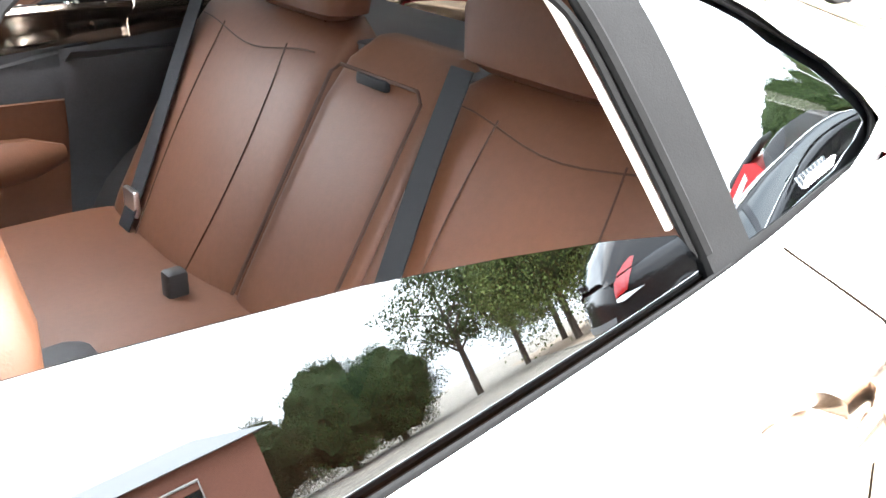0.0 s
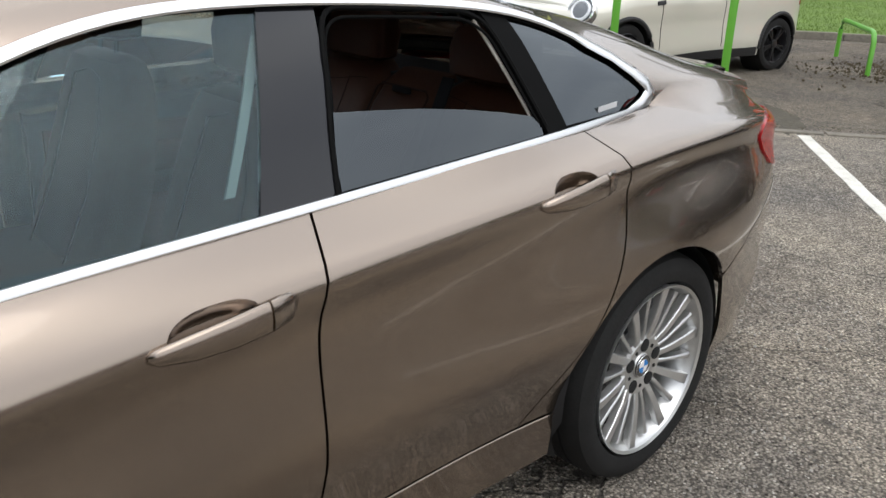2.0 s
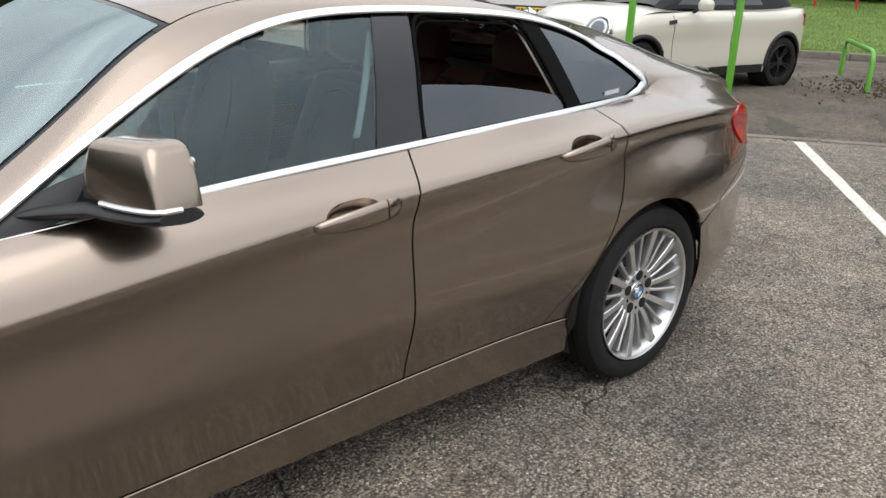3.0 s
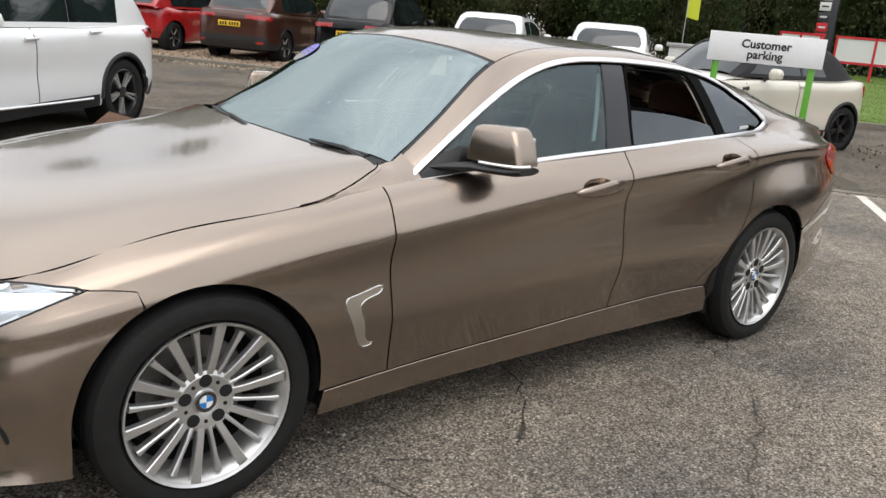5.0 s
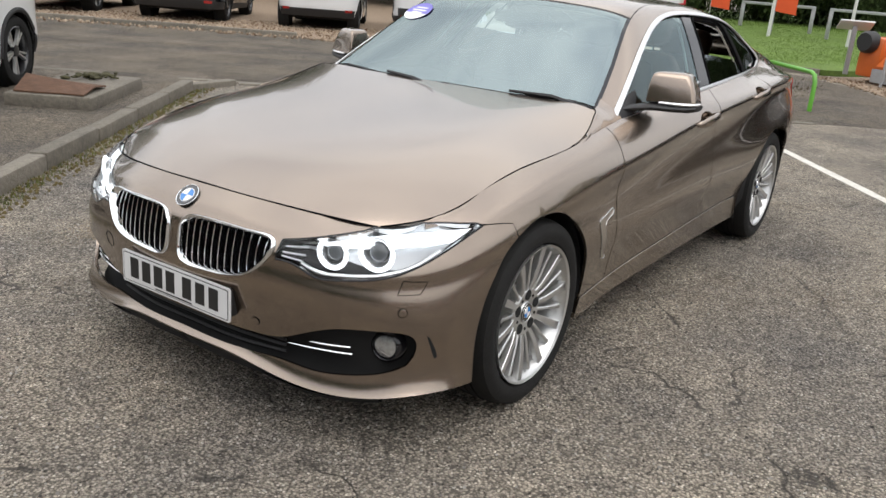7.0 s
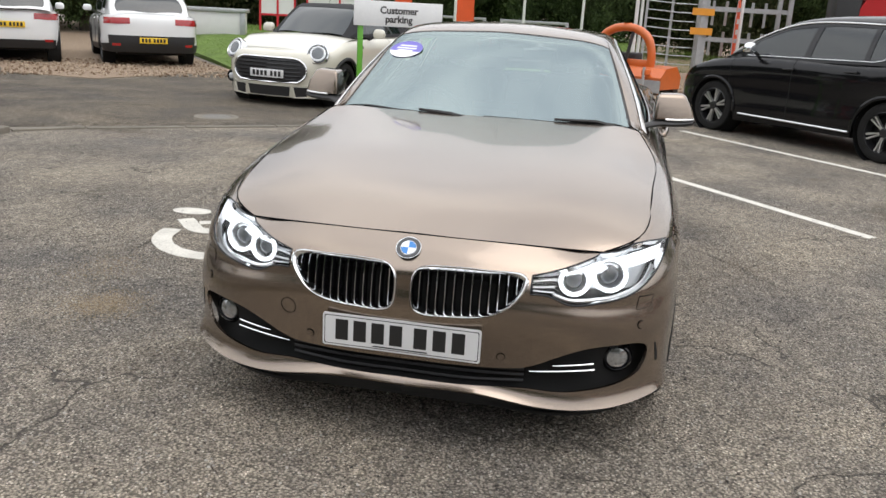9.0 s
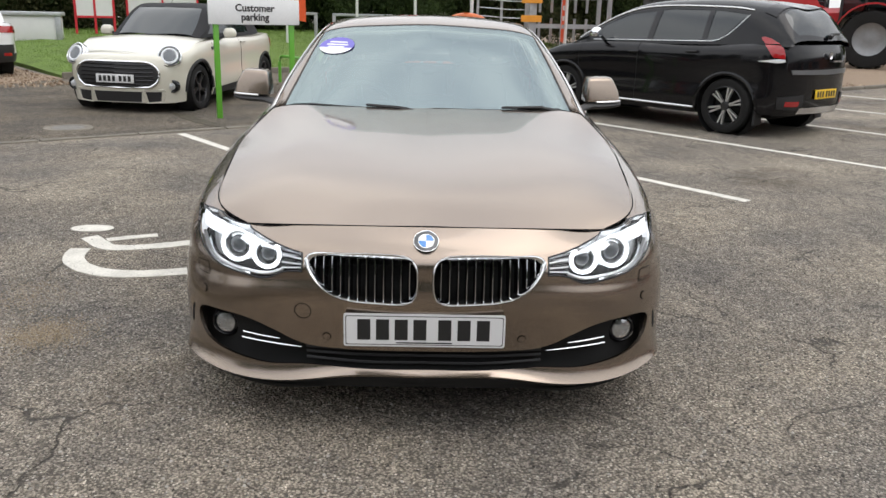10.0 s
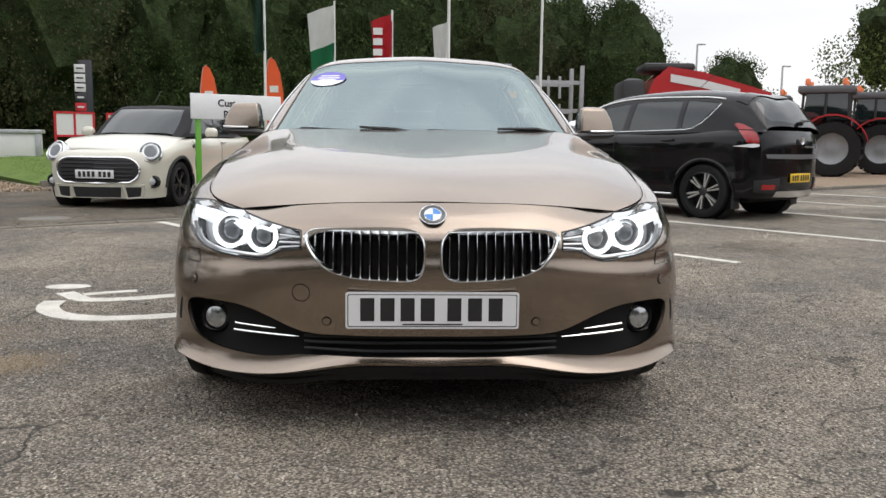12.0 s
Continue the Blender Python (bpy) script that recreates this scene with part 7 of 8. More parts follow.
def suv_tail(car_, ch, ho, fr, rr_, sv, d):
    """Large lamps, bright lower edge, skid plate and wiper of the black estate."""
    xr = d["xr"]
    for s in both:
        low_ = sv([(xr + .28, .955), (xr + .32, 1.01), (xr + .40, 1.092), (xr + .22, 1.092), (xr + .045, 1.02), (xr + .04, .955), (xr + .14, .940)])
        high_ = ho.find([(xr + .40, 1.103), (xr + .47, 1.17), (xr + .43, 1.185), (xr + .35, 1.165), (xr + .26, 1.12), (xr + .23, 1.102)], (0, 2), d["w"][4], d["w"][7])
        skin("tail_light", [sheet(ch, low_, (), .03, .012, .02, s), sheet(ho, high_, (), .03, .018, .03, s)], RED_LENS, car_, "large red tail light")
        q = sv([(xr + .44, .905), (xr + .22, .940), (xr + .06, .938), (xr + .08, .905), (xr + .22, .892)])
        skin("lamp_foot", [sheet(ch, q, (), .03, .013, .02, s)], WHITE, car_)
        ps = [(x, float(np.interp(x, (-2.30, -1.60, -.95, -.46), (1.07, 1.05, 1.035, 1.02))) + .038) for x in np.linspace(-.42, -2.30, 20)] + [(-2.40, 1.13), (-2.50, 1.19), (-2.60, 1.29), (-2.68, 1.39), (-2.71, 1.43)]
        q = ho.find(ps, (0, 2), d["w"][0], d["w"][7])
        part("lower_window_trim", tubed([tuple(p * (1, s, 1)) for p in ho.at(q) + ho.normal(q) * .004], .0055, 5), SATIN, car_)
        part("mud_flap", boxed(-2.613 - .40, -2.613 - .375, min(s * .68, s * .86), max(s * .68, s * .86), .14, .36, .006), BLACK, car_)
        skin("reflector", [sheet(ch, rr_([(.52, .39), (.70, .39), (.70, .45), (.52, .45)]), (), .03, .014, .01, s)], RED_LENS, car_)
        skin("rear_pocket", [sheet(ch, rr_([(.44, .34), (.76, .36), (.78, .50), (.46, .53)]), (), .04, .009, .0, s)], BLACK, car_)
        part("side_strip", tubed([tuple(p * (1, s, 1)) for p in (lambda k: ch.at(k) + ch.normal(k) * .012)(sv([(x, .30) for x in np.linspace(-.5, -2.2, 12)]))], .013, 6), SATIN, car_)
    skin("skid_plate", [sheet(ch, rr_([(0, .285), (.50, .30), (.48, .37), (0, .37)]), (), .05, .012, .0, s) for s in both], SATIN, car_)
    skin("tail_strip", [sheet(ch, rr_([(0, .755), (.66, .765), (.68, .815), (0, .815)]), (), .05, .010, .01, s) for s in both], STEEL_STRIP, car_, "grey tailgate strip")
    part("badge", lathed([(.045, 0), (.04, .012), (0, .014)], 16, "x", (xr - .02, 0, .98)), SATIN, car_)
    for k in range(2):
        part("badge_bar", boxed(xr - .022, xr - .008, -.30 + k * .12, -.21 + k * .12, .90, .92), SATIN, car_, smooth=False)
    part("rear_wiper", tubed([(xr + .035, -.02, 1.19), (xr + .06, -.10, 1.225), (xr + .07, -.34, 1.235)], [.03, .02, .01], 8), BLACK, car_)
    part("aerial", tubed([(-1.9, 0, 1.62), (-2.35, 0, 1.98)], .004, 5), BLACK, car_)


def heading(a, b):
    return math.degrees(math.atan2(b, a))


# small cream convertible, facing the bays
mini_turn = -9.5
parked_car("mini_convertible", "cream two-door convertible with black soft top and black wheels", pose(-8.535, -3.93, 0, 0, 0, mini_turn), CREAM, L=3.86, Wd=1.73, H=1.415, base=2.495, nose=.72, belt=.955, bonnet_z=.915, nose_z=.76, screen=(-.42, -.92), rear=(-2.45, -2.85), wheel_r=.31, rim=DARK_ALLOY, spokes=5, twin=True, roof=SOFT_TOP, plate=PLATE, extra=mini_face, lower=CREAM, hem=(.14, .18, .24), handles=((-1.45, .86),),
           st=[(-.44, .94, .945, .975, .64, .635), (-.72, .95, 1.12, 1.18, .71, .63), (-1.02, .95, 1.325, 1.365, .725, .585), (-1.38, .95, 1.375, 1.415, .73, .57), (-1.95, .95, 1.36, 1.41, .725, .565), (-2.40, .95, 1.29, 1.345, .71, .56), (-2.70, .95, 1.13, 1.17, .67, .55), (-2.88, .95, .985, 1.0, .62, .56)],
           panes=((-.66, -.80, -1.60, -1.62), (-1.66, -1.64, -2.00, -2.16)), rear_pane=[(0, 1.06), (.40, 1.07), (.43, 1.12), (.40, 1.22), (.34, 1.25), (0, 1.26)])
# black estate in the bays beyond
h = Vector((math.cos(radians(219.5)), math.sin(radians(219.5)), 0))
left = Vector((-h.y, h.x, 0))
rearleft = Vector((-7.12, 3.71, 0))
front = rearleft + h * 2.613 - left * .82
parked_car("black_suv", "black compact SUV with chrome window line, parked in a bay", pose(front.x, front.y, 0, 0, 0, 219.5), BLACK_PAINT, L=4.34, Wd=1.837, H=1.62, base=2.613, nose=.92, belt=1.10, bonnet_z=1.03, nose_z=.80, screen=(-.20, -1.10), rear=(-2.86, -3.36), wheel_r=.345, spokes=6, twin=True, rim=DARK_ALLOY, face=ALLOY, rails=True, extra=suv_tail, cap=CHROME, lamps=False, plate_z=.47, cladding=True, trim=BLACK_PAINT, plump=1.5, spoiler=(.02, .18), handles=((-1.12, .93), (-2.02, .97)),
           st=[(.0, 1.00, 1.005, 1.05, .72, .715), (-.46, 1.02, 1.255, 1.30, .81, .71), (-.95, 1.035, 1.455, 1.52, .832, .66), (-1.60, 1.05, 1.53, 1.61, .836, .64), (-2.30, 1.07, 1.525, 1.615, .835, .635), (-2.86, 1.08, 1.465, 1.555, .82, .655), (-3.13, 1.08, 1.345, 1.44, .79, .655), (-3.32, 1.08, 1.13, 1.15, .73, .66)],
           panes=((-.42, -.54, -1.37, -1.33), (-1.41, -1.45, -2.16, -2.16), (-2.22, -2.22, -2.70, -2.40)), rear_pane=[(0, 1.19), (.54, 1.21), (.60, 1.27), (.575, 1.43), (.52, 1.475), (0, 1.505)])
def white_suv_trim(car_, ch, ho, fr, rr_, sv, d):
    """Bright sill strip and black tail corner of the white SUV."""
    for s in both:
        q = sv([(x, .335 + .012 * math.sin(x)) for x in np.linspace(-.55, -2.05, 14)])
        part("sill_strip", tubed([tuple(p * (1, s, 1)) for p in ch.at(q) + ch.normal(q) * .010], .014, 6), SATIN, car_)
        q = sv([(d["xr"] + .34, .995), (d["xr"] + .12, .995), (d["xr"] + .12, .90), (d["xr"] + .26, .93)])
        skin("lamp_corner", [sheet(ch, q, (), .03, .012, .02, s)], BLACK_GLOSS, car_, "black gloss lamp corner")


# white SUV beyond the island
h = Vector((.8, .6, 0))
left = Vector((-.6, .8, 0))
front = Vector((-2.13, -6.18, 0)) + h * 2.605 - left * .80
parked_car("white_suv", "white compact SUV with black cladding and alloys", pose(front.x, front.y, .0, 0, 0, heading(.8, .6)), WHITE_PAINT, L=4.30, Wd=1.77, H=1.55, base=2.605, nose=.88, belt=1.02, bonnet_z=.98, nose_z=.82, screen=(-.25, -1.05), rear=(-2.85, -3.25), wheel_r=.345, rim=DARK_ALLOY, face=ALLOY, spokes=5, twin=True, tail_box=((.45, .86), (.90, 1.0)), rake=.13, extra=white_suv_trim, handles=((-1.15, .90), (-2.05, .95)), spoiler=(.0, .16))
# the row on the gravel, tails to the road
for nm, lab, paint_, b, size in (
        ("red_hatchback", "red hatchback parked on the gravel", RED_PAINT, -10.1, dict(L=3.95, Wd=1.70, H=1.50)),
        ("brown_suv", "dark brown SUV parked on the gravel", BROWN_PAINT, -7.35, dict(L=4.45, Wd=1.84, H=1.62)),
        ("dark_suv", "black SUV with grey cladding parked on the gravel", BLACK_PAINT, -4.6, dict(L=4.5, Wd=1.84, H=1.67)),
        ("white_hatchback", "white hatchback parked on the gravel", WHITE_PAINT, -1.75, dict(L=4.05, Wd=1.76, H=1.46)),
        ("white_saloon", "white liftback with dark lower bumper on the gravel", WHITE_PAINT, .75, dict(L=4.47, Wd=1.82, H=1.45)),
        ("grey_hatchback", "dark grey hatchback parked behind the row", GREY_PAINT, -12.9, dict(L=4.2, Wd=1.78, H=1.48))):
    ax = -15.75 - 2.6
    big = size["H"] > 1.55
    parked_car(nm, lab, at_lot(ax, b, 180), paint_, base=2.6, nose=.85, belt=1.07 if big else .98, bonnet_z=1.0 if big else .92, nose_z=.76, screen=(-.3, -1.1), rear=(-2.80, -3.20), wheel_r=.35 if big else .33, rim=DARK_ALLOY, face=DARK_ALLOY if nm == "dark_suv" else ALLOY, cladding=big or nm == "white_saloon",
               tail_box=((.36, size["Wd"] / 2 - .05), (.90, 1.0)) if big else ((.42, size["Wd"] / 2 - .04), (.80, .93)), plate_z=.74 if big or nm == "red_hatchback" else .66 if nm == "white_hatchback" else .46, tail_dark=(.30, .56) if big else (.28, .44) if nm == "white_hatchback" else (.34, .60) if nm == "white_saloon" else None, spoiler=(-.02, .14), **size)

# ---- trees and hedge round the car park ----
LEAF = island_tint("leaves", (0.02184, 0.03696, 0.01176), (0.05376, 0.08064, 0.02268))
LEAF_WARM = island_tint("russet_leaves", (0.0252, 0.03024, 0.01176), (0.0672, 0.0672, 0.02856))
LEAF_PALE = island_tint("willow_leaves", (0.042, 0.063, 0.0168), (0.1428, 0.1764, 0.0504))
BARK = mat("bark", (.06, .048, .036), .9, vary=.4, scale=12, bump=.8, bump_scale=40)
# darker leaf colour: the shade deep in the crowns is put into it
SHADE_LEAF = mat("shaded_inner_leaves", (.030, .044, .017), .95, vary=.75, scale=3, bump=1.0, bump_scale=9, spec=.1)


def leaf_cloud(clumps, per, leaf, spread, seed, droop=0.0):
    """Many small leaves round clump centres."""
    rng = random.Random(seed)
    verts, faces = [], []
    for cx, cy, cz, r in clumps:
        for k in range(per):
            d = Vector((rng.gauss(0, 1), rng.gauss(0, 1), rng.gauss(0, .8)))
            d = d.normalized() * r * spread * rng.random() ** .4
            p = Vector((cx, cy, cz)) + d
            if droop:
                p.z -= abs(rng.gauss(0, droop)) * (1 + d.length)
            s = leaf * rng.uniform(.6, 1.3)
            a = Euler((rng.uniform(0, 6.3), rng.uniform(0, 6.3), rng.uniform(0, 6.3))).to_matrix()
            at = len(verts)
            verts += [tuple(p + a @ Vector(q) * s) for q in ((-.5, 0, 0), (0, -.28, .05), (.55, 0, 0), (0, .28, .05))]
            faces.append((at, at + 1, at + 2, at + 3))
    return verts, faces


def tree(name, label, m, tall, wide, seed, leaf_mat, leaf=.17, clumps=170, per=30, base=.18, droop=0.0, core=True):
    rng = random.Random(seed)
    t = thing(name, m, label, "tree", "trees round the car park")
    bm = bmesh.new()
    add_tube(bm, [(0, 0, -.3), (rng.uniform(-.1, .1), rng.uniform(-.1, .1), tall * .3), (rng.uniform(-.3, .3), rng.uniform(-.3, .3), tall * .85)], [tall * .024, tall * .019, tall * .005], 8)
    for k in range(9):
        z = tall * rng.uniform(.18, .6)
        a = rng.uniform(0, 6.3)
        r = wide * rng.uniform(.5, .85)
        add_tube(bm, [(0, 0, z), (math.cos(a) * r * .45, math.sin(a) * r * .45, z + tall * .10), (math.cos(a) * r, math.sin(a) * r, z + tall * rng.uniform(.14, .28))], [tall * .010, tall * .007, tall * .002], 6)
    part("trunk", bm, BARK, t)
    cl = []
    for k in range(clumps):
        a, f = rng.uniform(0, 6.3), rng.random()
        z = base + (1 - base) * f
        prof = math.sin(math.pi * min(1, (f * .86 + .14))) ** .6
        r = wide * prof * (.45 + .55 * rng.random() ** .5) * (1 + .22 * math.sin(3 * a + seed) + .12 * math.sin(7 * a + 2 * seed))
        cl.append((math.cos(a) * r, math.sin(a) * r, z * tall * (.93 + .14 * rng.random()), wide * rng.uniform(.16, .30)))
    v, f = leaf_cloud(cl, per, leaf, 1.0, seed + 1, droop)
    me = bpy.data.meshes.new("crown")
    me.from_pydata(v, [], f)
    me.materials.append(leaf_mat)
    c = new("crown", me)
    c.parent = t
    tagged(c, kind="stuff")
    # solid core added inside the leaves, in the darker shade colour
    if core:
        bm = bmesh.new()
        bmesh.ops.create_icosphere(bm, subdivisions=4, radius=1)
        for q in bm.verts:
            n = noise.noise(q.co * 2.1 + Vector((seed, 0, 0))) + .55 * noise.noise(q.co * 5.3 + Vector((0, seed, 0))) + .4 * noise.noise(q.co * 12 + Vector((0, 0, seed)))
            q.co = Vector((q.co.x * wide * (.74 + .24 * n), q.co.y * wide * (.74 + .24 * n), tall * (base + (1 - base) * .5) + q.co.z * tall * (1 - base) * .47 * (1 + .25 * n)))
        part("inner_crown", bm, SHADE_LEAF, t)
    return t


KINDS = [tree("hedge_tree", "dense dark green tree in the boundary hedge", pose(-31, -6.5, 0), 8.8, 3.0, 11, LEAF, .125, 300, 78, .05),
         tree("hedge_tree", "dense dark green tree with russet leaves", pose(-27.5, -12.5, 0), 8.2, 3.0, 23, LEAF_WARM, .12, 300, 78, .04),
         tree("hedge_tree", "dense dark green tree in the boundary hedge", pose(-33, -1.0, 0), 8.0, 2.8, 37, LEAF, .125, 300, 78, .05)]
rng = random.Random(5)
for k, (x, y, s) in enumerate(((-24.0, -17.5, 1.0), (-20.5, -22.0, 1.05), (-16.0, -26.0, 1.0), (-11.5, -29.5, 1.0), (-6.5, -32.0, 1.05), (-1.0, -33, 1.0), (-29.5, -9.4, .9), (-25.8, -15.0, .85), (-32.6, -3.6, .95), (-34.5, 2.2, .95), (-33.5, 4.6, .92), (-34.5, 7.0, .90), (-33.0, 9.2, .78), (-36, -6, 1.15), (-31, -14, 1.15), (-34, -20, 1.2), (-27, -22, 1.1), (-22, -27, 1.15), (-38, 4, .95), (5, -34, 1.0))):
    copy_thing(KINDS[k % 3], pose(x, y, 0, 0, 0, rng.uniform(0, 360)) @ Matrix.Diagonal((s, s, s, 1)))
# unseen trees added behind the camera, to close the car park in reflections
for k, (x, y, s) in enumerate(((16.5, -13, 1.0), (18, -8.5, .95), (17, -4.5, 1.05), (18.5, -.5, .9), (17.5, 3.5, 1.0), (19, 7.5, 1.0), (18, 12, .95), (14, -18, 1.0))):
    copy_thing(KINDS[(k + 1) % 3], pose(x, y, 0, 0, 0, rng.uniform(0, 360)) @ Matrix.Diagonal((s, s, s * .85, 1)))
tree("far_tree", "small round green tree in the distance", pose(-50, 20.6, 0), 6.4, 2.6, 41, LEAF, .15, 160, 50, .15)
willow = tree("willow_tree", "pale green weeping willow tree", pose(-38, 26.0, 0), 9.5, 4.2, 53, LEAF_PALE, .17, 300, 90, .30, .5, True)
copy_thing(willow, pose(-34, 31, 0, 0, 0, 70))
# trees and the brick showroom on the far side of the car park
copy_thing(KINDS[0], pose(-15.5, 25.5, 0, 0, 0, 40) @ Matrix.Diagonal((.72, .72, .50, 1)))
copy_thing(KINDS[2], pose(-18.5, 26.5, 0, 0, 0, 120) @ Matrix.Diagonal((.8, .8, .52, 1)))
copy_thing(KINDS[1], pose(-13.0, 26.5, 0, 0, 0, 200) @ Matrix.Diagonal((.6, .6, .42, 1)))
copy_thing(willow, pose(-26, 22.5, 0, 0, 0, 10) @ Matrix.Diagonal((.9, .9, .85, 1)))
thin = tree("thin_tree", "tall open-crowned tree by the road", pose(-24, 28, 0), 7.5, 2.8, 61, LEAF, .17, 110, 70, .40, 0, False)
copy_thing(thin, pose(-28.5, 29, 0, 0, 0, 90))

BRICK = mat("red_brick", (.22, .085, .055), .85, vary=.3, scale=14, bump=.5, bump_scale=40)
ROOF = mat("grey_roof_sheet", (.16, .165, .17), .6, vary=.15, scale=3)
BOARD_DARK = mat("dark_sign_board", (.03, .03, .035), .4)
BOARD_WHITE = mat("white_sign_board", (0.645, 0.645, 0.6364), .45, vary=.05, scale=6)
hall = tagged(thing("showroom_building", pose(4.5, 23.0, 0), "long red brick showroom with a dark fascia sign", "building"), kind="structure")
part("wall", boxed(-16, 26, 0, 12, 0, 2.9, .0), BRICK, hall, smooth=False)
part("roof", lofted([[(x, -.4, 2.9), (x, 6, 4.2), (x, 12.4, 2.9)] for x in (-16.4, 26.4)]), ROOF, hall, smooth=False)
part("fascia", boxed(-12, 4, -.15, -.02, 2.2, 2.85), BOARD_DARK, hall, smooth=False)
for k in range(9):
    part("writing_bar", boxed(-10.5 + k * .8, -10.0 + k * .8, -.18, -.155, 2.4, 2.65), BOARD_WHITE, hall, smooth=False)
for k in range(6):
    w_ = part("window", boxed(-14 + k * 5.2, -10.6 + k * 5.2, -.06, .05, .5, 2.0), ROW_GLASS, hall, smooth=False)
    part("window_frame", tubed([(-14 + k * 5.2, -.08, .5), (-10.6 + k * 5.2, -.08, .5), (-10.6 + k * 5.2, -.08, 2.3), (-14 + k * 5.2, -.08, 2.3)], .05, 4, True), BOARD_WHITE, w_)

# ---- signs, flags and rails ----
GREEN = mat("green_post", (0.1144, 0.3696, 0.0308), .4, coat=.3)
SIGN_GREY = mat("pale_sign", (.76, .77, .77), .5, vary=.05, scale=5)
STEEL = mat("galvanised_steel", (.42, .43, .44), .5, .6, vary=.2, scale=10)
ORANGE_FLAG = mat("orange_fabric", (.75, .10, .025), .75, vary=.08, scale=4)
RED_FLAG = mat("red_fabric", (.50, .02, .03), .75, vary=.1, scale=4)
GREEN_FLAG = mat("green_fabric", (.01, .17, .07), .75)
WHITE_FLAG = mat("white_fabric", (.66, .66, .65), .75, vary=.08, scale=4)
POLE = mat("white_pole", (.66, .66, .65), .4)
ax_ = Vector((-.61, .99, 0)).normalized()
ang = math.degrees(math.atan2(ax_.y, ax_.x))
sign = thing("parking_sign", pose(-7.745, -2.205, 0, 0, 0, ang), "pale customer parking sign on two green posts", "sign")
part("board", boxed(-.60, .60, -.012, .012, 1.165, 1.48, .006), SIGN_GREY, sign)
for x in (-.50, .50):
    part("post", boxed(x - .035, x + .035, .014, .05, 0, 1.42, .006), GREEN, sign, "green painted post")
# the face looks back towards the bays
for words, z in (("Customer", 1.365), ("parking", 1.255)):
    text_mesh(words, .125, .001, INK, "lettering", Matrix.Translation((0, -.014, z)) @ Euler((radians(90), 0, 0)).to_matrix().to_4x4(), sign, bold=.0035)


def hoop(x, y, turn, tall=.50, wide=1.9):
    h_ = thing("bike_rail", pose(x, y, 0, 0, 0, turn), "green tubular hoop rail set in the ground", "rail", "green rails")
    pts = [(-wide / 2, 0, -.1), (-wide / 2, 0, tall - .12), (-wide / 2 + .05, 0, tall - .03), (-wide / 2 + .14, 0, tall), (wide / 2 - .14, 0, tall), (wide / 2 - .05, 0, tall - .03), (wide / 2, 0, tall - .12), (wide / 2, 0, -.1)]
    part("rail", tubed(pts, .03, 10), GREEN, h_)
    return h_


hoop(-12.23, -2.31, 33.5, .50, 1.8)
hoop(-10.25, -.74, 38, .50, 1.55)


def flag_pole(x, y, tall, cloth, label, w=.75, h=1.5, turn=0, second=None):
    f = thing("flag_pole", pose(x, y, 0, 0, 0, turn), label, "flag", "flags on the lawn")
    part("pole", tubed([(0, 0, 0), (0, 0, tall)], [.045, .03], 10), POLE, f)
    if cloth:
        n = 9
        for k, (z0, z1, mt) in enumerate(((tall - .1, tall - .1 - h * (.62 if second else 1), cloth),) + (((tall - .1 - h * .62, tall - .1 - h, second),) if second else ())):
            bm = bmesh.new()
            rows = []
            for j in range(7):
                z = z0 + (z1 - z0) * j / 6
                rows.append([bm.verts.new((0 + .0, -w * i / (n - 1) * (1 - .18 * (tall - z) / h), z - .35 * i / (n - 1) * w)) for i in range(n)])
            for r in rows:
                for i, q in enumerate(r):
                    q.co.x += .07 * math.sin(i * 1.1 + q.co.z * 2)
            for a, b in zip(rows, rows[1:]):
                for i in range(n - 1):
                    bm.faces.new((a[i], a[i + 1], b[i + 1], b[i]))
            bmesh.ops.solidify(bm, geom=bm.faces[:], thickness=.004)
            part("cloth", bm, mt, f)
        if cloth is RED_FLAG:
            for k, z in enumerate((tall - .45, tall - .75, tall - 1.05)):
                part("writing_bar", boxed(.02, .075, -.55, -.28, z - .11 - .15, z + .08 - .15, .0), WHITE_FLAG, f, smooth=False)
    return f


flag_pole(-22, -2.08, 4.95, WHITE_FLAG, "white and green flag on a white pole", .8, 1.75, 0, GREEN_FLAG)
flag_pole(-22, -.40, 4.72, RED_FLAG, "red flag with white bars on a white pole", .62, 1.5)
flag_pole(-22, 1.24, 4.52, WHITE_FLAG, "pale flag on a white pole", .46, 1.3)
flag_pole(-22, -4.1, 7.6, mat("dark_green_fabric", (.012, .05, .03), .8), "tall white pole with a dark furled flag", .35, 4.0)
flag_pole(-17.2, 1.0, 6.5, None, "bare white pole on the lawn")
flag_pole(-19.5, 3.6, 6.5, None, "bare white pole on the lawn")


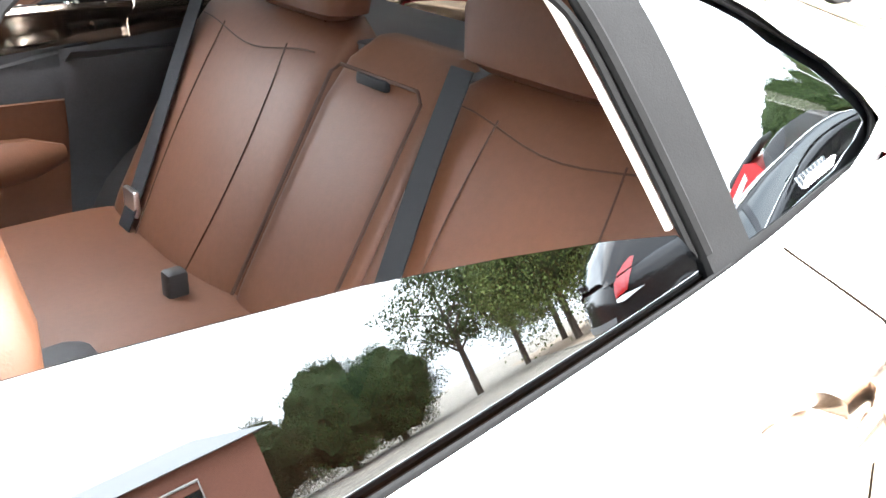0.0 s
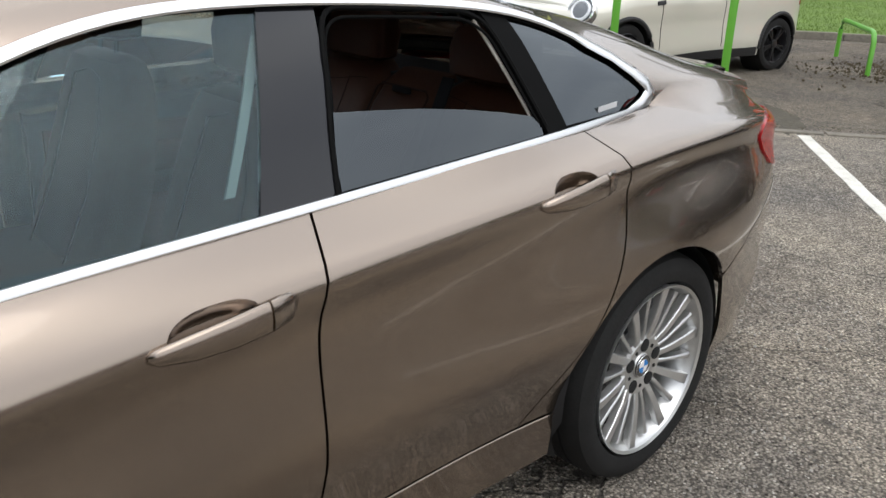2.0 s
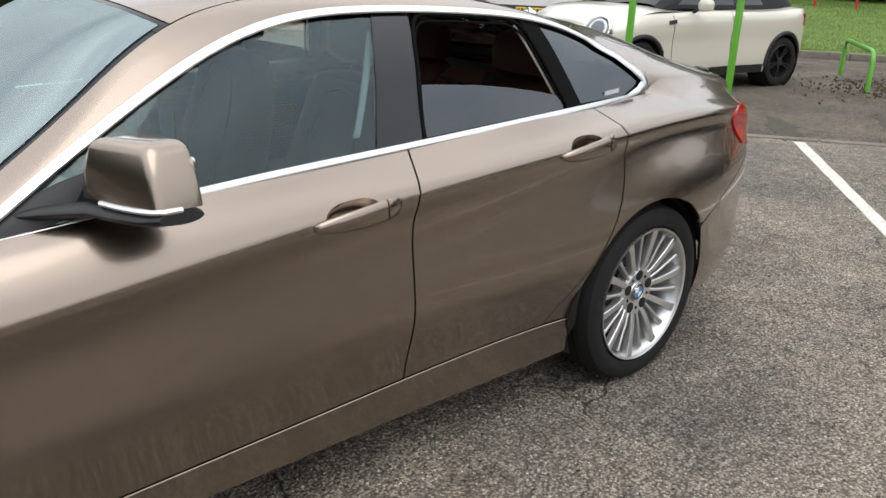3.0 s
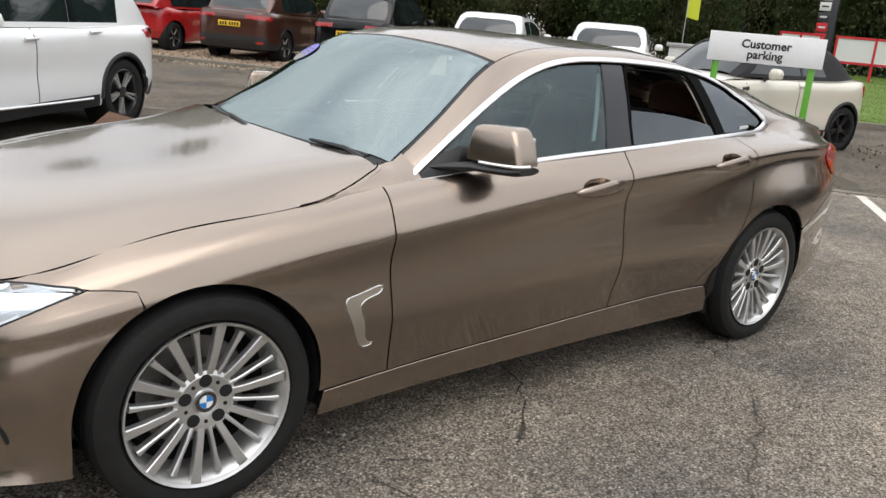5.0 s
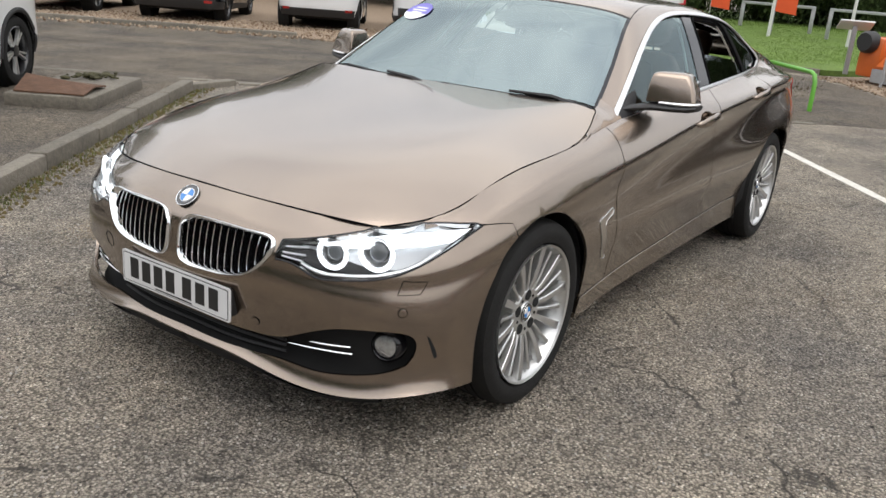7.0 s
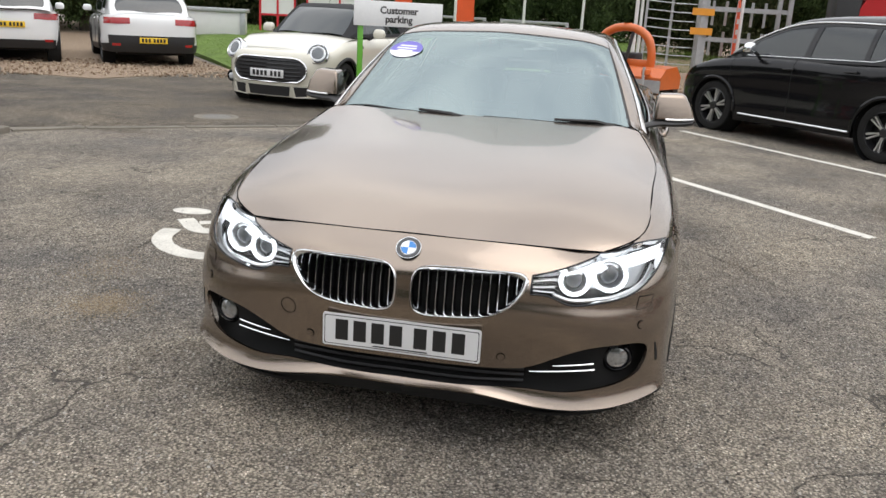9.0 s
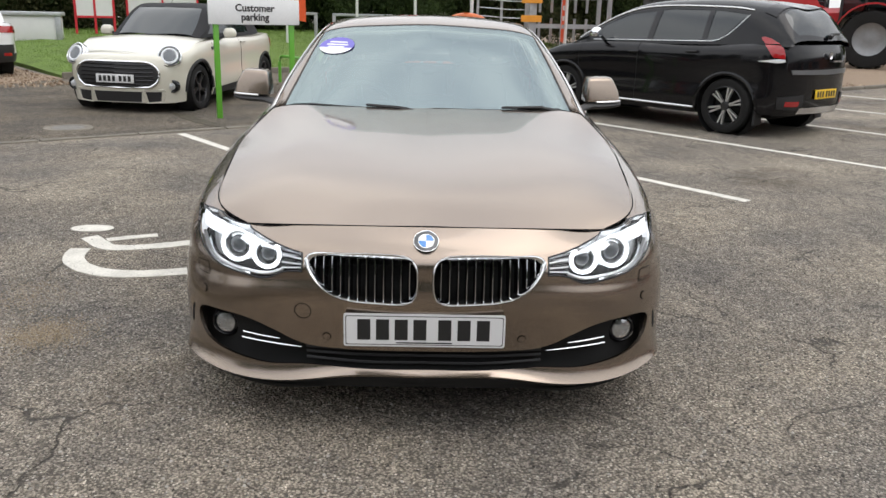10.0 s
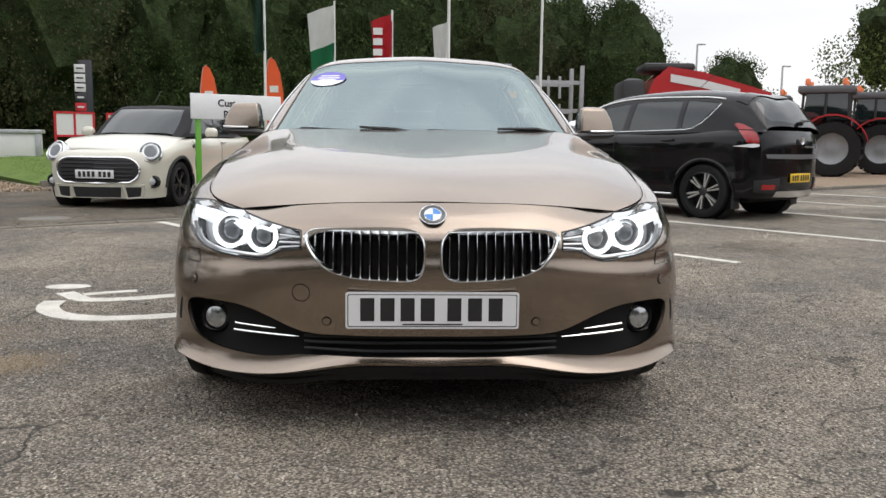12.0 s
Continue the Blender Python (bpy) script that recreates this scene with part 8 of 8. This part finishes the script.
def feather(x, y, tall, turn, cloth=None, label="orange feather banner with a white mark", low=.26, wide=.56):
    f = thing("feather_banner", pose(x, y, .1, 0, 0, turn), label, "banner", "feather banners")
    part("mast", tubed([(0, 0, -.1), (0, 0, tall * .75), (0, .1, tall * .97), (0, .22, tall)], .013, 6), STEEL, f)
    out = [(.0, tall * (low + .02)), (.0, tall * .8), (.11 * wide, tall * .95), (.29 * wide, tall * .995), (.54 * wide, tall * .965), (.79 * wide, tall * .86), (.96 * wide, tall * .68), (wide, tall * low)]
    bm = prism(out, .006, Matrix(((0, 0, 1, 0), (1, 0, 0, .01), (0, 1, 0, 0), (0, 0, 0, 1))))
    part("banner", bm, cloth or ORANGE_FLAG, f)
    for z in () if cloth else (.55, .68):
        part("white_mark", boxed(.008, .012, .14, .40, tall * z, tall * (z + .06), 0, Matrix.Translation((0, 0, 0))), WHITE_FLAG, f, smooth=False)
    return f


feather(-24.0, -6.45, 3.15, 0)
feather(-22.7, -4.22, 3.30, 0)
feather(-20.2, -12.2, 3.6, 40, mat("lime_fabric", (.50, .55, .03), .75), "lime yellow feather banner on a thin mast", .46, .34)
feather(-19.4, 3.45, 2.0, 70)

totem = thing("totem_sign", pose(-24.3, -10.15, .30, 0, 0, 12), "dark totem sign with white and red panels", "sign")
part("column", boxed(-.07, .07, -.12, .26, -.1, 3.05, .01), BOARD_DARK, totem)
for k in range(7):
    z = 2.66 - k * .30
    panel = part("panel", boxed(.072, .082, -.26, .06, z, z + .25, .003), BOARD_WHITE if k in (0, 1, 2) else BOARD_DARK if k == 3 else RED_FLAG, totem)
    part("writing_bar", boxed(.083, .086, -.20, .0, z + .10, z + .15), BOARD_WHITE if k > 2 else BOARD_DARK, panel, smooth=False)


def hoarding(x, y, turn, w, z0, z1):
    f = thing("hoarding", pose(x, y, .12, 0, 0, turn), "white hoarding panels in a red frame", "hoarding", "red framed hoardings")
    n = max(2, int(w / .8))
    for k in range(n):
        part("panel", boxed(-.01, .01, -w / 2 + k * w / n + .02, -w / 2 + (k + 1) * w / n - .02, z0, z1), BOARD_WHITE, f, smooth=False)
    for k in range(n + 1):
        part("post", boxed(-.03, .03, -w / 2 + k * w / n - .03, -w / 2 + k * w / n + .03, 0, z1 + .03), RED_FLAG, f, smooth=False)
    for z in (z0, z1):
        part("bar", boxed(-.03, .03, -w / 2, w / 2, z - .03, z + .03), RED_FLAG, f, smooth=False)
    return f


hoarding(-22.0, -9.62, 32, 1.05, .85, 1.52)
hoarding(-22.95, -7.95, 16, 2.0, .85, 1.52)
box_ = thing("white_cabinet", pose(-19.3, -10.5, .47, 0, 0, 15), "low white cabinet with grey lid on the lawn", "cabinet")
part("body", boxed(-.3, .3, -1.15, .95, -.1, .54, .02), BOARD_WHITE, box_)
part("lid", boxed(-.36, .36, -1.22, 1.02, .54, .64, .02), STEEL, box_)
part("corner_post", boxed(.30, .33, .85, 1.0, -.1, .54, .005), STEEL, box_)
for x, y in ((-24.5, -4.6), (-23.5, -1.9)):
    b_ = thing("white_barrier", pose(x, y, .42, 0, 0, 3), "low pale grey post and rail barrier", "barrier", "white barriers")
    part("rail", boxed(-.04, .04, -1.05, 1.05, .72, .80, .01), STEEL, b_)
    for y1 in (-1.0, 1.0):
        part("post", boxed(-.05, .05, y1 - .05, y1 + .05, -.1, .73, .005), STEEL, b_)

# ---- farm machines in the yard ----
ORANGE = mat("orange_machine_paint", (0.5456, 0.1144, 0.01584), .4, coat=.4, vary=.12, scale=8)
RED_M = mat("red_machine_paint", (.42, .015, .018), .35, coat=.6, vary=.06, scale=6)
TRACTOR_RIM = mat("grey_rim", (.24, .245, .25), .5, .3, vary=.15, scale=8)
AMBER = mat("amber_beacon", (.75, .14, .02), .2, coat=1)

mower = thing("flail_mower", pose(-15.0, .55, 0, 0, 0, 62), "orange flail mower with an arched headstock on gravel", "machine")
part("hood", lofted([[(x, -.42, .12), (x, -.45, .35), (x, -.25, .52), (x, .25, .56), (x, .48, .35), (x, .46, .12)] for x in (-.75, 1.35)]), ORANGE, mower, angle=30)
part("guard_flap", boxed(-.78, 1.36, -.50, -.47, .06, .30, .0), STEEL, mower, smooth=False)
arch_pts = [(-.30, -.1, .42), (-.30, -.1, .80), (-.20, -.1, 1.06), (.08, -.1, 1.24), (.50, -.1, 1.26), (.80, -.1, 1.10), (.92, -.1, .82), (.92, -.1, .42)]
part("headstock", tubed(curve_through(arch_pts, 30), .085, 10), ORANGE, mower)
part("crossbar", boxed(-.12, .98, -.15, -.05, .52, .66, .01), ORANGE, mower)
part("top_link", tubed([(.32, -.1, 1.25), (.32, -.1, 1.36)], .075, 8), ORANGE, mower)
part("stay", tubed([(.35, -.30, .02), (.50, -.12, 1.22)], .035, 6), BLACK, mower)
for x in (-.45, 1.05):
    part("support_leg", tubed([(x, -.62, .0), (x, -.60, .55)], .028, 8), STEEL, mower)
    part("leg_bracket", boxed(x - .05, x + .05, -.62, -.40, .40, .50, .01), ORANGE, mower)
part("gearbox", boxed(.18, .55, -.05, .30, .50, .78, .04), BLACK, mower)
part("drive_shaft", tubed([(-.70, .10, .62), (.18, .10, .66)], .05, 10), STEEL, mower)
for x in (-.10, .30, .70):
    part("hinge", tubed([(x - .06, -.46, .36), (x + .06, -.46, .36)], .035, 8), STEEL, mower)
part("side_drive", boxed(-1.25, -.78, -.35, .35, .12, .85, .06), ORANGE, mower)
part("drive_cover", lathed([(.0, .0), (.16, .0), (.20, .06), (.2, .2), (.0, .2)], 20, "y", (-1.05, -.52, .75)), BLACK, mower)
part("roller", lathed([(.0, -1.0), (.11, -1.0), (.11, 1.0), (0, 1.0)], 18, "x", (.3, .42, .11)), BLACK, mower)
info = thing("info_board", pose(-15.6, -.92, .1, 0, 0, 20), "tilted white information board on a post", "sign")
part("post", boxed(-.04, .04, -.04, .04, 0, .9), STEEL, info)
part("board", boxed(-.20, .20, -.30, .30, 0, .03, .005, Matrix.Translation((0, 0, .90)) @ Euler((0, radians(-25), 0)).to_matrix().to_4x4()), BOARD_WHITE, info)

rack = thing("steel_rack", pose(-20, 3.75, 0, 0, 0, 5), "grey steel storage rack with yellow sign", "rack")
for y in (-1.05, .95):
    for x in (-.5, .5):
        part("upright", boxed(x - .05, x + .05, y - .05, y + .05, 0, 3.0), STEEL, rack, smooth=False)
for z in (1.0, 1.75, 2.5):
    part("shelf_beam", boxed(-.5, -.42, -1.05, .95, z, z + .1), STEEL, rack, smooth=False)
    part("shelf_beam", boxed(.42, .5, -1.05, .95, z, z + .1), STEEL, rack, smooth=False)
    for y in np.linspace(-.8, .8, 6):
        part("hanging_tool", boxed(-.03, .03, y - .03, y + .03, z - .35, z + .25), STEEL, rack, smooth=False)
part("marker_post", boxed(.50, .60, -1.20, -1.10, 0, 3.0), STEEL, rack, smooth=False)
AMBER_BOARD = mat("amber_board", (.72, .30, .03), .5, vary=.1, scale=6)
for z in (1.15, 1.62, 2.10, 2.58):
    part("amber_board", boxed(.602, .63, -1.42, -.88, z, z + .17, .004), AMBER_BOARD, rack, smooth=False)
for z in np.arange(.35, 2.9, .22):
    part("thin_bar", tubed([(-.5, -2.4, z + .05), (-.46, -1.6, z), (-.5, -1.1, z)], .014, 5), STEEL, rack)
for y in (-2.4, -1.75):
    part("thin_upright", boxed(-.53, -.47, y - .03, y + .03, 0, 2.9), STEEL, rack, smooth=False)

loader = thing("red_implement", pose(-17, 6.6, 0, 0, 0, 84), "red farm implement with a black intake, standing in the yard", "machine")
part("hood", lofted([[(x, -.7, .9), (x, -.72, z), (x, .72, z), (x, .7, .9)] for x, z in ((-1.0, 1.9), (-.75, 2.45), (-.45, 2.72), (.35, 2.6), (1.9, 2.15), (2.2, 1.7))]), RED_M, loader, angle=20)
part("intake", boxed(-1.5, -.95, -.75, .75, .7, 2.45, .15), BLACK, loader)
part("white_band", lofted([[(x, -.735, z - .18), (x, -.735, z), (x, -.725, z), (x, -.725, z - .18)] for x, z in ((-.4, 2.55), (.35, 2.42), (1.2, 2.22))]), BOARD_WHITE, loader, smooth=False)
part("chassis", boxed(-1.2, 2.0, -.6, .6, .35, .95, .05), BLACK, loader)
for x in (-.6, 1.4):
    for y in (-.75, .75):
        part("wheel", lathed([(0, -.14), (.2, -.14), (.40, -.12), (.45, 0), (.40, .12), (.2, .14), (0, .14)], 28, "y", (x, y, .45)), TYRE, loader)
part("black_top", boxed(-1.0, 0.2, -.6, .6, 2.62, 2.82, .08), BLACK, loader)


def big_wheel(parent, x, y, r, wdt):
    w = part("wheel", lathed([(r * .55, wdt * .45), (r * .72, wdt * .5), (r * .93, wdt * .48), (r * .97, 0), (r * .93, -wdt * .48), (r * .55, -wdt * .45)], 36), TYRE, parent)
    w.matrix_basis = Matrix.Translation((x, y, r))
    for k in range(22):
        a = 2 * math.pi * k / 22
        part("lug", boxed(-.035, .035, -wdt * .48 if k % 2 else 0, 0 if k % 2 else wdt * .48, 0, r * .07, .0, Matrix.Rotation(a, 4, "Y") @ Matrix.Translation((0, 0, r * .94)) @ Matrix.Rotation(radians(35 if k % 2 else -35), 4, "Z")), TYRE, w, smooth=False)
    for s in both:
        part("rim", lathed([(r * .56, s * wdt * .44), (r * .52, s * wdt * .36), (r * .34, s * wdt * .2), (r * .18, s * wdt * .24), (0, s * wdt * .26)], 32), TRACTOR_RIM, w)
    return w


def tractor(m, label):
    t = thing("tractor", m, label, "tractor", "red tractors")
    part("bonnet", lofted([[(x, -w, .95), (x, -w, z - .15), (x, -w * .6, z), (x, w * .6, z), (x, w, z - .15), (x, w, .95)] for x, w, z in ((.5, .40, 1.75), (1.6, .38, 1.68), (2.3, .34, 1.5), (2.4, .30, 1.3))]), RED_M, t, angle=30)
    part("chassis", boxed(-.6, 2.2, -.35, .35, .55, 1.0, .05), BLACK, t)
    part("cab_glass", lofted([[(-.85, -w, z), (.55 - .1 * k, -w, z), (.55 - .1 * k, w, z), (-.85, w, z)] for k, (w, z) in enumerate(((.70, 1.15), (.80, 1.8), (.72, 2.55)))]), ROW_GLASS, t, angle=20)
    for x, y in ((-.86, -.74), (-.86, .74), (.46, -.74), (.46, .74), (-.2, -.79), (-.2, .79)):
        part("cab_pillar", tubed([(x, y, 1.15), (x, y * 1.06, 1.8), (x * .97, y * .98, 2.58)], .045, 6), BLACK, t)
    part("cab_roof", boxed(-1.0, .62, -.85, .85, 2.55, 2.78, .06), mat("cab_roof_grey", (.10, .10, .105), .45), t)
    for x_, y in ((-.7, -.7), (-.7, .7), (.35, -.7), (.35, .7)):
        b_ = part("beacon", lathed([(0, 0), (.075, 0), (.075, .16), (.05, .2), (0, .2)], 14, "z", (x_, y, 2.80)), AMBER, t)
        part("beacon_stem", tubed([(x_, y, 2.74), (x_, y, 2.82)], .03, 6), BLACK, t)
    for s in both:
        big_wheel(t, -.45, s * .95, .86, .52)
        big_wheel(t, 1.85, s * .85, .60, .42)
        pts = [(-.45 + 1.0 * math.cos(radians(a)), .86 + 1.0 * math.sin(radians(a))) for a in range(20, 171, 15)]
        bm = lofted([[(x, s * .66, z), (x, s * 1.22, z), (x, s * 1.22, z + .05), (x, s * .66, z + .05)] for x, z in pts])
        part("fender", bm, RED_M, t)
    return t


tr = tractor(pose(-23.0, 13.07, 0, 0, 0, -120), "red tractor with dark cab and amber beacons")
copy_thing(tr, pose(-25.5, 16.1, 0, 0, 0, -122))
copy_thing(tr, pose(-28.5, 13.6, 0, 0, 0, -118))
for x, y, z in ((-60, 21.9, 8.4), (-60, 28.5, 6.9)):
    lp = thing("street_lamp", pose(x, y, 0), "tall grey street lamp in the distance", "street lamp", "street lamps")
    part("column", tubed([(0, 0, 0), (0, 0, z)], [.12, .07], 8), STEEL, lp)
    part("lantern", boxed(-.1, .1, 0, .6, z - .05, z + .06, .02), STEEL, lp)
